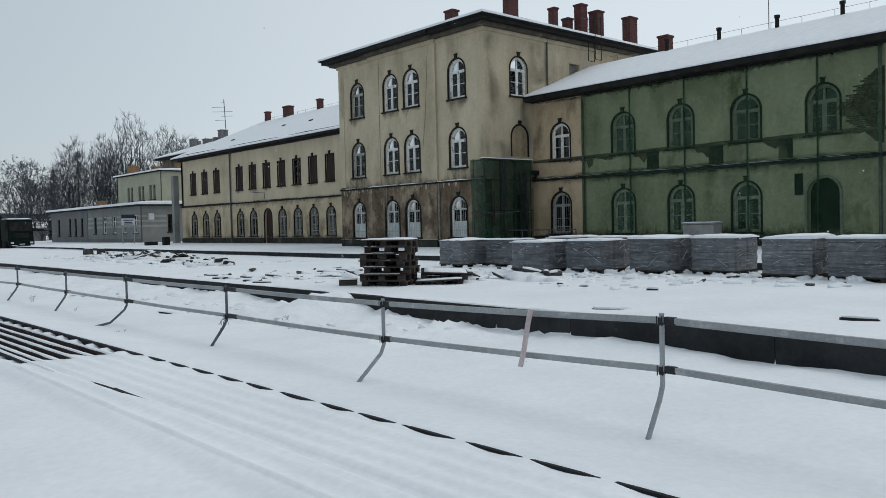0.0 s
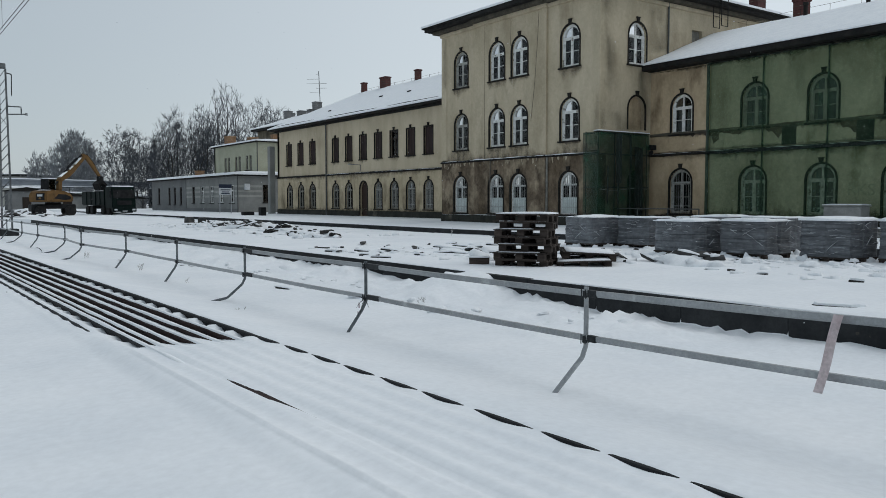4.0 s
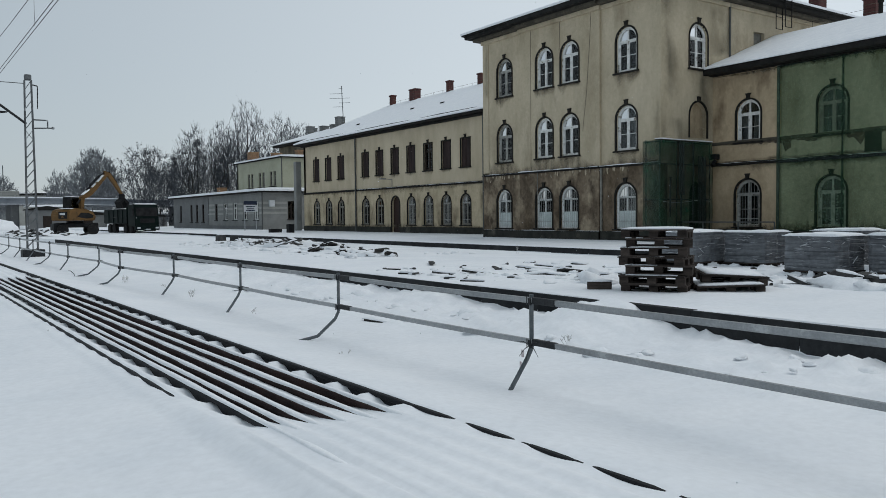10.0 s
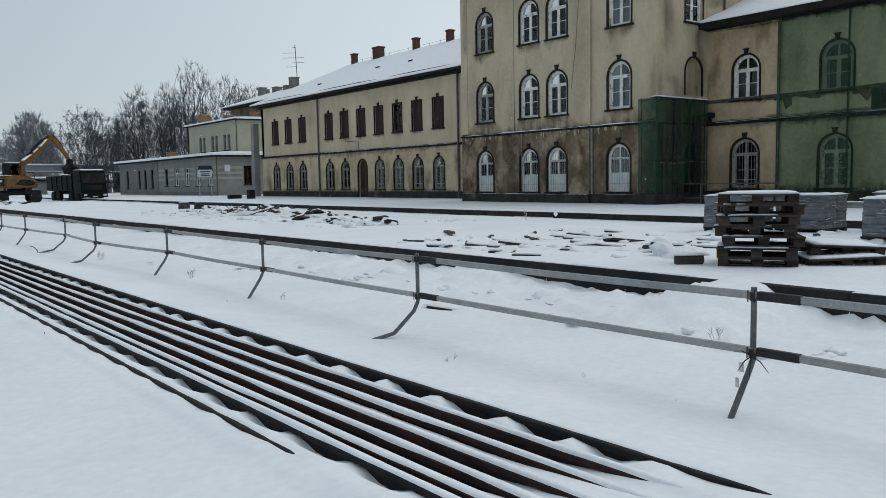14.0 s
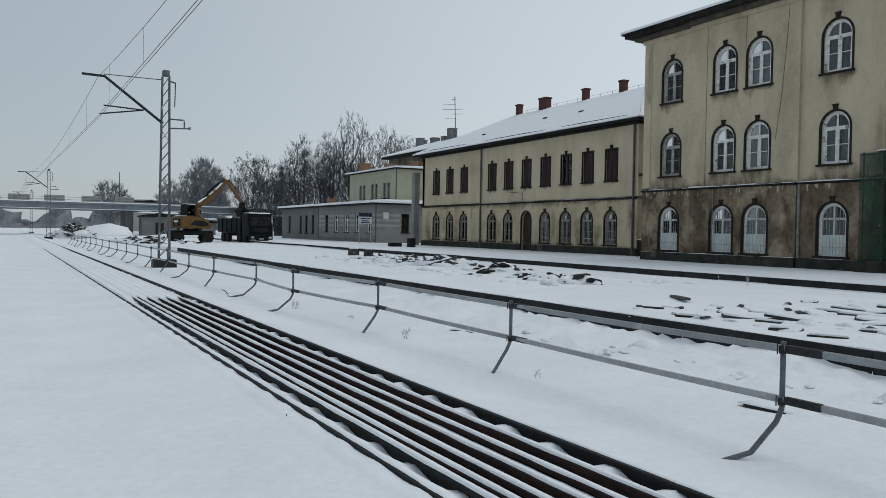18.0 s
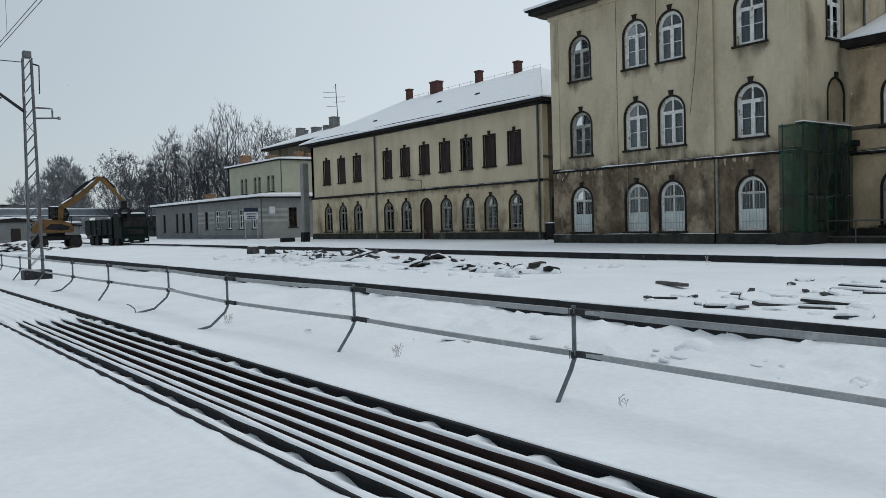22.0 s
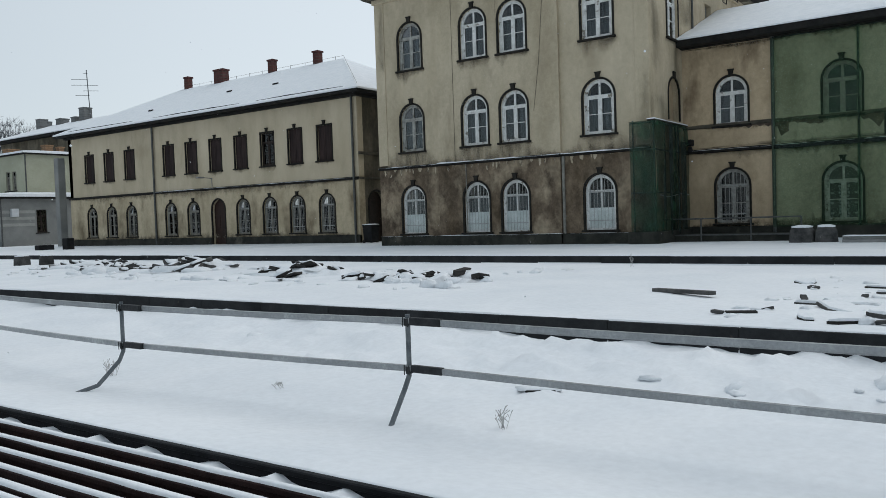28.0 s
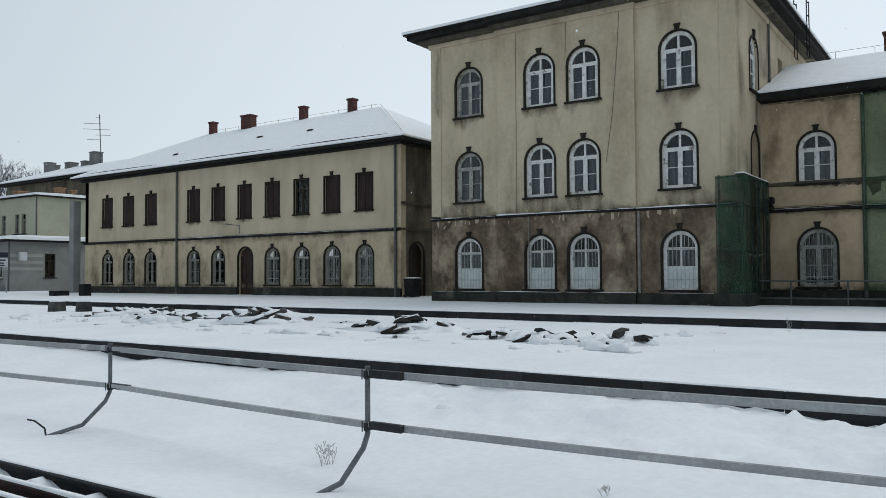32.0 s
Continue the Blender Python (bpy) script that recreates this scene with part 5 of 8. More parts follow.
    tube(bm, (AX - 0.3, 29.1, 4.2), (AX - 0.55, 29.0, 4.1), 0.09, n=8)
    part("wall_lamp", bm, BLACK, root, "black wall lamp with broken shade")
    bm = bmesh.new()
    wall(bm, yend, AY1, 0.3, ztop, [], 0.4, lambda u, d, z: Vector((43.6 - d, u, z)))
    part("back_wall", bm, TAN, root)
    bm = bmesh.new()
    wall(bm, AX, 43.6, 0.3, ztop, [], 0.4, south_put(yend))
    part("end_wall", bm, TAN, root)
    # roof: two slopes that die into the middle block
    def gable(bm, x0, x1, rx, ze, zr, y0, y1, drop):
        sec = [(x0, ze - drop), (x0, ze), (rx, zr), (x1, ze), (x1, ze - drop)]
        a = [bm.verts.new((x, y0, z)) for x, z in sec]
        b = [bm.verts.new((x, y1, z)) for x, z in sec]
        for i in range(5):
            j = (i + 1) % 5
            bm.faces.new((a[i], a[j], b[j], b[i]))
        bm.faces.new(a)
        bm.faces.new(b[::-1])
        bmesh.ops.recalc_face_normals(bm, faces=bm.faces[:])
    bm = bmesh.new()
    gable(bm, 32.15, 43.85, 38.0, 8.5, 10.78, yend - 0.5, TY0 - 0.02, 0.26)
    part("roof", bm, EAVE, root)
    bm = bmesh.new()
    snow_sheet(bm, (32.11, yend - 0.5, 8.5), (0, TY0 - 0.04 - yend + 0.5, 0), (5.8, 0, 2.28), 90, 12, 0.10, 0.03, 2.0)
    snow_sheet(bm, (43.8, yend - 0.5, 8.52), (0, TY0 - 0.04 - yend + 0.5, 0), (-5.8, 0, 2.28), 20, 4, 0.10, 0.03, 2.0)
    part("roof_snow", bm, SNOW_CAP, root)
    bm = bmesh.new()
    box(bm, AX - 0.3, AX + 0.3, yend, AY1, 8.22, 8.36, bevel=0.02)
    part("cornice", bm, EAVE, root)
    for y in (24.0, 21.0, 18.0, 15.0, 12.0, 9.0):
        bm = bmesh.new()
        tube(bm, (37.6, y, 10.6), (37.6, y, 11.25), 0.1, n=8)
        tube(bm, (37.6, y, 11.22), (37.6, y, 11.34), 0.14, n=8)
        part("vent_pipe", bm, EAVE, root)
    bm = bmesh.new()
    tube(bm, (38.0, -20, 11.15), (38.0, 28.0, 11.15), 0.008, n=4)
    for i in range(32):
        tube(bm, (38.0, -19 + i * 1.5, 10.8), (38.0, -19 + i * 1.5, 11.16), 0.01, n=4)
    tube(bm, (38.0, 18.6, 10.8), (38.0, 18.6, 12.6), 0.02, n=4)
    part("lightning_wire", bm, EAVE, root)
    t = bpy.data.curves.new("graffiti", 'FONT')
    t.body, t.size, t.extrude = "RKS", 0.66, 0.002
    g = new("graffiti", t)
    g.data.materials.append(INK)
    g.parent = root
    g.matrix_basis = Matrix.Translation((AX - 0.04, 19.25, 1.95)) @ pose(0, 0, 0, 0, 0, -90) @ pose(0, 0, 0, 90, 0, 0)
    tagged(g, "faint sprayed letters")
    return root


build_annex()
chimney(39.8, 25.5, 9.8, 12.1, 0.6, 0.6)


def build_net():
    root = thing("debris_netting", "green debris netting hung in vertical strips over the station front", "netting")
    seams = [NETY0, 14.04, 17.0, 20.02, 22.98, NETY1]
    for i, (a, b) in enumerate(zip(seams, seams[1:])):
        bm = bmesh.new()
        nu, nz = 14, 22
        g = {}
        for p in range(nu + 1):
            for q in range(nz + 1):
                y, z = a - 0.07 + (b - a + 0.14) * p / nu, 0.95 + 7.2 * q / nz
                d = 0.22 + 0.05 * noise.noise(Vector((y * 0.8, z * 0.35, i))) + 0.008 * (i % 2)
                if 3.7 < z < 4.3:
                    d += 0.03
                g[p, q] = bm.verts.new((AX - d, y, z))
        for p in range(nu):
            for q in range(nz):
                f = bm.faces.new((g[p, q], g[p + 1, q], g[p + 1, q + 1], g[p, q + 1]))
                f.smooth = True
        part("net_strip", bm, NET, root)
    for y in seams[1:-1]:
        bm = bmesh.new()
        tube(bm, (AX - 0.25, y, 0.95), (AX - 0.25, y, 8.2), 0.035, n=5)
        part("net_pole", bm, NET_DARK, root)
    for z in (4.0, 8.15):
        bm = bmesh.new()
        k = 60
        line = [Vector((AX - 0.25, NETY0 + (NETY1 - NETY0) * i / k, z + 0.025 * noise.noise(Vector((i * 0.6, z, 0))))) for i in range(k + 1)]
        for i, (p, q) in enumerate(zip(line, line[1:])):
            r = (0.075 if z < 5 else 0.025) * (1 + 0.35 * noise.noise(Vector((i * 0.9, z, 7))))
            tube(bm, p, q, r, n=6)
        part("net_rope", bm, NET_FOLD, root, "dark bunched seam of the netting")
    return root


build_net()


def build_net_box():
    """Scaffold bay wrapped in net at the inner corner of the two blocks."""
    root = thing("netted_scaffold", "scaffold bay wrapped in dark green netting at the inner corner", "scaffold")
    x0, x1, y0, y1, z1 = 28.75, 32.45, 29.12, 30.12, 5.05
    for x, y in ((x0 + 0.1, y0 + 0.1), (x0 + 0.1, y1 - 0.1), (30.0, y0 + 0.1), (31.2, y0 + 0.1), (x1 - 0.1, y0 + 0.1)):
        bm = bmesh.new()
        tube(bm, (x, y, 0.4), (x, y, z1 + 0.05), 0.03, n=6)
        part("scaffold_tube", bm, PIPE, root)
    for z in (2.4, 4.0, 5.0):
        bm = bmesh.new()
        tube(bm, (x0 + 0.1, y0 + 0.1, z), (x1, y0 + 0.1, z), 0.03, n=6)
        part("scaffold_tube", bm, PIPE, root)
        bm = bmesh.new()
        tube(bm, (x0 + 0.1, y0, z), (x0 + 0.1, y1, z), 0.03, n=6)
        part("scaffold_tube", bm, PIPE, root)

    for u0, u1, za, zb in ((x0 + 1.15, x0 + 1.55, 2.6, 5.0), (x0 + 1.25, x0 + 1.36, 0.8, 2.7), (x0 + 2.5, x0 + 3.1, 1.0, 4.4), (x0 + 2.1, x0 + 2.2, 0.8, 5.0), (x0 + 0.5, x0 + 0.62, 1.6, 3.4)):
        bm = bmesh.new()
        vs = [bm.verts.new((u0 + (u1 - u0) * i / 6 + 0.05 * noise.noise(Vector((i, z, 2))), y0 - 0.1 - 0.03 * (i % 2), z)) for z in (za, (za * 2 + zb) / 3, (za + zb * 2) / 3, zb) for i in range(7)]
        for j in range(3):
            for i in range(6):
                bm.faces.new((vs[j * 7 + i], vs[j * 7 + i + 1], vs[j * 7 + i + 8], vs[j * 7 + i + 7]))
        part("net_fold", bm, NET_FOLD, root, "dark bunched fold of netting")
    bm = bmesh.new()
    for s in range(6):
        tube(bm, (x0 + 0.1 + s * 0.55, y0 - 0.09, 2.3 - 0.06 * math.sin(s)), (x0 + 0.65 + s * 0.55, y0 - 0.09, 2.3 - 0.06 * math.sin(s + 1)), 0.012, n=4)
    part("tie_rope", bm, GALV, root, "pale rope tied across the net")

    def sheet(p0, p1, name):
        bm = bmesh.new()
        n, k = 16, 20
        g = {}
        a, b = Vector(p0), Vector(p1)
        out = Vector((0, 0, 1)).cross(b - a).normalized()
        for i in range(n + 1):
            for j in range(k + 1):
                p = a + (b - a) * (i / n)
                z = 0.7 + (z1 - 0.7) * j / k
                q = p + out * 0.07 * noise.noise(Vector((p.x * 1.1 + p.y * 1.3, z * 0.6, 3)))
                g[i, j] = bm.verts.new((q.x, q.y, z))
        for i in range(n):
            for j in range(k):
                f = bm.faces.new((g[i, j], g[i + 1, j], g[i + 1, j + 1], g[i, j + 1]))
                f.smooth = True
        part("net_sheet", bm, NET_DARK, root)

    sheet((x0, y1, 0), (x0, y0, 0), "a")
    sheet((x0, y0, 0), (x1, y0, 0), "b")
    bm = bmesh.new()
    box(bm, x0, x1, y0, 29.44, z1, z1 + 0.05, bevel=0.01)
    part("deck", bm, OLD_WOOD, root)
    bm = bmesh.new()
    snow_sheet(bm, (x0, y0, z1 + 0.05), (x1 - x0, 0, 0), (0, 29.44 - y0, 0), 14, 3, 0.06, 0.03, 1.0)
    part("snow_cap", bm, SNOW_CAP, root)
    bm = bmesh.new()
    box(bm, x0 - 0.1, 32.6, y0 - 0.08, y1 + 0.1, 0.3, 0.95, bevel=0.02)
    part("base_wall", bm, PLINTH, root)
    return root


build_net_box()


# ---------------------------------------------------------------- pallets and wrapped pavers
def pallet_kit():
    kit = []
    for i in range(5):
        w = 0.145 if i % 2 == 0 else 0.10
        kit.append(("deck_board", (-0.52, 0.52, -0.4 + i * 0.2 - w / 2, -0.4 + i * 0.2 + w / 2, 0.122, 0.144)))
    for i in range(3):
        x = (-0.52 + 0.0725, 0.0, 0.52 - 0.0725)[i]
        kit.append(("stringer", (x - 0.0725, x + 0.0725, -0.4, 0.4, 0.10, 0.122)))
        for y in (-0.34, 0.0, 0.34):
            kit.append(("block", (x - 0.0725, x + 0.0725, y - 0.06, y + 0.06, 0.022, 0.10)))
    for y in (-0.34, 0.0, 0.34):
        kit.append(("bottom_board", (-0.52, 0.52, y - 0.06, y + 0.06, 0.0, 0.022)))
    out, seen = [], {}
    for n, (x0, x1, y0, y1, z0, z1) in kit:
        key = (n, round(x1 - x0, 3), round(y1 - y0, 3))
        if key not in seen:
            bm = bmesh.new()
            hx, hy, hz = (x1 - x0) / 2, (y1 - y0) / 2, (z1 - z0) / 2
            box(bm, -hx, hx, -hy, hy, -hz, hz)
            seen[key] = mesh_from(bm, n, OLD_WOOD)
        out.append((n, seen[key], pose((x0 + x1) / 2, (y0 + y1) / 2, (z0 + z1) / 2)))
    return out


PALLET = pallet_kit()


def pallet(m, label, group):
    root = thing("pallet", label, "pallet", group, m=m)
    for n, me, p in PALLET:
        piece(n, me, root, p)
    return root


def snow_on(parent, x0, x1, y0, y1, z, thick, seed):
    bm = bmesh.new()
    snow_sheet(bm, (x0, y0, z), (x1 - x0, 0, 0), (0, y1 - y0, 0), max(3, int((x1 - x0) * 8)), max(3, int((y1 - y0) * 8)), thick, thick * 0.35, seed)
    for f in bm.faces:
        f.smooth = True
    return part("snow_cap", bm, SNOW_CAP, parent)


def build_pallets():
    rnd = random.Random(3)
    z = 0.44
    for i in range(7):
        dx, dy, a = rnd.uniform(-0.06, 0.06), rnd.uniform(-0.05, 0.05), rnd.uniform(-5, 5)
        if i == 0:
            dx += 0.05
        if i >= 5:
            dx += 0.05
        p = pallet(pose(11.0 + dx, 14.18 + dy, z, rnd.uniform(-0.8, 0.8), rnd.uniform(-0.8, 0.8), -57 + a * 1.4), "weathered wooden pallet in an untidy snowy stack", "stacked pallets")
        if i == 6:
            snow_on(p, -0.52, 0.52, -0.4, 0.4, 0.142, 0.04, 2.0)
        else:
            bm = bmesh.new()
            for s in range(8):
                u = rnd.uniform(-0.4, 0.2)
                snow_sheet(bm, (-0.535, u, 0.142), (0.1, 0, 0), (0, rnd.uniform(0.1, 0.35), 0), 2, 4, 0.018, 0.006, i + s)
                u = rnd.uniform(-0.48, 0.2)
                snow_sheet(bm, (u, -0.42, 0.142), (rnd.uniform(0.1, 0.3), 0, 0), (0, 0.1, 0), 4, 2, 0.02, 0.006, i + s)
            tagged(part("snow_cap", bm, SNOW_CAP, p), kind="stuff")
        z += 0.1465
    q = pallet(pose(11.85, 13.45, 0.43, 1, -2, -44), "weathered pallet lying flat in the snow beside the stack", "loose pallets")
    snow_on(q, -0.5, 0.5, -0.38, 0.38, 0.142, 0.03, 5.0)
    q = pallet(pose(12.1, 13.6, 0.585, 3, 3, -40), "weathered pallet lying flat in the snow beside the stack", "loose pallets")
    snow_on(q, -0.45, 0.5, -0.36, 0.36, 0.142, 0.03, 6.0)
    bm = bmesh.new()
    tube(bm, (-0.2, 0, 0), (0.2, 0, 0.01), 0.085, 0.075, n=12)
    bmesh.ops.bevel(bm, geom=bm.edges[:], offset=0.012, segments=1, affect='EDGES')
    log = tagged(part("wooden_log", bm, OLD_WOOD, None, m=pose(10.35, 14.85, 0.52, 0, 0, -40)), "dark short log with snow on it beside the pallets", "log")
    snow_on(log, -0.21, 0.21, -0.07, 0.07, 0.072, 0.035, 4.0)


build_pallets()


def wrapped_stack(x, y, seed, wx=1.0, wy=1.2, h=0.80, turn=0.0):
    """Two columns of slabs a side, wound in crinkled film, on a pallet half drowned in snow."""
    rnd = random.Random(seed)
    root = thing("paver_stack", "grey paving slabs wrapped in crinkled plastic film on a snowed-in pallet", "paver stack", "wrapped paver stacks", m=pose(x, y, 0.43, 0, 0, turn))
    bm = bmesh.new()
    n, layers = 12, 9
    ring = [(-1 + 2 * i / n, -1) for i in range(n)] + [(1, -1 + 2 * i / n) for i in range(n)] + [(1 - 2 * i / n, 1) for i in range(n)] + [(-1, 1 - 2 * i / n) for i in range(n)]
    zs = []
    for j in range(layers):
        z0 = 0.13 + h * j / layers
        zs += [(z0, -0.008), (z0 + 0.012, 0.0), (z0 + h / layers - 0.012, 0.0)]
    zs.append((0.13 + h, -0.012))
    shift = [(rnd.uniform(-0.008, 0.008), rnd.uniform(-0.008, 0.008)) for j in range(layers + 1)]
    rows = []
    for j, (z, inset) in enumerate(zs):
        row = []
        for u, v in ring:
            r = 0.965 if abs(u) > 0.99 and abs(v) > 0.99 else 1.0
            seam = -0.02 if min(abs(u), abs(v)) < 0.01 else 0.0
            w = inset + seam + 0.014 * noise.noise(Vector((u * 4 + seed, v * 4, z * 11))) + 0.012 * noise.noise(Vector((u * 1.3, v * 1.3 + seed, z * 3)))
            sx, sy = shift[j // 3]
            top = 0.03 * noise.noise(Vector((u * 2, v * 2, seed))) if j == len(zs) - 1 else 0.0
            row.append(bm.verts.new((u * (wx / 2 + w) * r + sx, v * (wy / 2 + w) * r + sy, z + top)))
        rows.append(row)
    m = len(ring)
    for a, b in zip(rows, rows[1:]):
        for i in range(m):
            bm.faces.new((a[i], a[(i + 1) % m], b[(i + 1) % m], b[i]))
    bm.faces.new(rows[-1])
    bm.faces.new(rows[0][::-1])
    part("wrapped_load", bm, WRAP, root)
    for yy in (-0.45, 0.0, 0.45):
        for xx in (-0.38, 0.0, 0.38):
            bm = bmesh.new()
            box(bm, xx * wx - 0.06, xx * wx + 0.06, yy * wy - 0.07, yy * wy + 0.07, 0.0, 0.1)
            part("foot_block", bm, OLD_WOOD, root)
    bm = bmesh.new()
    box(bm, -wx / 2, wx / 2, -wy / 2, wy / 2, 0.1, 0.13)
    part("deck", bm, OLD_WOOD, root)
    # a soft snow cushion that bulges over the rim
    bm = bmesh.new()
    snow_sheet(bm, (-wx / 2 - 0.02, -wy / 2 - 0.02, 0.13 + h - 0.012), (wx + 0.04, 0, 0), (0, wy + 0.04, 0), 12, 12, 0.045 + 0.02 * rnd.random(), 0.045, seed * 1.7)
    for f in bm.faces:
        f.smooth = True
    part("snow_cap", bm, SNOW_CAP, root)
    # torn film: thin bright ribbons and slack folds on the two faces towards the tracks
    bm = bmesh.new()
    for face in (0, 1):
        span = wy if face == 0 else wx
        put = (lambda u, d, z: Vector((-wx / 2 + d, u, z))) if face == 0 else (lambda u, d, z: Vector((u, -wy / 2 + d, z)))
        for i in range(9):
            zz, u = rnd.uniform(0.2, 0.08 + h), rnd.uniform(-0.48, 0.25) * span
            slope = rnd.uniform(-0.9, 0.9) if rnd.random() < 0.35 else rnd.uniform(-0.15, 0.15)
            L, t = rnd.uniform(0.08, 0.30), rnd.uniform(0.004, 0.011)
            pts = []
            for q in range(5):
                f = q / 4
                pts.append((u + L * f, min(0.12 + h, zz + slope * L * f + 0.018 * noise.noise(Vector((u * 9, f * 3, seed + i))))))
            band(bm, [(p, z + t * (1 - abs(2 * q / 4 - 1) * 0.7)) for q, (p, z) in enumerate(pts)], pts, -0.03, -0.012, put)
    tagged(part("film_crease", bm, FILM, root, "torn bright creases of the wrapping film"), kind="stuff")
    # snow blown against the pallet
    bm = bmesh.new()
    for i in range(7):
        side = rnd.random() < 0.6
        w = rnd.uniform(0.07, 0.2)
        c = (-wx / 2 - 0.06, rnd.uniform(-0.5, 0.5) * wy, -0.03) if side else (rnd.uniform(-0.5, 0.5) * wx, -wy / 2 - 0.06, -0.03)
        lump(bm, c, w, w * rnd.uniform(0.8, 1.6), rnd.uniform(0.07, 0.17), seed + i, 9, 0.6)
    for f in bm.faces:
        f.smooth = True
    tagged(part("snow_drift", bm, SNOW_CAP, root), kind="stuff")
    return root


for i, (bx, by, hh) in enumerate(((16.9, 18.06, 0.72), (17.55, 16.72, 0.72), (16.05, 14.2, 0.70), (16.55, 12.78, 0.72), (16.95, 11.1, 0.76), (17.45, 9.72, 0.76), (17.1, 7.85, 0.75), (16.95, 6.4, 0.76),
                                    (17.0, 4.95, 0.76), (17.1, 3.4, 0.76))):
    wrapped_stack(bx, by, i * 2.7 + 1, 1.1, 1.1, hh, (-2, 1, -1, 2, -1, 0.5, 1.5, -1, 1, 0)[i])
for i, (bx, by) in enumerate(((18.4, 15.0), (18.3, 13.35))):
    wrapped_stack(bx, by, i * 3.7 + 31, 1.1, 1.12, 0.76, (1, -2)[i])


# ---------------------------------------------------------------- rubble and boards on the island platform
def board(x, y, z, length, width, thick, turn, tilt, roll, mat_, label, group="loose boards", snow=0.02):
    bm = bmesh.new()
    box(bm, -length / 2, length / 2, -width / 2, width / 2, -thick / 2, thick / 2, bevel=min(0.006, thick * 0.2))
    root = part("board", bm, mat_, None, m=pose(x, y, z, tilt, roll, turn))
    tagged(root, label, "board", group)
    if snow:
        snow_on(root, -length / 2 * 0.96, length / 2 * 0.9, -width / 2 * 0.8, width / 2 * 0.95, thick / 2 - 0.002, snow, x + y)
    return root


def shard(x, y, L, W, turn, ro, seed, label):
    """A broken slab lying in the snow: only its dark rim shows under the white cap."""
    rnd = random.Random(seed)
    n = 7
    pts = []
    for i in range(n):
        a = 2 * math.pi * i / n + rnd.uniform(-0.3, 0.3)
        k = rnd.uniform(0.75, 1.1)
        c, s_ = math.cos(a), math.sin(a)
        e = max(abs(c), abs(s_))
        pts.append((c / e * L / 2 * k, s_ / e * W / 2 * k))
    bm = bmesh.new()
    prism(bm, pts, -0.02, 0.02, lambda u, d, z: Vector((u, z, -d)))
    bmesh.ops.recalc_face_normals(bm, faces=bm.faces[:])
    root = part("broken_slab", bm, DARK_PLANK if W < 0.2 else DEBRIS, None, m=pose(x, y, 0.463, rnd.uniform(-6, 6), ro, turn + rnd.uniform(-15, 15)))
    tagged(root, label, "slab", "scattered slabs")
    bm = bmesh.new()
    ca, sa = math.cos(math.radians(turn)) * 0.022, -math.sin(math.radians(turn)) * 0.022
    cap = [(u + ca, v + sa) for u, v in pts]
    low = [bm.verts.new((u, v, 0.012)) for u, v in cap]
    top = [bm.verts.new((u * 0.93, v * 0.88, 0.044 + rnd.uniform(-0.006, 0.012))) for u, v in cap]
    for i in range(n):
        j = (i + 1) % n
        bm.faces.new((low[i], low[j], top[j], top[i]))
    bm.faces.new(top)
    bmesh.ops.recalc_face_normals(bm, faces=bm.faces[:])
    part("snow_cap", bm, SNOW_CAP, root)
    return root


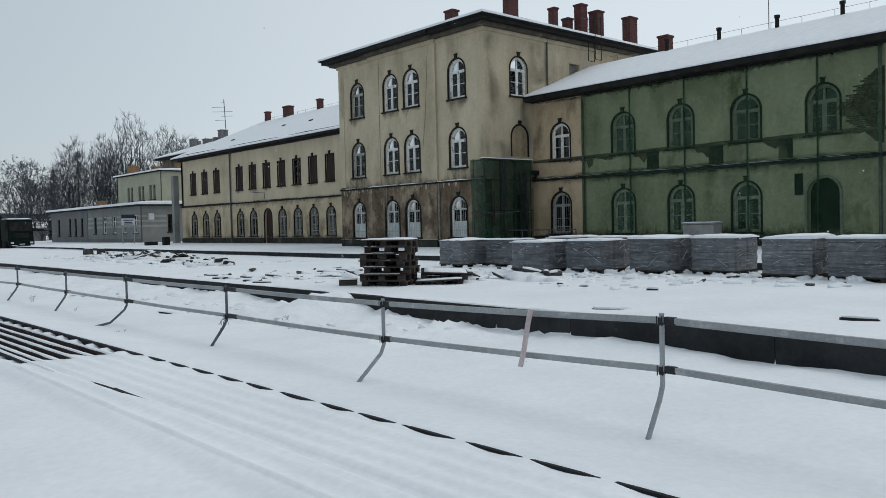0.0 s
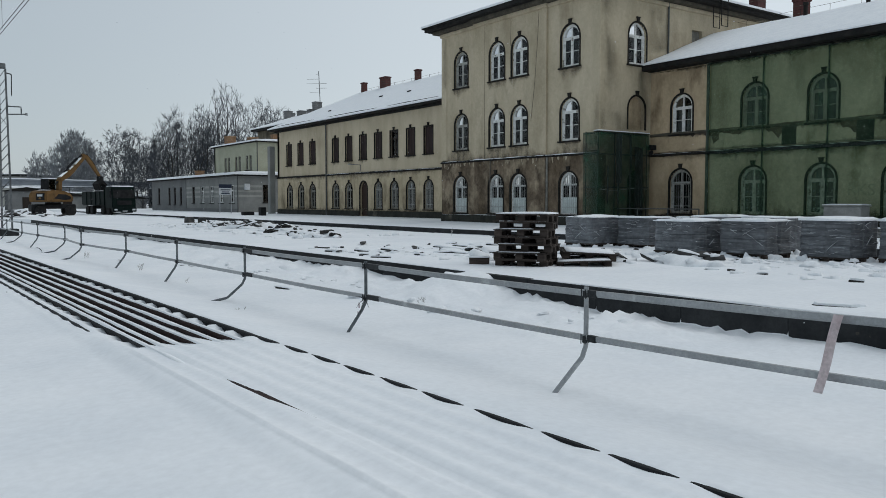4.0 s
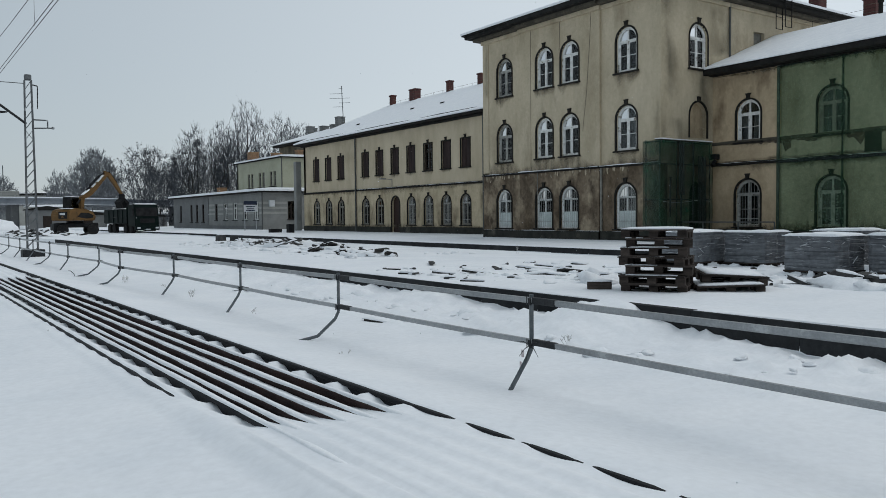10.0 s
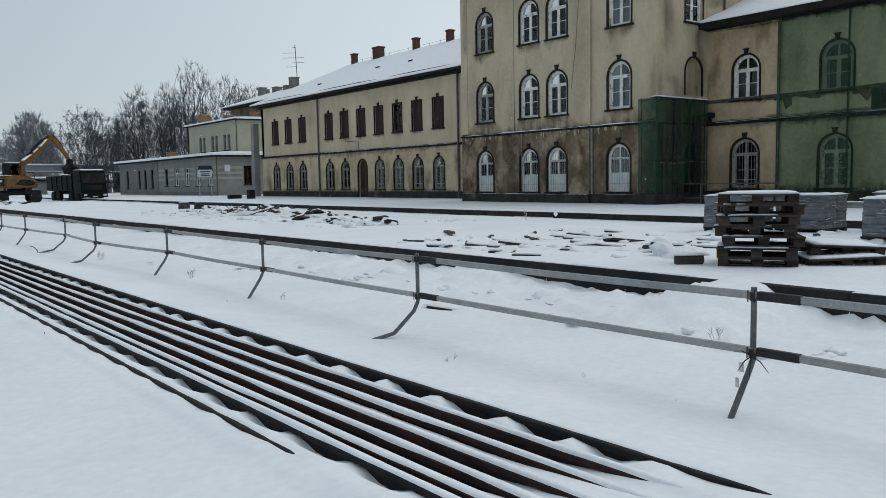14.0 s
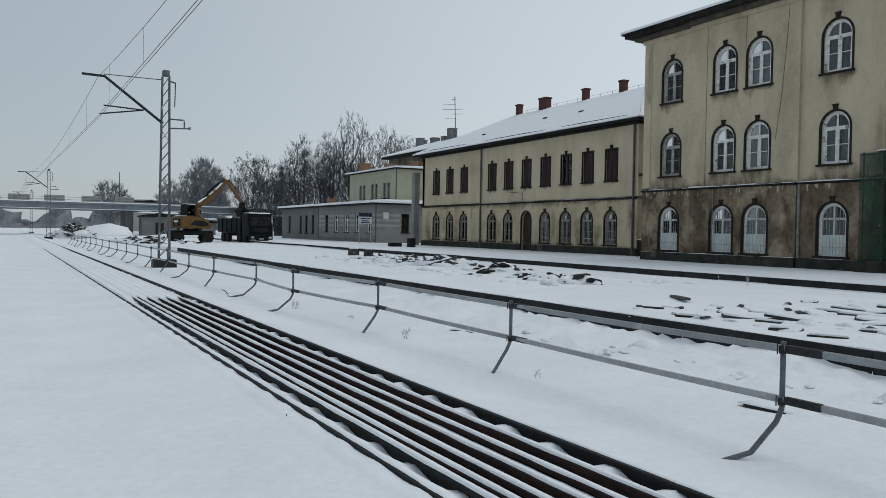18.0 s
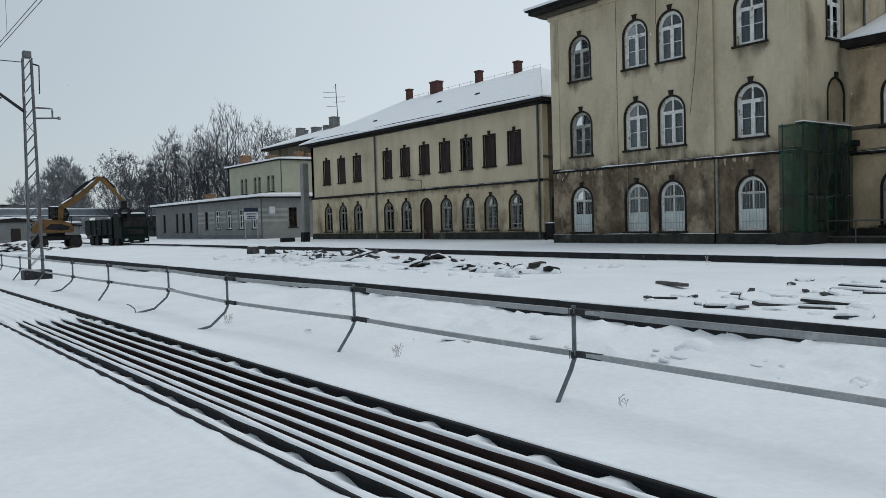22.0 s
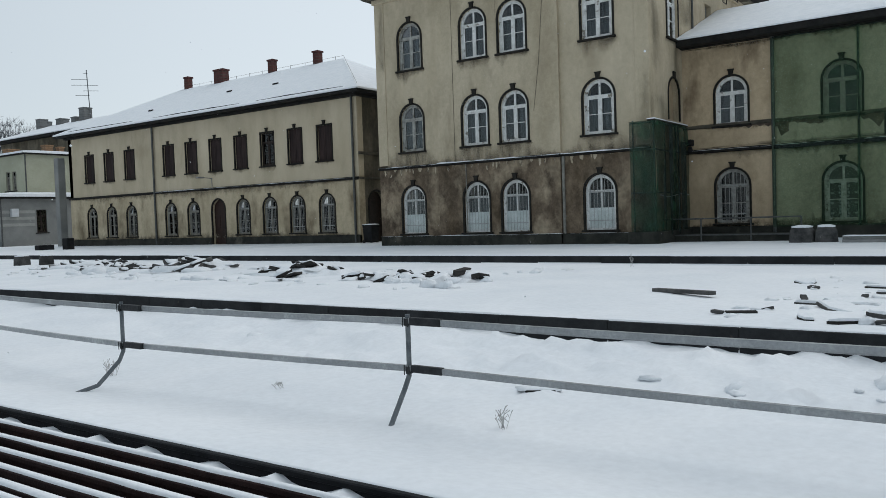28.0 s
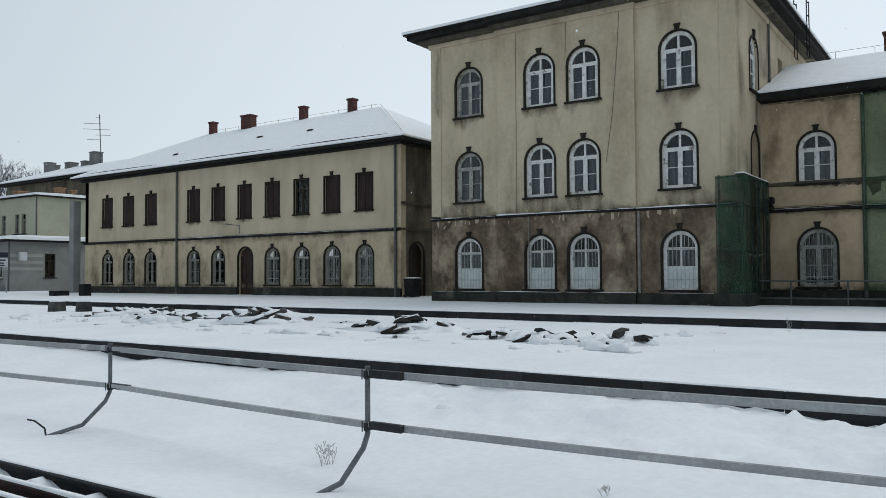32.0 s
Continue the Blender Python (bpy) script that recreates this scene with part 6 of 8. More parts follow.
board(12.13, 22.62, 0.51, 1.3, 0.13, 0.055, 58, 0, 2, DEBRIS, "grey weathered plank lying on the snow", snow=0.0)
board(10.15, 21.25, 0.49, 0.36, 0.1, 0.03, -65, 0, 0, DARK_PLANK, "dark short board lying on the snow", snow=0.0)
for i, (x, y, L, W, a, ro) in enumerate(((14.35, 21.35, 0.6, 0.3, 40, -7), (13.77, 20.0, 0.95, 0.2, -84, 1), (13.75, 19.4, 0.6, 0.4, -60, -8), (12.9, 19.2, 0.9, 0.3, -75, 2),
        (12.43, 18.7, 0.8, 0.5, -50, 4), (11.0, 20.3, 0.9, 0.5, 30, -6), (10.6, 19.7, 0.9, 0.4, -20, 5), (9.85, 20.0, 0.75, 0.16, -40, 2), (11.3, 19.2, 1.1, 0.8, -70, 5),
        (10.45, 19.0, 0.7, 0.22, -60, 1), (12.3, 19.65, 0.5, 0.4, 80, -14), (9.75, 18.2, 0.5, 0.35, 10, -14), (9.65, 17.5, 0.6, 0.15, -70, 0), (12.0, 17.7, 0.8, 0.3, -80, 2),
        (13.2, 17.2, 0.9, 0.4, -60, -4), (14.2, 17.0, 0.7, 0.25, -30, 3), (12.9, 16.0, 1.1, 0.3, -70, 2), (11.4, 16.4, 0.6, 0.4, -20, -8), 
        (12.74, 11.16, 0.32, 0.14, -45, 2), (12.84, 10.2, 0.25, 0.2, -30, -3), (12.91, 8.67, 0.3, 0.15, -60, 4), (9.72, 7.26, 0.75, 0.14, -68, 1), (10.7, 4.15, 0.6, 0.14, -60, 2),
        (14.33, 21.3, 0.35, 0.25, 20, -9), (11.4, 20.65, 0.7, 0.25, -65, 3), (11.7, 20.3, 0.8, 0.5, -60, 2), (9.95, 20.5, 0.3, 0.2, 10, -8), (9.8, 18.28, 0.5, 0.35, -10, 6), (13.0, 19.9, 0.7, 0.25, -70, 2), (14.6, 18.6, 0.5, 0.4, 15, -9), (13.0, 18.3, 0.9, 0.7, -15, 7),
        (11.9, 18.2, 0.8, 0.35, -35, -5), (14.9, 20.0, 0.6, 0.3, -50, 5), (10.9, 17.7, 0.7, 0.4, 20, 4), (15.2, 17.9, 0.6, 0.4, -10, -6), (14.4, 15.6, 0.7, 0.4, -40, 5),
        (15.3, 14.4, 0.6, 0.3, 30, -5), (14.5, 12.6, 0.6, 0.4, -20, 6), (15.3, 12.2, 0.4, 0.3, 0, 5), (14.0, 16.2, 0.5, 0.3, 30, -4))):
    shard(x, y, L * 0.8, W * 0.95, a, ro, 200 + i, "dark board half sunk in snow" if W < 0.2 else "broken slab under a cap of snow")


def rubble(name, x, y, n, sx, sy, seed, label, flat=0.5, dark=DEBRIS, size=(0.18, 0.5), base=0.44):
    rnd = random.Random(seed)
    root = thing(name, label, "rubble", "rubble heaps", m=pose(x, y, base))
    for i in range(n):
        a = rnd.uniform(0, 6.28)
        r = math.sqrt(rnd.random())
        px, py = math.cos(a) * r * sx, math.sin(a) * r * sy
        L, W, T = rnd.uniform(*size), rnd.uniform(size[0] * 0.6, size[1] * 0.5), rnd.uniform(0.04, 0.10)
        bm = bmesh.new()
        vs = box(bm, -L / 2, L / 2, -W / 2, W / 2, -T / 2, T / 2)
        for v in vs:
            v.co += Vector((rnd.uniform(-1, 1) * 0.12 * L, rnd.uniform(-1, 1) * 0.2 * W, rnd.uniform(-1, 1) * 0.15 * T))
        h = 0.04 + (1 - r) * flat * 0.34 + rnd.uniform(0, 0.05)
        slab = part("slab", bm, dark, root, m=pose(px, py, h, rnd.uniform(-22, 22), rnd.uniform(-26, 26), rnd.uniform(-75, 15)))
        if rnd.random() < 0.9:
            snow_on(slab, -L / 2 * rnd.uniform(0.4, 1.0), L / 2 * rnd.uniform(0.1, 0.95), -W / 2 * 0.8, W / 2 * 1.0, T / 2 - 0.004, 0.055, i + seed)
    bm = bmesh.new()
    lump(bm, (0, 0, -0.08), sx * 1.1, sy * 1.1, 0.15 + flat * 0.17, seed, 18, 0.7)
    for k in range(int(4 + n * 0.5)):
        a, r = rnd.uniform(0, 6.28), rnd.uniform(0.2, 1.15)
        w = rnd.uniform(0.16, 0.42)
        lump(bm, (math.cos(a) * r * sx, math.sin(a) * r * sy, -0.03 + max(0.0, 1 - r) * flat * 0.26), w, w * rnd.uniform(0.6, 1.2), w * rnd.uniform(0.3, 0.55), seed + k, 9, 0.7)
    for f in bm.faces:
        f.smooth = True
    tagged(part("snow_bed", bm, SNOW_CAP, root), kind="stuff")
    return root


rubble("rubble_heap", 14.2, 40.2, 22, 1.3, 2.0, 11, "heap of broken concrete slabs under snow", 0.4, size=(0.12, 0.42))
rubble("rubble_heap", 14.9, 37.9, 18, 1.2, 1.0, 12, "heap of tilted grey slabs under snow", 1.0, size=(0.3, 0.8))
rubble("rubble_heap", 14.2, 32.7, 17, 0.8, 1.3, 13, "heap of torn dark boards and slabs", 0.6, DARK_PLANK, (0.15, 0.8))
rubble("rubble_heap", 13.4, 29.2, 15, 0.6, 1.3, 14, "flat spill of dark boards and slabs", 0.12, DARK_PLANK, (0.1, 0.5))
rubble("rubble_heap", 13.4, 27.5, 5, 0.4, 0.5, 15, "few dark slabs tipped on the snow", 0.4, DARK_PLANK, (0.2, 0.5))
rubble("rubble_heap", 15.6, 44.5, 12, 1.3, 0.8, 16, "few broken slabs under snow", 0.4)
rubble("rubble_heap", 11.4, 16.0, 4, 0.6, 0.6, 18, "few broken slabs under snow", 0.2)
rubble("rubble_heap", 13.7, 12.3, 9, 0.7, 0.9, 21, "few broken slabs and snow lumps beside the wrapped stacks", 0.5, size=(0.2, 0.6))
rubble("rubble_heap", 12.9, 13.9, 8, 0.5, 0.7, 22, "few broken slabs and snow lumps beside the wrapped stacks", 0.4, size=(0.2, 0.5))


def snow_clods(name, x0, x1, y0, y1, z, count, seed, size=(0.05, 0.16), dark=0.25):
    """Trodden snow: many small lumps with chips of dark slab between them."""
    rnd = random.Random(seed)
    bm, chips = bmesh.new(), bmesh.new()
    for i in range(count):
        x, y, w = rnd.uniform(x0, x1), rnd.uniform(y0, y1), rnd.uniform(*size)
        lump(bm, (x, y, z - 0.02), w, w * rnd.uniform(0.6, 1.5), w * rnd.uniform(0.3, 0.7), seed + i, 7, 0.8)
        if rnd.random() < dark:
            L = rnd.uniform(0.06, 0.2)
            box(chips, -L / 2, L / 2, -0.04, 0.04, -0.015, 0.02, m=pose(x + rnd.uniform(-0.2, 0.2), y + rnd.uniform(-0.2, 0.2), z + 0.02, rnd.uniform(-20, 20), rnd.uniform(-15, 15), rnd.uniform(0, 180)))
    for f in bm.faces:
        f.smooth = True
    root = tagged(part(name, bm, SNOW_CAP), "trodden snow in small lumps with chips of slab", "snow lumps", "snow lumps", "stuff")
    if dark:
        tagged(part("slab_chip", chips, DEBRIS, root), kind="stuff")
    else:
        chips.free()


snow_clods("trodden_snow", 12.4, 16.2, 8.8, 16.5, 0.47, 90, 61, dark=0.14)
snow_clods("trodden_snow", 14.8, 16.6, 6.0, 14.5, 0.47, 60, 62, (0.05, 0.2), 0.15)
snow_clods("trodden_snow", 9.6, 15.5, 16.2, 21.5, 0.47, 80, 63, (0.04, 0.13), 0.12)
snow_clods("trodden_snow", 11.6, 16.5, 26.5, 46.0, 0.47, 150, 64, (0.05, 0.18), 0.1)
snow_clods("trodden_snow", 6.9, 8.9, 9.5, 21.5, 0.15, 70, 65, (0.03, 0.10), 0.0)


def kerb_stone(x, y, turn, s=0.55):
    bm = bmesh.new()
    prism(bm, [(u * s, z * s) for u, z in ((-0.45, 0), (0.45, 0), (0.4, 0.62), (0.3, 0.75), (-0.3, 0.75), (-0.4, 0.62))], -0.3 * s, 0.3 * s, uvz)
    bmesh.ops.recalc_face_normals(bm, faces=bm.faces[:])
    root = part("concrete_block", bm, DEBRIS, None, m=pose(x, y, 0.40, 0, 0, turn))
    tagged(root, "rough concrete block with a snow cap", "concrete block", "loose concrete blocks")
    snow_on(root, -0.33 * s, 0.33 * s, -0.3 * s, 0.3 * s, 0.745 * s, 0.07, x)


kerb_stone(15.36, 48.6, 15)
kerb_stone(15.8, 47.7, -20)
kerb_stone(28.9, 24.2, 80, 0.8)
kerb_stone(29.1, 23.5, 100, 0.8)

for i, (px, py, sz) in enumerate(((7.9, 13.0, 0.5), (7.2, 11.8, 0.35), (8.2, 15.6, 0.45), (7.8, 17.2, 0.3), (8.3, 19.4, 0.55), (7.6, 20.6, 0.3), (8.4, 24.8, 0.4), (8.0, 27.4, 0.3), (8.5, 9.4, 0.3))):
    bm = bmesh.new()
    for j in range(4):
        lump(bm, (px + 0.5 * noise.noise(Vector((i, j, 0))) * 2, py + noise.noise(Vector((j, i, 3))) * 1.6, 0.1), sz * 0.5, sz * 0.4, sz * 0.28, i * 3 + j)
    for f in bm.faces:
        f.smooth = True
    ob = part("snow_lump", bm, SNOW_CAP)
    tagged(ob, "shovelled lumps of frozen snow by the platform edge", "snow lumps", "snow lumps", "stuff")


# ---------------------------------------------------------------- weeds and small things in the snow
def weed(x, y, z, h, seed, n=9):
    rnd = random.Random(seed)
    bm = bmesh.new()
    for i in range(n):
        a = rnd.uniform(0, 6.28)
        p = Vector((x + rnd.uniform(-0.05, 0.05), y + rnd.uniform(-0.05, 0.05), z - 0.02))
        q = p + Vector((math.cos(a) * 0.05, math.sin(a) * 0.05, h * rnd.uniform(0.6, 1.0)))
        tube(bm, p, q, 0.0025, 0.0015, 4)
        for j in range(3):
            t = rnd.uniform(0.4, 1.0)
            c = p + (q - p) * t
            tube(bm, c, c + Vector((rnd.uniform(-0.04, 0.04), rnd.uniform(-0.04, 0.04), 0.035)), 0.0015, 0.004, 4)
    tagged(part("dry_weed", bm, DRY), "pale dry weed stalks poking through snow", "weed", "dry weeds")


weed(5.62, 21.84, 0.09, 0.17, 1)
weed(5.42, 26.86, 0.09, 0.2, 2, 11)
weed(5.6, 18.2, 0.09, 0.1, 4, 3)
for x, y in ((2.27, 17.03), (2.40, 17.0)):
    bm = bmesh.new()
    tube(bm, (x, y, 0.13), (x + 0.004, y, 0.245), 0.005, 0.004, 5)
    tagged(part("dry_stalk", bm, PIPE), "short dark stalk poking out of the snow", "weed", "dry weeds")
weed(7.4, 12.5, 0.12, 0.14, 7, 6)
weed(17.5, 25.6, 0.46, 0.35, 8, 4)
weed(5.82, 24.55, 0.12, 0.06, 9, 4)
weed(4.9, 13.6, 0.1, 0.06, 10, 3)
bm = bmesh.new()
for p, q in (((4.76, 29.95, 0.03), (4.75, 29.97, 0.17)), ((4.75, 29.97, 0.17), (4.68, 30.03, 0.25)), ((4.68, 30.03, 0.25), (4.62, 30.06, 0.27))):
    tube(bm, p, q, 0.009, n=6)
tagged(part("bent_rod", bm, BLACK_CLAMP), "bent dark iron rod standing in snow", "rod")
# Shadowed slits in the snow, imitated by added dark bars under snow lips.
for x, y, L, a in ((6.66, 15.95, 0.42, -77), (6.81, 22.17, 0.28, -52)):
    bm = bmesh.new()
    box(bm, -L / 2, L / 2, -0.06, 0.06, -0.03, 0.02, bevel=0.006)
    ob = part("sunken_sleeper_end", bm, DARK_PLANK, None, m=pose(x, y, 0.105, -5, 2, a))
    tagged(ob, "dark slit under a lip of snow, its shade made as a dark bar", "board", "sunken boards")
    snow_on(ob, -L / 2 - 0.06, L / 2 + 0.06, -0.05, 0.2, 0.012, 0.03, x)


# ---------------------------------------------------------------- things along the station front
def build_bin():
    root = thing("wheelie_bin", "black wheeled rubbish bin beside the wing's corner", "bin", m=pose(33.0, 46.6, 0.48))
    bm = bmesh.new()
    prism(bm, [(-0.26, 0.05), (0.26, 0.05), (0.31, 0.92), (-0.31, 0.92)], -0.3, 0.3, uvz)
    bmesh.ops.recalc_face_normals(bm, faces=bm.faces[:])
    part("body", bm, BLACK, root)
    bm = bmesh.new()
    box(bm, -0.34, 0.34, -0.36, 0.34, 0.92, 1.0, bevel=0.03)
    part("lid", bm, BLACK, root)
    for s in (-1, 1):
        bm = bmesh.new()
        tube(bm, (s * 0.28, 0.25, 0.1), (s * 0.33, 0.25, 0.1), 0.1, n=10)
        part("wheel", bm, TYRE, root)
    snow_on(root, -0.32, 0.32, -0.34, 0.32, 0.995, 0.05, 3)


build_bin()


def build_handrail():
    root = thing("ramp_railing", "grey tube railing along a ramp by the station wall", "railing")
    x = 30.3
    for y in (29.9, 28.0, 26.2, 24.5):
        bm = bmesh.new()
        tube(bm, (x, y, 0.4), (x, y, 1.36), 0.03, n=6)
        part("post", bm, PIPE, root)
    for z in (1.36, 0.75):
        bm = bmesh.new()
        tube(bm, (x, 29.9, z), (x, 24.5, z), 0.028, n=6)
        part("rail", bm, PIPE, root)
    bm = bmesh.new()
    box(bm, x + 0.1, 32.7, 24.4, 29.4, 0.3, 0.74, bevel=0.02)
    part("ramp", bm, PLINTH, root, "dark concrete ramp")
    return root


build_handrail()


def bundle(x, y, z, L, rows, group, label, r=0.06):
    root = thing("pipe_bundle", label, "pipes", group, m=pose(x, y, z))
    for j in range(rows):
        for i in range(5 - j):
            bm = bmesh.new()
            tube(bm, (i * r * 2 + j * r, -L / 2, r + j * r * 1.75), (i * r * 2 + j * r, L / 2, r + j * r * 1.75), r * 0.97, n=8)
            part("pipe", bm, GREY_CONCRETE, root)
    snow_on(root, -r, r * 9, -L / 2, L / 2, r * (1 + 1.75 * (rows - 1)) + r * 0.9, 0.03, x)


bundle(28.6, 20.95, 0.48, 4.0, 2, "stacked pipes", "grey pipes stacked on the platform under snow")
bundle(27.5, 15.8, 0.48, 2.8, 3, "stacked pipes", "grey pipes stacked on the platform under snow")


def build_crate():
    root = thing("concrete_bench", "grey concrete box against the netted wall with snow", "planter", m=pose(31.9, 18.75, 0.5))
    bm = bmesh.new()
    box(bm, -0.35, 0.35, -0.75, 0.75, 0.0, 1.0, bevel=0.03)
    part("body", bm, GREY_CONCRETE, root)
    bm = bmesh.new()
    box(bm, -0.4, 0.4, -0.8, 0.8, 1.0, 1.07, bevel=0.02)
    part("top_slab", bm, GREY_CONCRETE, root)
    snow_on(root, -0.38, 0.38, -0.78, 0.78, 1.065, 0.04, 4)


build_crate()


def build_station_sign():
    root = thing("platform_sign", "white and blue platform sign on two thin posts", "sign", m=pose(30.0, 82.6, 0.5, 0, 0, 0))
    for u in (-0.6, 0.6):
        bm = bmesh.new()
        tube(bm, (u, 0, 0), (u, 0, 3.0), 0.04, n=6)
        part("post", bm, GALV, root)
    bm = bmesh.new()
    box(bm, -0.68, 0.68, -0.06, 0.02, 1.9, 2.6, bevel=0.01)
    panel = part("panel", bm, SIGN_WHITE, root)
    bm = bmesh.new()
    box(bm, -0.68, 0.68, -0.06, 0.02, 2.62, 3.0, bevel=0.01)
    part("panel", bm, SIGN_BLUE, root, "dark blue upper panel")
    for z, w in ((2.42, 0.5), (2.2, 0.4), (2.03, 0.45)):
        bm = bmesh.new()
        box(bm, -w, w, -0.068, -0.058, z - 0.05, z + 0.05)
        part("text_bar", bm, SIGN_BLUE, panel)


build_station_sign()
for x, y, w in ((27.05, 69.1, 0.5), (27.7, 67.4, 0.25)):
    bm = bmesh.new()
    box(bm, -w, w, -0.3, 0.3, 0, 0.35 if w > 0.3 else 0.75, bevel=0.04)
    ob = part("service_box", bm, BLACK, None, m=pose(x, y, 0.47))
    tagged(ob, "small dark service box on the platform", "box", "service boxes")


# ---------------------------------------------------------------- low grey building and the block behind it
def build_low_house():
    root = thing("low_grey_building", "long low grey platform building with banded plaster and flat snowy roof", "building")
    x, y0, ym, y1, z0, z1 = 33.2, 87.4, 105.5, 121.0, 0.3, 4.55
    cols = [(89.2, 1.3), (92.6, 1.3), (95.9, 1.3), (99.2, 1.3), (102.6, 0.9)]
    bm = bmesh.new()
    wall(bm, y0, ym, z0, z1, [(c, w, [(1.55, 3.55, False)]) for c, w in cols], 0.4, west_put(x))
    part("front_wall", bm, GREY_PLASTER, root)
    bm = bmesh.new()
    cols2 = [(107.6, 0.9), (110.2, 0.9), (112.6, 0.9), (117.5, 0.9)]
    wall(bm, ym, y1, z0, z1, [(c, w, [(1.3, 3.6, False)]) for c, w in cols2], 0.4, west_put(x - 0.06))
    part("front_wall", bm, GREY_DARK, root)
    bm = bmesh.new()
    wall(bm, x + 0.4, 46.0, z0, z1, [(36.6, 0.9, [(1.6, 3.6, False)])], 0.4, south_put(y0))
    part("end_wall", bm, GREY_PLASTER, root)
    for z in (2.2, 2.75, 3.3):
        for a, b in ((103.2, 105.4), (100.0, 101.9), (96.7, 98.4), (93.4, 95.1), (90.0, 91.8), (87.45, 88.4)):
            bm = bmesh.new()
            box(bm, x - 0.02, x, a, b, z, z + 0.25)
            part("pale_band", bm, GREY_LIGHT, root)
        bm = bmesh.new()
        box(bm, x + 0.05, 36.0, y0 - 0.02, y0, z, z + 0.25)
        part("pale_band", bm, GREY_LIGHT, root)
    kit = window_kit("low_house", 1.3, 2.0, False, "white", room=False)
    for c, w in cols[:4]:
        add_window(kit, root, facing_west(x, c, 1.55), "plain white framed window", ("keystone", "surround"))
    kit2 = window_kit("low_house_narrow", 0.9, 2.3, False, "brown", room=False)
    for c, w in cols2:
        add_window(kit2, root, facing_west(x - 0.06, c, 1.3), "narrow dark window", ("keystone", "surround"))
    add_window(window_kit("low_house_end", 0.9, 2.0, False, "brown", room=False), root, pose(36.6, y0, 1.6), "narrow dark window", ("keystone", "surround"))
    add_window(window_kit("low_house_end", 0.9, 2.0, False, "brown", room=False), root, facing_west(x, 102.6, 1.55), "narrow dark window", ("keystone", "surround"))
    bm = bmesh.new()
    box(bm, x - 0.08, x + 0.05, y0 - 0.05, y1, 0.2, 0.9, bevel=0.01)
    part("plinth", bm, GREY_DARK, root)
    bm = bmesh.new()
    box(bm, x - 0.6, 46, y0 - 0.5, y1 + 0.6, z1, z1 + 0.16, bevel=0.02)
    part("roof", bm, EAVE, root)
    bm = bmesh.new()
    snow_sheet(bm, (x - 0.62, y0 - 0.52, z1 + 0.16), (0, y1 - y0 + 1.1, 0), (13, 0, 0), 40, 8, 0.42, 0.05, 1.0)
    part("roof_snow", bm, SNOW_CAP, root)
    bm = bmesh.new()
    box(bm, 33.9, 34.5, y0 - 0.35, y0 - 0.02, 3.0, 3.7, bevel=0.03)
    part("air_conditioner", bm, SIGN_WHITE, root, "white air conditioner on the wall")
    bm = bmesh.new()
    tube(bm, (x - 0.05, y0 - 0.05, 0.3), (x - 0.05, y0 - 0.05, z1), 0.06, n=6)
    part("downpipe", bm, PIPE, root)
    bm = bmesh.new()
    wall(bm, y0, y1, z0, z1, [], 0.4, lambda u, d, z: Vector((46.0 - d, u, z)))
    wall(bm, x, 46.0, z0, z1, [], 0.4, lambda u, d, z: Vector((u, y1 - d, z)))
    part("rear_walls", bm, GREY_DARK, root)
    return root


build_low_house()


def build_green_block():
    root = thing("pale_green_block", "two-storey pale green rendered block with flat snowy roof", "building")
    x, y0, y1, z0, z1 = 36.0, 88.5, 102.7, 4.6, 8.5
    cols = [(c, 0.75, [(5.4, 7.1, False)]) for c in (90.6, 91.7, 94.0, 95.1, 97.6, 98.7)]
    bm = bmesh.new()
    wall(bm, y0, y1, z0, z1, cols, 0.4, west_put(x))
    part("front_wall", bm, PALE_GREEN, root)
    kit = window_kit("green_block", 0.75, 1.7, False, "grey", room=False)
    for c, w, _ in cols:
        add_window(kit, root, facing_west(x, c, 5.4), "narrow grey window", ("keystone", "surround"))
    bm = bmesh.new()
    wall(bm, x + 0.4, 46.0, z0, z1, [], 0.4, south_put(y0))
    part("side_wall", bm, PALE_GREEN, root)
    bm = bmesh.new()
    wall(bm, y0, y1, z0, z1, [], 0.4, lambda u, d, z: Vector((46.0 - d, u, z)))
    wall(bm, x, 46.0, z0, z1, [], 0.4, lambda u, d, z: Vector((u, y1 - d, z)))
    part("rear_walls", bm, PALE_GREEN, root)
    bm = bmesh.new()
    box(bm, x - 0.3, 46.2, y0 - 0.3, y1 + 0.3, z1, z1 + 0.12, bevel=0.02)
    part("roof", bm, EAVE, root)
    bm = bmesh.new()
    snow_sheet(bm, (x - 0.32, y0 - 0.32, z1 + 0.12), (0, y1 - y0 + 0.6, 0), (10, 0, 0), 20, 6, 0.3, 0.03, 1.0)
    part("roof_snow", bm, SNOW_CAP, root)
    bm = bmesh.new()
    tube(bm, (x - 0.05, y0 - 0.05, 4.7), (x - 0.05, y0 - 0.05, z1), 0.06, n=6)
    part("downpipe", bm, PIPE, root)
    return root


build_green_block()
for x, y, z0, z1, w in ((37.5, 101.0, 8.6, 10.0, 1.1), (38.5, 96.0, 8.6, 9.6, 1.0), (36.5, 110.0, 4.7, 5.9, 1.0), (38.6, 89.6, 8.6, 9.5, 0.7), (39.8, 89.6, 8.6, 9.4, 0.5)):
    c = chimney(x, y, z0, z1, w, w, ORANGE_BRICK)
    tagged(c, "short orange brick chimney on a flat roof", "chimney", "brick chimneys")

bm = bmesh.new()
box(bm, 32.55, 33.12, 77.0, 77.57, 0.3, 7.2, bevel=0.03)
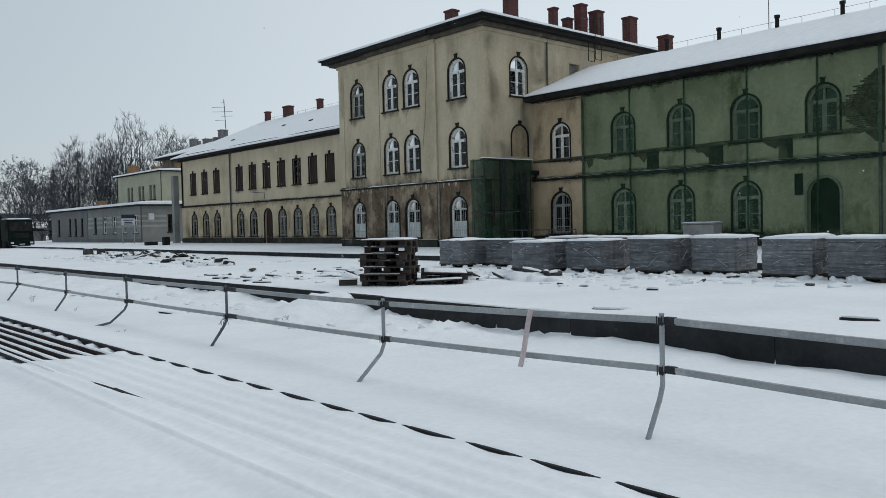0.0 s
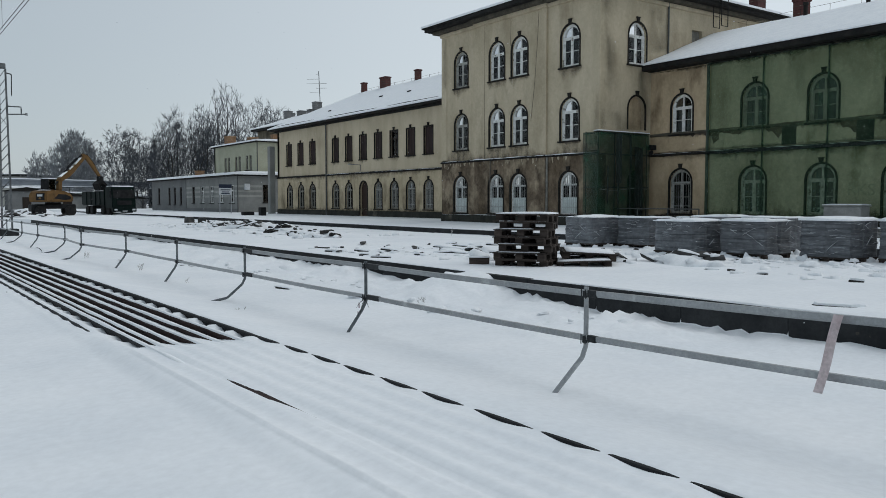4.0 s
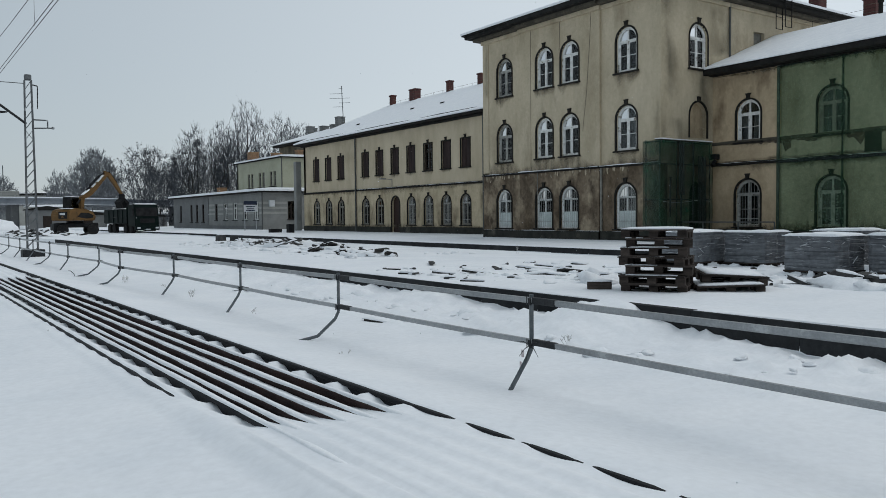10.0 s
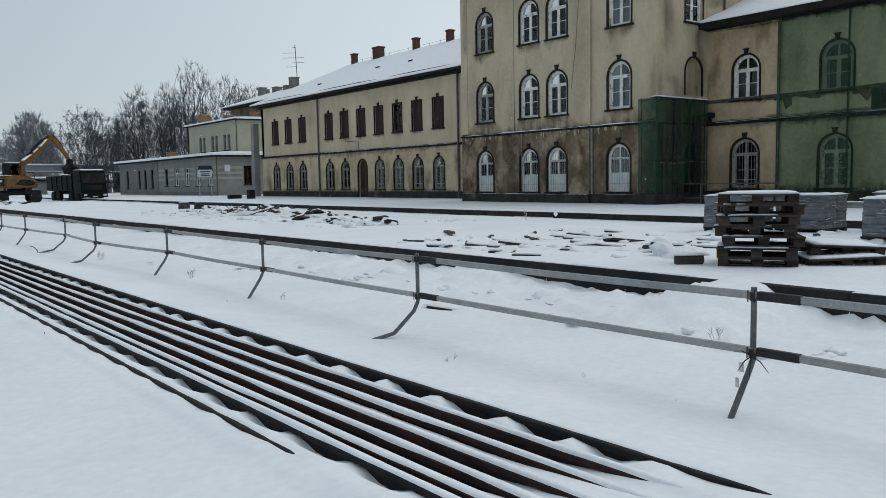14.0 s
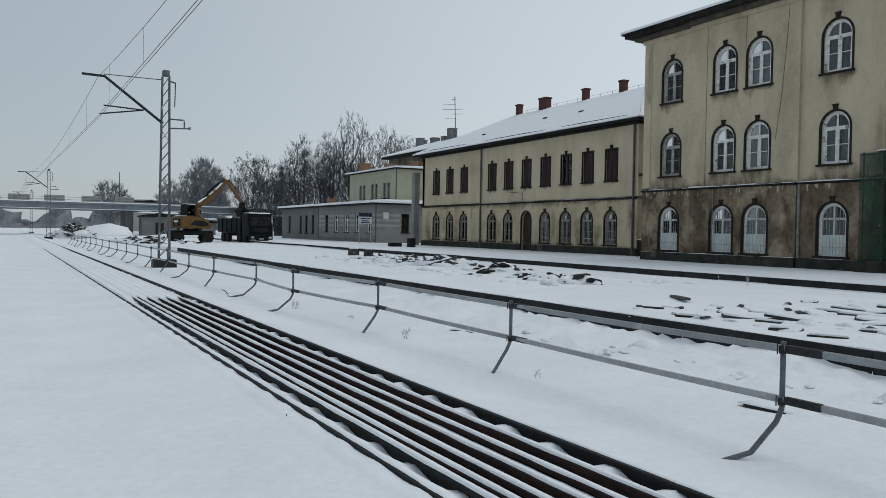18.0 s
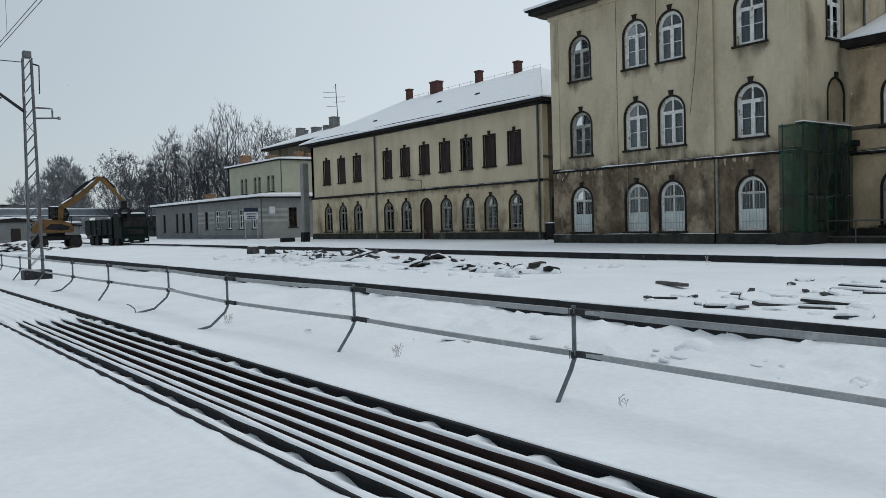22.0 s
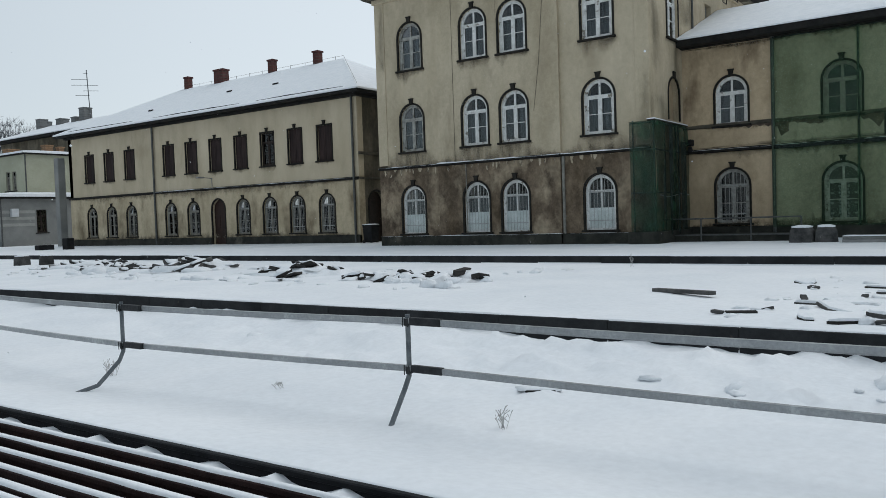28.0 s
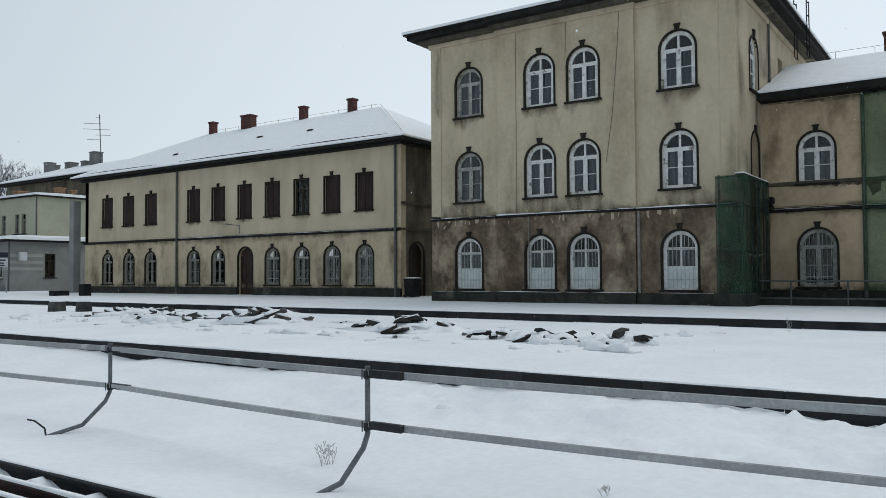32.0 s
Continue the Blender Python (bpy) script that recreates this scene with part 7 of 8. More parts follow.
tagged(part("concrete_pier", bm, GREY_PLASTER), "tall plain grey concrete pier beside the wing", "pier", kind="")


def build_rear_house():
    root = thing("rear_house", "house behind the wing with dark eaves and snowy roof", "house")
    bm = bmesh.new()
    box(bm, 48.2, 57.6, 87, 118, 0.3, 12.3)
    part("body", bm, DARK_RENDER, root)
    bm = bmesh.new()
    hip(bm, 47.4, 58.4, 86, 118.8, 12.6, 52.9, 92, 114, 14.6, 0.3)
    part("roof", bm, EAVE, root)
    bm = bmesh.new()
    hip(bm, 47.3, 58.5, 85.9, 118.9, 12.72, 52.9, 92, 114, 14.74, 0.1)
    part("roof_snow", bm, SNOW_CAP, root)


build_rear_house()
for x, y, z0, z1, w in ((52.9, 117.1, 12.8, 15.7, 1.0), (52.9, 115.3, 13.2, 15.25, 0.4), (52.9, 112.3, 14.4, 15.3, 1.1), (52.9, 109.1, 14.4, 15.2, 0.95), (52.9, 107.2, 14.4, 16.1, 1.05)):
    c = chimney(x, y, z0, z1, w, w, GREY_DARK)
    tagged(c, "grey rendered chimney on the roof behind the wing", "chimney", "grey chimneys")


def build_antenna():
    root = thing("tv_antenna", "thin rooftop television antenna with cross rods", "antenna", m=pose(53.1, 106.5, 14.6, 0, -2.5, 0))
    bm = bmesh.new()
    tube(bm, (0, 0, -0.1), (0, 0, 5.8), 0.055, n=6)
    part("pole", bm, STEEL, root)
    for z, lo, hi in ((5.4, 0.4, 0.1), (4.7, 1.7, 0.1), (4.05, 1.75, 1.1), (3.4, 0.5, 1.1), (2.85, 1.4, 0.1)):
        bm = bmesh.new()
        tube(bm, (-lo * 0.89, lo * 0.46, z), (hi * 0.89, -hi * 0.46, z), 0.03, n=4)
        part("rod", bm, STEEL, root)


build_antenna()


# ---------------------------------------------------------------- overhead line
def build_mast(x, y, h):
    root = thing("catenary_mast", "grey steel lattice mast carrying the overhead line arm", "mast", "catenary masts", m=pose(x, y, 0.0))
    hw0, hw1 = 0.215, 0.135
    for sx in (-1, 1):
        for sy in (-1, 1):
            bm = bmesh.new()
            tube(bm, (sx * hw0, sy * 0.15, 0.1), (sx * hw1, sy * 0.12, h - 0.27), 0.034, n=4)
            part("leg", bm, STEEL, root)
    k = 18
    for sy in (-1, 1):
        for i in range(k):
            t0, t1 = i / k, (i + 1) / k
            w0, w1 = hw0 + (hw1 - hw0) * t0, hw0 + (hw1 - hw0) * t1
            s = -1 if sy < 0 or i % 6 else 1
            bm = bmesh.new()
            tube(bm, (s * w0, sy * 0.14, 0.1 + (h - 0.37) * t0), (-s * w1, sy * 0.14, 0.1 + (h - 0.37) * t1), 0.016, n=4)
            part("brace", bm, STEEL, root)
    bm = bmesh.new()
    box(bm, -0.45, 0.45, -0.4, 0.4, -0.2, 0.42, bevel=0.03)
    part("footing", bm, BLACK_CLAMP, root, "dark footing block")
    bm = bmesh.new()
    box(bm, -0.14, 0.14, -0.12, 0.12, h - 0.27, h - 0.02, bevel=0.03)
    part("top_box", bm, STEEL, root)
    bm = bmesh.new()
    tube(bm, (-3.15, 0, h - 0.48), (-2.3, 0, h - 0.5), 0.05, n=6)
    tube(bm, (-2.35, 0, h - 0.48), (-0.1, 0, h - 2.2), 0.055, n=6)
    part("cantilever", bm, BLACK_CLAMP, root)
    bm = bmesh.new()
    tube(bm, (-2.35, 0, h - 0.42), (-0.15, 0, h - 0.42), 0.018, n=5)
    part("tie_rod", bm, STEEL, root)
    bm = bmesh.new()
    tube(bm, (-2.5, 0, h - 2.0), (-0.85, 0, h - 1.72), 0.03, n=5)
    tube(bm, (-2.35, 0, h - 1.65), (-0.85, 0, h - 1.72), 0.03, n=5)
    part("steady_arm", bm, BLACK_CLAMP, root)
    bm = bmesh.new()
    tube(bm, (0.15, 0, h - 2.0), (0.75, 0, h - 2.0), 0.032, n=5)
    tube(bm, (0.75, 0, h - 2.0), (0.75, 0, h - 2.33), 0.032, n=5)
    tube(bm, (0.15, 0, h - 2.38), (0.98, 0, h - 2.33), 0.032, n=5)
    tube(bm, (0.92, 0, h - 2.33), (1.02, 0, h - 2.33), 0.06, n=6)
    part("side_bracket", bm, STEEL, root)
    bm = bmesh.new()
    tube(bm, (0.15, 0, h - 0.45), (0.38, 0, h - 0.5), 0.03, n=5)
    tube(bm, (0.38, 0, h - 0.5), (0.36, 0, h - 1.5), 0.022, n=5)
    part("hanging_cable", bm, BLACK_CLAMP, root)
    return root


MASTS = [(5.56, 44.97), (3.1, 112.0), (2.0, 176.0), (5.6, -18.0)]
for mx, my in MASTS:
    build_mast(mx, my, 8.2)
for mx in (-7.5,):
    for my in (150.0, 210.0):
        build_mast(mx, my, 8.2)


def build_wires():
    root = thing("overhead_wires", "overhead contact wire and catenary with droppers above the track", "wires")
    stops = [(4.0, -18.0), (3.0, 44.97), (0.95, 112.0), (-0.4, 176.0), (-1.6, 240.0)]
    for (x0, y0), (x1, y1) in zip(stops, stops[1:]):
        n = 16
        top, low = [], []
        for i in range(n + 1):
            t = i / n
            x, y = x0 + (x1 - x0) * t, y0 + (y1 - y0) * t
            low.append(Vector((x, y, 6.05)))
            top.append(Vector((x, y, 7.65 - 1.0 * 4 * t * (1 - t))))
        for line, r, off in ((top, 0.010, 0.0), (low, 0.010, -0.03), (low, 0.010, 0.05)):
            bm = bmesh.new()
            rings = [[bm.verts.new(p + Vector((off + a * r, 0, b * r))) for a, b in ((1, 0), (0, 1), (-1, 0), (0, -1))] for p in line]
            for u, v in zip(rings, rings[1:]):
                for k in range(4):
                    bm.faces.new((u[k], u[(k + 1) % 4], v[(k + 1) % 4], v[k]))
            part("wire", bm, WIRE, root)
        for i in range(1, n):
            if i % 2:
                bm = bmesh.new()
                tube(bm, low[i], top[i], 0.005, n=4)
                part("dropper", bm, WIRE, root)
    return root


build_wires()


# ---------------------------------------------------------------- road bridge
def build_bridge():
    root = thing("road_bridge", "concrete road bridge over the tracks with railings", "bridge", m=pose(0, 0, -0.7))
    y0, y1 = 152.0, 162.0
    bm = bmesh.new()
    prism(bm, [(-90, 5.05), (20, 5.05), (75, 4.3), (75, 5.2), (20, 5.95), (-90, 5.95)], y0, y1, uvz)
    bmesh.ops.recalc_face_normals(bm, faces=bm.faces[:])
    part("deck", bm, BRIDGE_STEEL, root)
    bm = bmesh.new()
    prism(bm, [(-90, 5.95), (20, 5.95), (75, 5.2), (75, 5.45), (20, 6.2), (-90, 6.2)], y0 - 0.25, y0 + 0.3, uvz)
    bmesh.ops.recalc_face_normals(bm, faces=bm.faces[:])
    part("parapet", bm, BRIDGE_STEEL, root, "snow-dusted parapet")
    bm = bmesh.new()
    prism(bm, [(-90, 6.2), (20, 6.2), (75, 5.45), (75, 5.6), (20, 6.35), (-90, 6.35)], y0 - 0.3, y0 + 0.35, uvz)
    prism(bm, [(-90, 5.12), (20, 5.12), (75, 4.37), (75, 4.45), (20, 5.2), (-90, 5.2)], y0 - 0.2, y0 - 0.01, uvz)
    bmesh.ops.recalc_face_normals(bm, faces=bm.faces[:])
    part("parapet_snow", bm, SNOW_CAP, root, "strip of snow along the parapet")
    for x in (-45.0, -18.0, 16.4, 44.0):
        bm = bmesh.new()
        box(bm, x - 0.62, x + 0.62, y0 + 1, y1 - 1, -0.3, 5.1, bevel=0.1)
        part("pier", bm, GREY_DARK, root)
    for i in range(60):
        x = -88 + i * 1.9
        bm = bmesh.new()
        tube(bm, (x, y0, 6.1), (x, y0, 7.0), 0.03, n=4)
        part("post", bm, STEEL, root)
    for z in (6.6, 7.0):
        bm = bmesh.new()
        tube(bm, (-90, y0, z), (24, y0, z), 0.03, n=4)
        part("rail", bm, STEEL, root)
    for x in (-36, -28, -22, -13, -6, 0.0, 5.0, 10.5, 15.5):
        bm = bmesh.new()
        box(bm, x - 1.5, x + 1.5, y0 + 0.1, y0 + 0.16, 6.36, 7.3)
        part("noise_panel", bm, GREY_LIGHT, root)
    for x in (-12, 14.8):
        bm = bmesh.new()
        tube(bm, (x, y0 + 1, 6.2), (x, y0 + 1, 11.5), 0.07, n=6)
        part("lamp_post", bm, STEEL, root)


build_bridge()


# ---------------------------------------------------------------- trees
def grow_tree(name, x, y, h, seed, twig, label, crown=(0.3, 0.36), base=0.3, count=800, balance=0.3, clumps=0.0, fine=0.02, conifer=False, rise=0.55):
    """Branches grown towards points spread through the crown; limbs thicken by what they carry."""
    rng = np.random.default_rng(seed)
    root = thing(name, label, "tree", "bare trees", m=pose(x, y, 0.2))
    data = {0: ([], []), 1: ([], [])}

    def limb(p, q, r0, r1, slot):
        vs, fs = data[slot]
        d = Vector(q - p)
        if d.length < 1e-4:
            return
        d.normalize()
        a = d.orthogonal().normalized()
        b = d.cross(a)
        k, n = len(vs), (6 if slot == 0 else 3)
        for c, r in ((Vector(p), r0), (Vector(q), r1)):
            for i in range(n):
                t = 2 * math.pi * i / n
                vs.append(tuple(c + (a * math.cos(t) + b * math.sin(t)) * r))
        for i in range(n):
            fs.append((k + i, k + (i + 1) % n, k + n + (i + 1) % n, k + n + i))

    if conifer:
        limb(np.zeros(3), np.array((0, 0, h)), h * 0.014, 0.03, 0)
        for i in range(int(h * 9)):
            t = 0.12 + 0.86 * i / int(h * 9)
            a = rng.uniform(0, 6.28)
            L = (1 - t) ** 0.7 * h * 0.23 * rng.uniform(0.6, 1.1) + 0.3
            p = np.array((0, 0, h * t))
            d = np.array((math.cos(a), math.sin(a), -0.25))
            limb(p, p + d * L, 0.05, 0.02, 1)
            for j in range(10):
                c = p + d * L * rng.uniform(0.15, 1.0)
                limb(c, c + rng.uniform((-0.5, -0.5, -0.9), (0.5, 0.5, 0.05)) * (0.5 + L * 0.2), 0.03, 0.015, 1)
    else:
        zb = h * base
        pts, parent, path = [np.array((0.0, 0.0, 0.0))], [-1], [0.0]
        steps = max(3, int(zb / 0.9))
        for i in range(1, steps + 1):
            pts.append(np.array((rng.normal(0, 0.06), rng.normal(0, 0.06), zb * i / steps)))
            parent.append(len(pts) - 2)
            path.append(zb * i / steps)
        rx, rz = h * crown[0], h * crown[1]
        cz = h - rz
        u = rng.normal(size=(count, 3))
        u /= np.linalg.norm(u, axis=1)[:, None]
        r = rng.uniform(0.12, 1.0, count) ** 0.45
        lobes = 1 + 0.1 * np.sin(u[:, 0] * 5 + seed) + 0.12 * np.sin(u[:, 1] * 7 + u[:, 2] * 4 + seed * 2)
        goal = u * (r * lobes)[:, None] * np.array((rx, rx, rz)) + np.array((0, 0, cz))
        goal[:, 2] = np.minimum(goal[:, 2], h)
        goal = goal[goal[:, 2] > zb * 0.8]
        goal = goal[np.argsort(np.linalg.norm(goal - np.array((0, 0, zb)), axis=1))]
        cap = len(goal) * 7 + 40
        P, D = np.zeros((cap, 3)), np.zeros(cap)
        n = len(pts)
        P[:n], D[:n] = pts, path
        first = max(1, n - 3)
        for g in goal:
            d = np.linalg.norm(P[first:n] - g, axis=1)
            side = np.linalg.norm(P[first:n, :2] - g[:2], axis=1)
            droop = np.maximum(0.0, P[first:n, 2] + rise * side - g[2])
            k = int(np.argmin(d + balance * D[first:n] + 1.6 * droop)) + first
            L = d[k - first]
            m = min(6, max(1, int(L / 1.1)))
            start = P[k].copy()
            bow = np.array((0, 0, 0.02 * L))
            for i in range(1, m + 1):
                t = i / m
                P[n] = start + (g - start) * t + bow * 4 * t * (1 - t) + (rng.normal(0, 0.05, 3) if i < m else 0)
                parent.append(k if i == 1 else n - 1)
                D[n] = D[parent[n]] + L / m
                n += 1
        load = np.zeros(n)
        kids = np.zeros(n, int)
        for i in range(n - 1, 0, -1):
            if kids[i] == 0:
                load[i] = 1.0
            load[parent[i]] += load[i]
            kids[parent[i]] += 1
        rad = np.maximum(fine, h * 0.017 * (load / load[0]) ** 0.5)
        for i in range(1, n):
            p = parent[i]
            limb(P[p], P[i], min(rad[p], rad[i] * 1.5), rad[i], 0 if rad[i] > fine * 3.5 else 1)
            if kids[i] == 0:
                out = P[i] - P[p]
                out /= max(1e-6, np.linalg.norm(out))
                for j in range(8):
                    q = P[i] + (out * 0.85 + rng.normal(0, 0.5, 3) + np.array((0, 0, 0.3))) * 0.72
                    limb(P[i], q, fine * 0.9, fine * 0.6, 1)
                    if rng.random() < clumps:
                        limb(q - np.array((0.12, 0, 0.05)), q + np.array((0.12, 0.05, 0.06)), 0.1, 0.07, 1)
    for slot, nm, mt in ((0, "trunk", BARK), (1, "crown", twig)):
        me = bpy.data.meshes.new(nm)
        me.from_pydata(data[slot][0], [], data[slot][1])
        me.materials.append(mt)
        piece(nm, me, root)
    return root


BARE = "tall bare winter tree with fine twigs greyed for haze"
for i, (x, y, h, crown, base, count, bal, label) in enumerate((
        (58.9, 160, 24.4, (0.19, 0.33), 0.3, 620, 0.55, "big bare tree with a broad rounded fan of branches"),
        (69.0, 165, 23.2, (0.2, 0.36), 0.2, 800, 0.6, BARE), (74.0, 166, 21.6, (0.2, 0.36), 0.2, 800, 0.6, BARE), (80.5, 168, 21.0, (0.2, 0.36), 0.2, 800, 0.6, BARE),
        (45.2, 151, 18.0, (0.16, 0.42), 0.14, 800, 0.6, BARE), (50.7, 152, 19.0, (0.15, 0.44), 0.12, 800, 0.6, BARE), (53.5, 154, 17.4, (0.2, 0.44), 0.1, 900, 0.65, BARE),
        (46.4, 163, 14.3, (0.2, 0.44), 0.1, 900, 0.65, BARE), (55.5, 170, 16.0, (0.2, 0.44), 0.12, 800, 0.6, BARE), (64.5, 172, 17.5, (0.2, 0.42), 0.14, 800, 0.6, BARE),
        (38.3, 146, 10.5, (0.3, 0.4), 0.1, 700, 0.8, "low bare tree with spreading twigs greyed for haze"))):
    grow_tree("bare_tree", x, y, h, 40 + i, TWIG, label, crown, base, count, bal, rise=1.15 if i == 0 else 0.7)
grow_tree("bare_tree", 36.6, 150, 13.9, 61, TWIG, "bare tree with dark seed clusters on its twigs", (0.3, 0.42), 0.15, 700, 0.8, clumps=0.12)
for i, (x, y, h) in enumerate(((46.4, 152, 16.8), (43.6, 157, 13.8), (55.5, 148, 12))):
    grow_tree("conifer_tree", x, y, h, 90 + i, TWIG, "dark thin conifer with drooping branches", conifer=True)
# Distant trees take the pale twig colour that imitates haze.
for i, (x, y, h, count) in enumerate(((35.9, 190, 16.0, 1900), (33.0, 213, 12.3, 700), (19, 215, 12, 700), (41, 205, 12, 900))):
    grow_tree("far_tree", x, y, h, 140 + i, TWIG_FAR, "round tree in the distance, coloured pale for haze", (0.33, 0.46), 0.1, count, 0.8, fine=0.04)


# ---------------------------------------------------------------- sheds, heaps and far ground by the bridge
def shed(x, y, wx, wy, h, mt, label):
    root = thing("shed", label, "shed", "sheds", m=pose(x, y, 0.2))
    bm = bmesh.new()
    box(bm, -wx / 2, wx / 2, -wy / 2, wy / 2, 0, h, bevel=0.03)
    part("body", bm, mt, root)
    bm = bmesh.new()
    prism(bm, [(-wx / 2 - 0.3, h), (wx / 2 + 0.3, h), (wx / 2 + 0.3, h + 0.15), (0, h + 0.7), (-wx / 2 - 0.3, h + 0.15)], -wy / 2 - 0.3, wy / 2 + 0.3, uvz)
    bmesh.ops.recalc_face_normals(bm, faces=bm.faces[:])
    part("roof", bm, EAVE, root)
    snow_on(root, -wx / 2 - 0.2, wx / 2 + 0.2, -wy / 2 - 0.2, wy / 2 + 0.2, h + 0.55, 0.25, x)
    if y < 200:
        bm = bmesh.new()
        box(bm, -wx * 0.12, wx * 0.12, -wy / 2 - 0.04, -wy / 2, 0, h * 0.7)
        part("door", bm, BROWN_PAINT, root)


shed(20.5, 150, 5.5, 4, 3.2, GREY_DARK, "small dark shed with a snowy roof under the bridge")
shed(27.0, 152, 6.0, 4, 2.4, GREY_PLASTER, "small grey shed with a snowy roof")
shed(35.0, 148, 8.0, 4, 2.0, GREY_DARK, "long dark shed near the trees")
shed(31.0, 240, 16, 10, 8.0, GREY_LIGHT, "far pale house with a low snowy roof")
# Woods as plain lumps, mist imitated by their pale colour.
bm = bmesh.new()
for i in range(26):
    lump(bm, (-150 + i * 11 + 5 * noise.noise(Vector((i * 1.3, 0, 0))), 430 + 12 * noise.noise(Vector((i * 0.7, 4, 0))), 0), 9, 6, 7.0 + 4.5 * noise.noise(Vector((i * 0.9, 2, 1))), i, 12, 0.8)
tagged(part("far_woods", bm, TWIG_FAR), "line of woods on the horizon, mist put into its pale colour", "woods", "", "stuff")


def far_heap(x, y, rx, ry, rz, seed, mt, label):
    bm = bmesh.new()
    lump(bm, (x, y, 0.0), rx, ry, rz, seed, 22, 0.5)
    for f in bm.faces:
        f.smooth = True
    tagged(part("spoil_mound", bm, mt), label, "mound", "far mounds")


far_heap(11.3, 142, 4.6, 4, 2.0, 3, SNOW_CAP, "big snow-covered heap of ballast")
far_heap(16.0, 112, 2.6, 2.2, 0.9, 5, SNOW_CAP, "low snowy heap of spoil")
rubble("rubble_heap", 6.4, 124, 90, 2.5, 2.2, 51, "tall heap of broken snowy slabs by the far mast", 5.5, DEBRIS, (0.4, 1.2), 0.25)
rubble("rubble_heap", 12.0, 84, 24, 2.6, 1.4, 52, "torn dark slabs and boards near the excavator", 0.8, DARK_PLANK, (0.4, 1.3), 0.28)
rubble("rubble_heap", 11.2, 95, 24, 2.4, 2.0, 53, "broken snowy slabs near the excavator", 1.4, DEBRIS, (0.4, 1.2), 0.28)


# ---------------------------------------------------------------- excavator and tipper truck
def rounded(bm, x0, x1, y0, y1, z0, z1, b):
    box(bm, x0, x1, y0, y1, z0, z1, bevel=b)


def wheel_set(root, x, y, z, r, w, mat_=TYRE):
    bm = bmesh.new()
    tube(bm, (0, -w / 2, 0), (0, w / 2, 0), r, n=18)
    wheel = part("wheel", bm, mat_, root, m=pose(x, y, z))
    bm = bmesh.new()
    tube(bm, (0, -w / 2 - 0.02, 0), (0, w / 2 + 0.02, 0), r * 0.5, n=12)
    part("rim", bm, BLACK, wheel)


def beam(bm, pts, y0, y1):
    """A welded arm: an outline of even depth along a bent line."""
    up, dn = [], []
    for i, (x, z, t) in enumerate(pts):
        a = pts[max(0, i - 1)]
        b = pts[min(len(pts) - 1, i + 1)]
        d = Vector((b[0] - a[0], b[1] - a[1])).normalized()
        n = Vector((-d.y, d.x))
        up.append((x + n.x * t / 2, z + n.y * t / 2))
        dn.append((x - n.x * t / 2, z - n.y * t / 2))
    prism(bm, up + dn[::-1], y0, y1, uvz)
    bmesh.ops.recalc_face_normals(bm, faces=bm.faces[:])


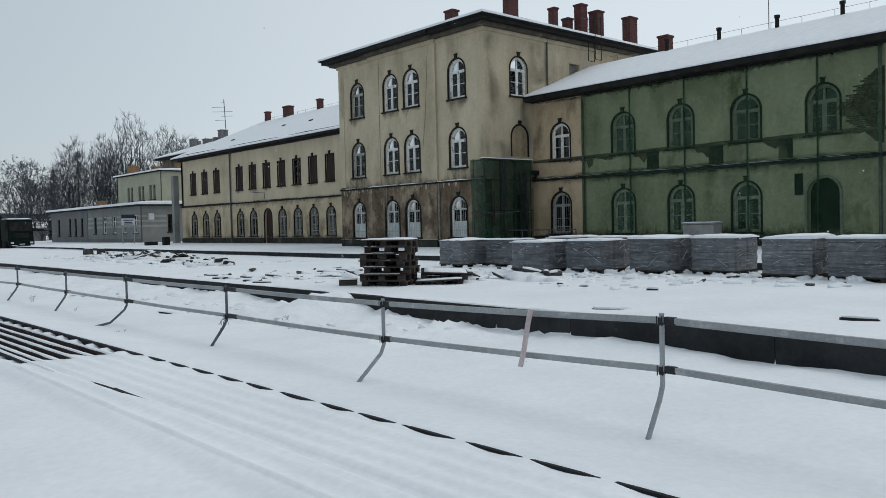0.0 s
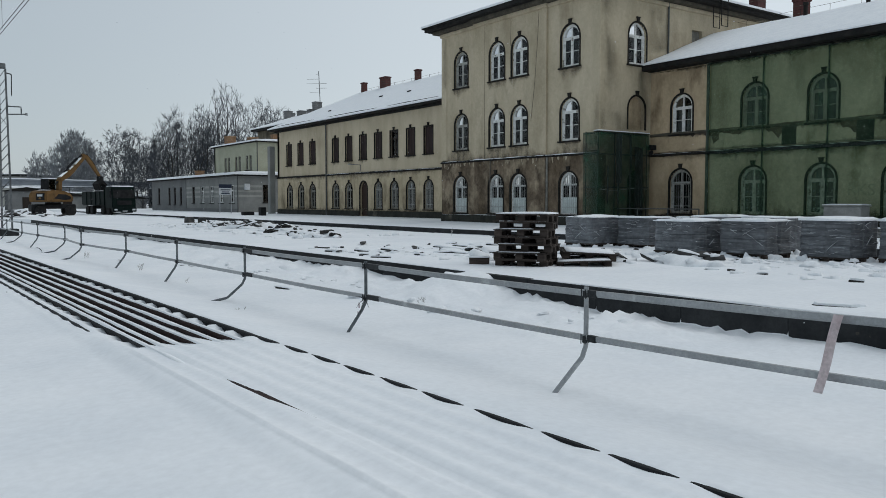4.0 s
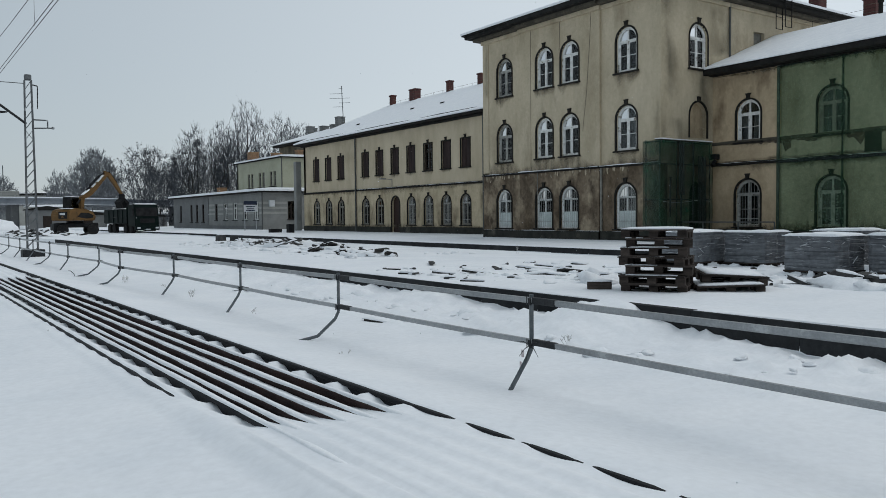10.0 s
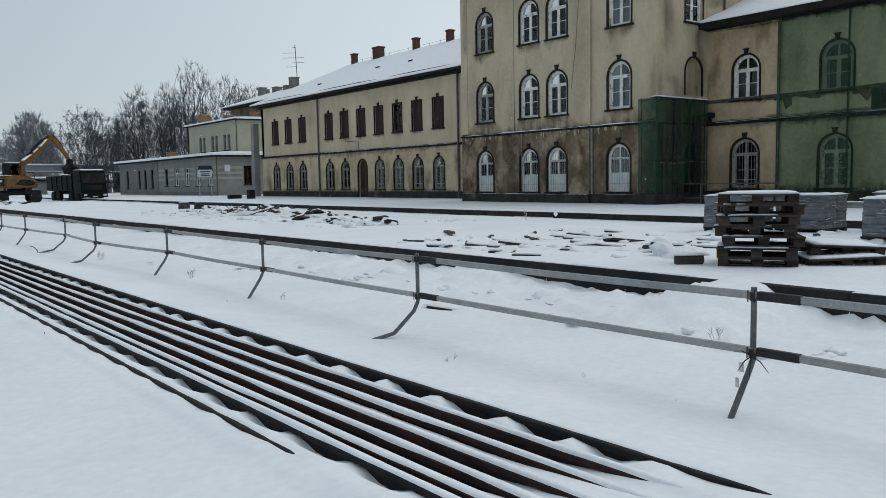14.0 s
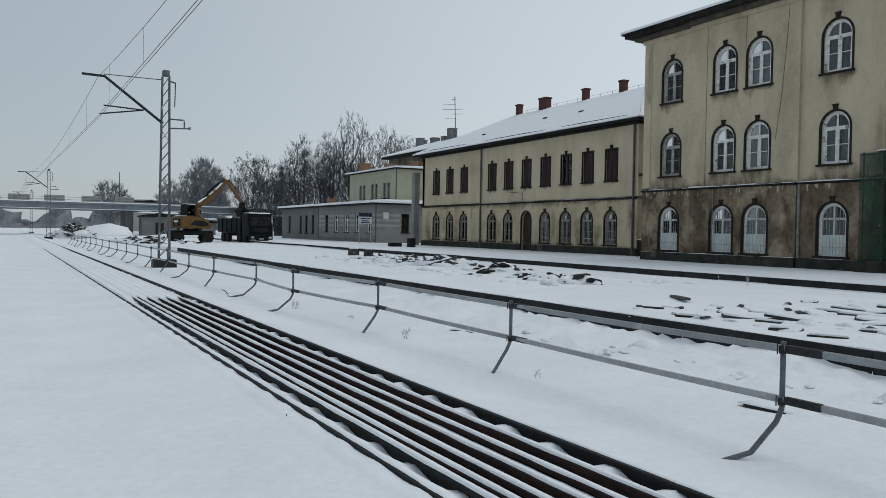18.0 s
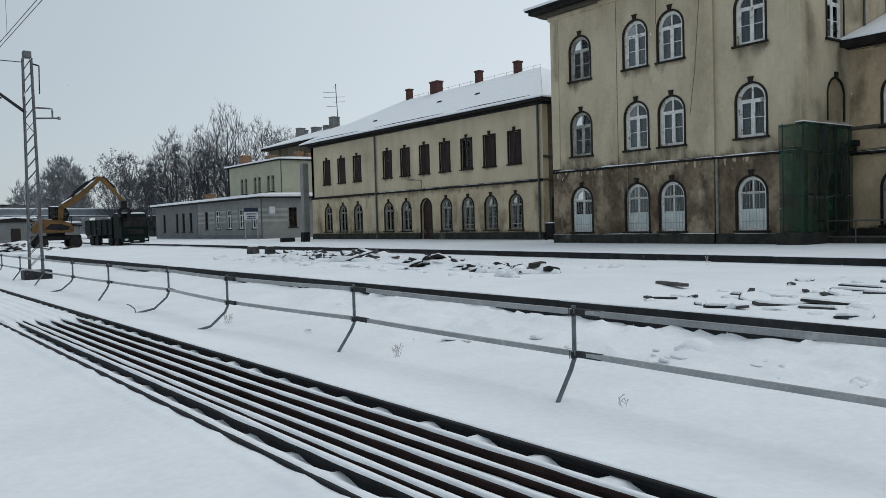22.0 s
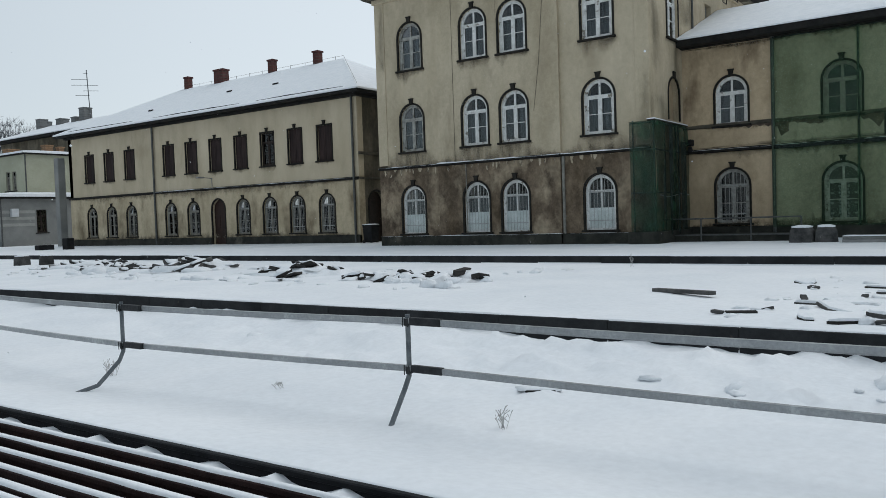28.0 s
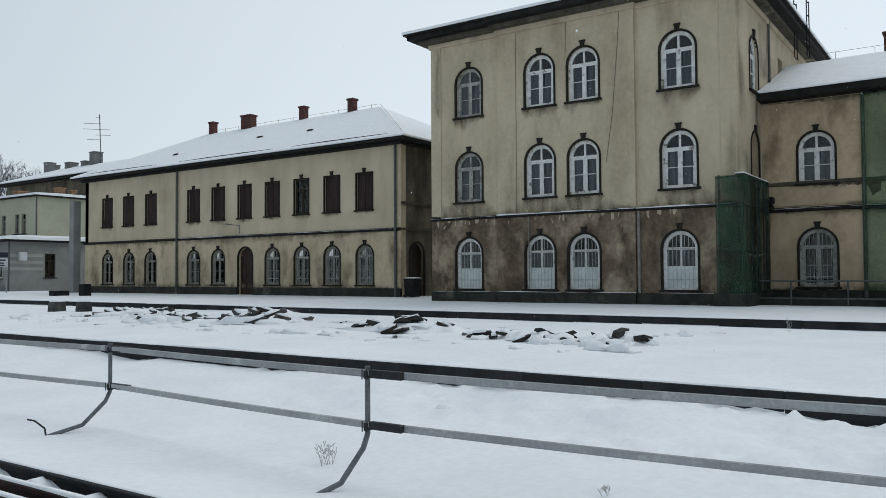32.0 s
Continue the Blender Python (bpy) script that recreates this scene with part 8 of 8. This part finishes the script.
def build_excavator():
    root = thing("wheeled_excavator", "yellow wheeled excavator with raised two-piece boom and snow on it", "excavator", m=pose(15.35, 92.0, 0.25))
    bm = bmesh.new()
    rounded(bm, -2.0, 1.9, -0.9, 0.9, 0.75, 1.2, 0.08)
    part("undercarriage", bm, BLACK, root)
    for x in (-1.45, 1.35):
        for y in (-1.05, 1.05):
            wheel_set(root, x, y, 0.52, 0.52, 0.5)
    bm = bmesh.new()
    rounded(bm, -2.25, -1.75, -1.1, 1.1, 0.45, 1.15, 0.06)
    part("stabiliser", bm, BLACK, root)
    bm = bmesh.new()
    tube(bm, (-0.1, 0, 1.15), (-0.1, 0, 1.4), 0.75, n=20)
    part("turntable", bm, BLACK, root)
    bm = bmesh.new()
    prism(bm, [(-2.0, 1.42), (1.3, 1.42), (1.42, 1.85), (1.05, 2.3), (0.3, 2.55), (-1.1, 2.66), (-1.9, 2.45), (-2.05, 2.0)], -1.2, 1.2, uvz)
    bmesh.ops.recalc_face_normals(bm, faces=bm.faces[:])
    bmesh.ops.bevel(bm, geom=bm.edges[:], offset=0.08, segments=2, affect='EDGES')
    house = part("upper_body", bm, YELLOW, root)
    bm = bmesh.new()
    box(bm, -2.09, -1.98, -1.0, 0.1, 1.62, 2.3, bevel=0.01)
    part("emblem_plate", bm, BLACK, house, "black emblem plate")
    bm = bmesh.new()
    prism(bm, [(-0.65, 1.74), (-0.25, 1.74), (-0.45, 1.95)], -2.104, -2.092, lambda u, d, z: Vector((d, u, z)))
    part("emblem", bm, YELLOW, house)
    bm = bmesh.new()
    box(bm, -2.104, -2.092, -0.8, -0.1, 1.98, 2.18)
    part("emblem_bar", bm, SIGN_WHITE, house)
    bm = bmesh.new()
    prism(bm, [(-1.0, 1.78), (0.2, 1.62), (0.95, 1.7), (1.05, 1.95), (0.4, 2.2), (-0.5, 2.22)], -1.23, -1.19, uvz)
    part("side_decal", bm, BLACK, house)
    # cab
    bm = bmesh.new()
    prism(bm, [(-0.6, 2.5), (0.95, 2.5), (1.15, 3.1), (0.85, 3.75), (-0.55, 3.8)], 0.15, 1.15, uvz)
    bmesh.ops.recalc_face_normals(bm, faces=bm.faces[:])
    part("cab", bm, BLACK, house, "dark glazed driver cab")
    bm = bmesh.new()
    prism(bm, [(-0.45, 2.75), (0.8, 2.75), (0.98, 3.1), (0.75, 3.6), (-0.42, 3.65)], 0.12, 0.148, uvz)
    part("cab_window", bm, GLASS, house)
    snow_on(house, -0.5, 0.8, 0.2, 1.1, 3.79, 0.06, 2)
    snow_on(house, -1.9, -0.4, -1.0, 0.1, 2.6, 0.05, 5)
    # boom, stick and grab
    bm = bmesh.new()
    beam(bm, [(0.35, 2.3, 0.4), (0.36, 3.0, 0.4), (0.45, 3.8, 0.42)], -0.52, -0.18)
    part("boom_base", bm, YELLOW, house)
    bm = bmesh.new()
    beam(bm, [(0.3, 3.6, 0.36), (1.45, 4.3, 0.6), (2.2, 4.9, 0.5), (3.75, 6.3, 0.3)], -0.52, -0.18)
    part("boom", bm, YELLOW, house)
    bm = bmesh.new()
    beam(bm, [(3.4, 6.45, 0.26), (4.0, 6.2, 0.42), (4.9, 5.2, 0.36), (5.75, 4.15, 0.2)], -0.48, -0.22)
    part("stick", bm, YELLOW, house)
    for (p, q, r) in (((-0.2, 3.1), (1.1, 4.35), 0.09), ((1.5, 5.0), (2.75, 6.0), 0.13), ((2.7, 5.95), (3.55, 6.5), 0.06), ((4.05, 6.5), (5.05, 5.45), 0.09), ((1.35, 4.65), (2.95, 5.5), 0.05), ((1.0, 4.5), (1.9, 5.2), 0.07)):
        bm = bmesh.new()
        tube(bm, (p[0], -0.35, p[1]), (q[0], -0.35, q[1]), r, n=8)
        part("ram", bm, BLACK, house, "hydraulic ram")
    bm = bmesh.new()
    rounded(bm, 5.5, 6.0, -0.65, -0.05, 3.5, 4.25, 0.1)
    for s in (-1, 1):
        beam(bm, [(5.75, 3.65, 0.3), (5.75 + s * 0.5, 3.3, 0.33), (5.75 + s * 0.28, 2.75, 0.18)], -0.75, 0.05)
    part("grab", bm, BLACK, house, "black clamshell grab")
    for x0, z0, dx, dz in ((0.5, 4.0, 0.85, 0.58), (1.65, 4.78, 0.5, 0.42), (2.4, 5.35, 0.8, 0.74)):
        bm = bmesh.new()
        snow_sheet(bm, (x0, -0.54, z0), (dx, 0, dz), (0, 0.38, 0), 9, 2, 0.09, 0.07, 3)
        part("snow_cap", bm, SNOW_CAP, house)
    bm = bmesh.new()
    for s in (-1, 1):
        tube(bm, (1.2, s * 0.9, 1.45), (1.2, s * 0.9, 2.9), 0.03, n=5)
    tube(bm, (1.2, -0.9, 2.9), (1.2, 0.9, 2.9), 0.03, n=5)
    part("guard_rail", bm, BLACK, house)
    return house


EXCAVATOR_BODY = build_excavator()


def build_truck():
    root = thing("tipper_truck", "dark green heavy tipper truck with snow on its cab", "truck", m=pose(22.0, 91.0, 0.22, 0, 0, 7))
    # the truck's nose points towards -y
    bm = bmesh.new()
    box(bm, -0.5, 0.5, 0.3, 9.0, 0.75, 1.05, bevel=0.03)
    part("chassis", bm, BLACK, root)
    for y in (1.4, 3.0, 6.4, 7.8):
        for x in (-1.05, 1.05):
            bm = bmesh.new()
            tube(bm, (-0.18, 0, 0), (0.18, 0, 0), 0.52, n=16)
            wheel = part("wheel", bm, TYRE, root, m=pose(x, y, 0.52))
            bm = bmesh.new()
            tube(bm, (-0.2, 0, 0), (0.2, 0, 0), 0.26, n=10)
            part("rim", bm, BLACK, wheel)
    bm = bmesh.new()
    pts = [(0.0, 0.75), (2.1, 0.75), (2.1, 3.1), (0.35, 3.1), (0.08, 1.9)]
    prism(bm, pts, -1.25, 1.25, lambda u, d, z: Vector((d, u, z)))
    bmesh.ops.recalc_face_normals(bm, faces=bm.faces[:])
    bmesh.ops.bevel(bm, geom=bm.edges[:], offset=0.07, segments=2, affect='EDGES')
    cab = part("cab", bm, TRUCK_GREEN, root)
    bm = bmesh.new()
    prism(bm, [(0.045, 1.85), (0.28, 2.75), (0.31, 2.75), (0.075, 1.85)], -1.1, 1.1, lambda u, d, z: Vector((d, u - 0.02, z)))
    bmesh.ops.recalc_face_normals(bm, faces=bm.faces[:])
    part("windscreen", bm, BLACK, cab, "dark windscreen")
    bm = bmesh.new()
    box(bm, -0.75, 0.75, -0.05, 0.02, 1.15, 1.6, bevel=0.02)
    part("grille", bm, BLACK, cab)
    bm = bmesh.new()
    box(bm, -1.25, 1.25, -0.15, 0.35, 0.4, 0.85, bevel=0.05)
    bumper = part("bumper", bm, TRUCK_GREEN, root)
    for x in (-0.95, 0.95):
        bm = bmesh.new()
        box(bm, x - 0.16, x + 0.16, -0.17, -0.14, 0.55, 0.72, bevel=0.01)
        part("headlight", bm, SIGN_WHITE, bumper)
        bm = bmesh.new()
        tube(bm, (x * 1.3, 0.25, 2.5), (x * 1.5, 0.1, 2.5), 0.025, n=5)
        box(bm, x * 1.5 - 0.08, x * 1.5 + 0.08, 0.02, 0.12, 1.9, 2.65, bevel=0.03)
        part("mirror", bm, BLACK, cab)
    bm = bmesh.new()
    box(bm, -0.26, 0.26, -0.165, -0.145, 0.44, 0.53)
    part("plate_bar", bm, SIGN_WHITE, bumper)
    snow_on(cab, -1.15, 1.15, 0.4, 2.0, 3.08, 0.1, 4)
    for x0, x1, y0, y1, z0, z1, nm in ((-1.27, -1.19, 2.5, 9.3, 1.15, 2.6, "bed_side"), (1.19, 1.27, 2.5, 9.3, 1.15, 2.6, "bed_side"),
                                       (-1.27, 1.27, 2.42, 2.5, 1.15, 2.8, "bed_front"), (-1.27, 1.27, 9.3, 9.38, 1.15, 2.55, "tailgate"), (-1.2, 1.2, 2.5, 9.3, 1.07, 1.17, "bed_floor")):
        bm = bmesh.new()
        box(bm, x0, x1, y0, y1, z0, z1, bevel=0.015)
        bed = part(nm, bm, TRUCK_GREEN, root)
    for y in (3.6, 5.0, 6.4, 7.8):
        for x in (-1.3, 1.3):
            bm = bmesh.new()
            box(bm, x - 0.04, x + 0.04, y - 0.06, y + 0.06, 1.15, 2.56)
            part("bed_rib", bm, TRUCK_GREEN, root)
    bm = bmesh.new()
    lump(bm, (0, 5.9, 1.7), 1.15, 3.1, 0.95, 6, 16, 0.5)
    part("load", bm, DEBRIS, root, "load of rubble in the bed")
    return root


build_truck()


# ---------------------------------------------------------------- falling snow
def build_flakes(count, seed, size):
    rnd = random.Random(seed)
    verts, faces = [], []
    for i in range(count):
        c = Vector((rnd.uniform(0.5, 30), rnd.uniform(0, 58), rnd.uniform(0, 46)))
        r = size * rnd.uniform(0.6, 1.3)
        k = len(verts)
        verts += [tuple(c + Vector(d) * r) for d in ((1, 0, 0), (-0.9, 0.2, 0), (0, 1, 0.2), (0.1, -1, 0), (0, 0.1, 0.9), (0, 0, -1))]
        faces += [(k + a, k + b, k + d) for a, b, d in ((0, 2, 4), (2, 1, 4), (1, 3, 4), (3, 0, 4), (2, 0, 5), (1, 2, 5), (3, 1, 5), (0, 3, 5))]
    me = bpy.data.meshes.new("snowflakes")
    me.from_pydata(verts, [], faces)
    me.materials.append(SNOW_CAP)
    return tagged(new("snowflakes", me), "sparse white snowflakes drifting down in the air", "snowfall", "", "stuff")


FLAKES_A = build_flakes(2300, 1, 0.007)
FLAKES_B = build_flakes(1200, 2, 0.0095)


def motions():
    slew = [(0, 33), (3, 33), (7, 28), (10, 33), (13, 28), (16.5, 26), (18.5, 22), (20, 14), (21, 3), (22, -8), (23, -12), (32, -12)]
    walk(EXCAVATOR_BODY, [(t, pose(0, 0, 0, 0, 0, a)) for t, a in slew])
    walk(FLAKES_A, [(0, pose(0, 0, 0)), (8, pose(0.9, -1.2, -8.5)), (16, pose(0.6, -2.6, -17)), (24, pose(1.4, -3.6, -25.5)), (32, pose(1.6, -5, -34))])
    walk(FLAKES_B, [(0, pose(0, 0, 0)), (8, pose(-0.5, -1.8, -9.5)), (16, pose(0.3, -3.2, -18.5)), (24, pose(-0.4, -4.8, -27.5)), (32, pose(0.2, -6.5, -36.5))])


motions()
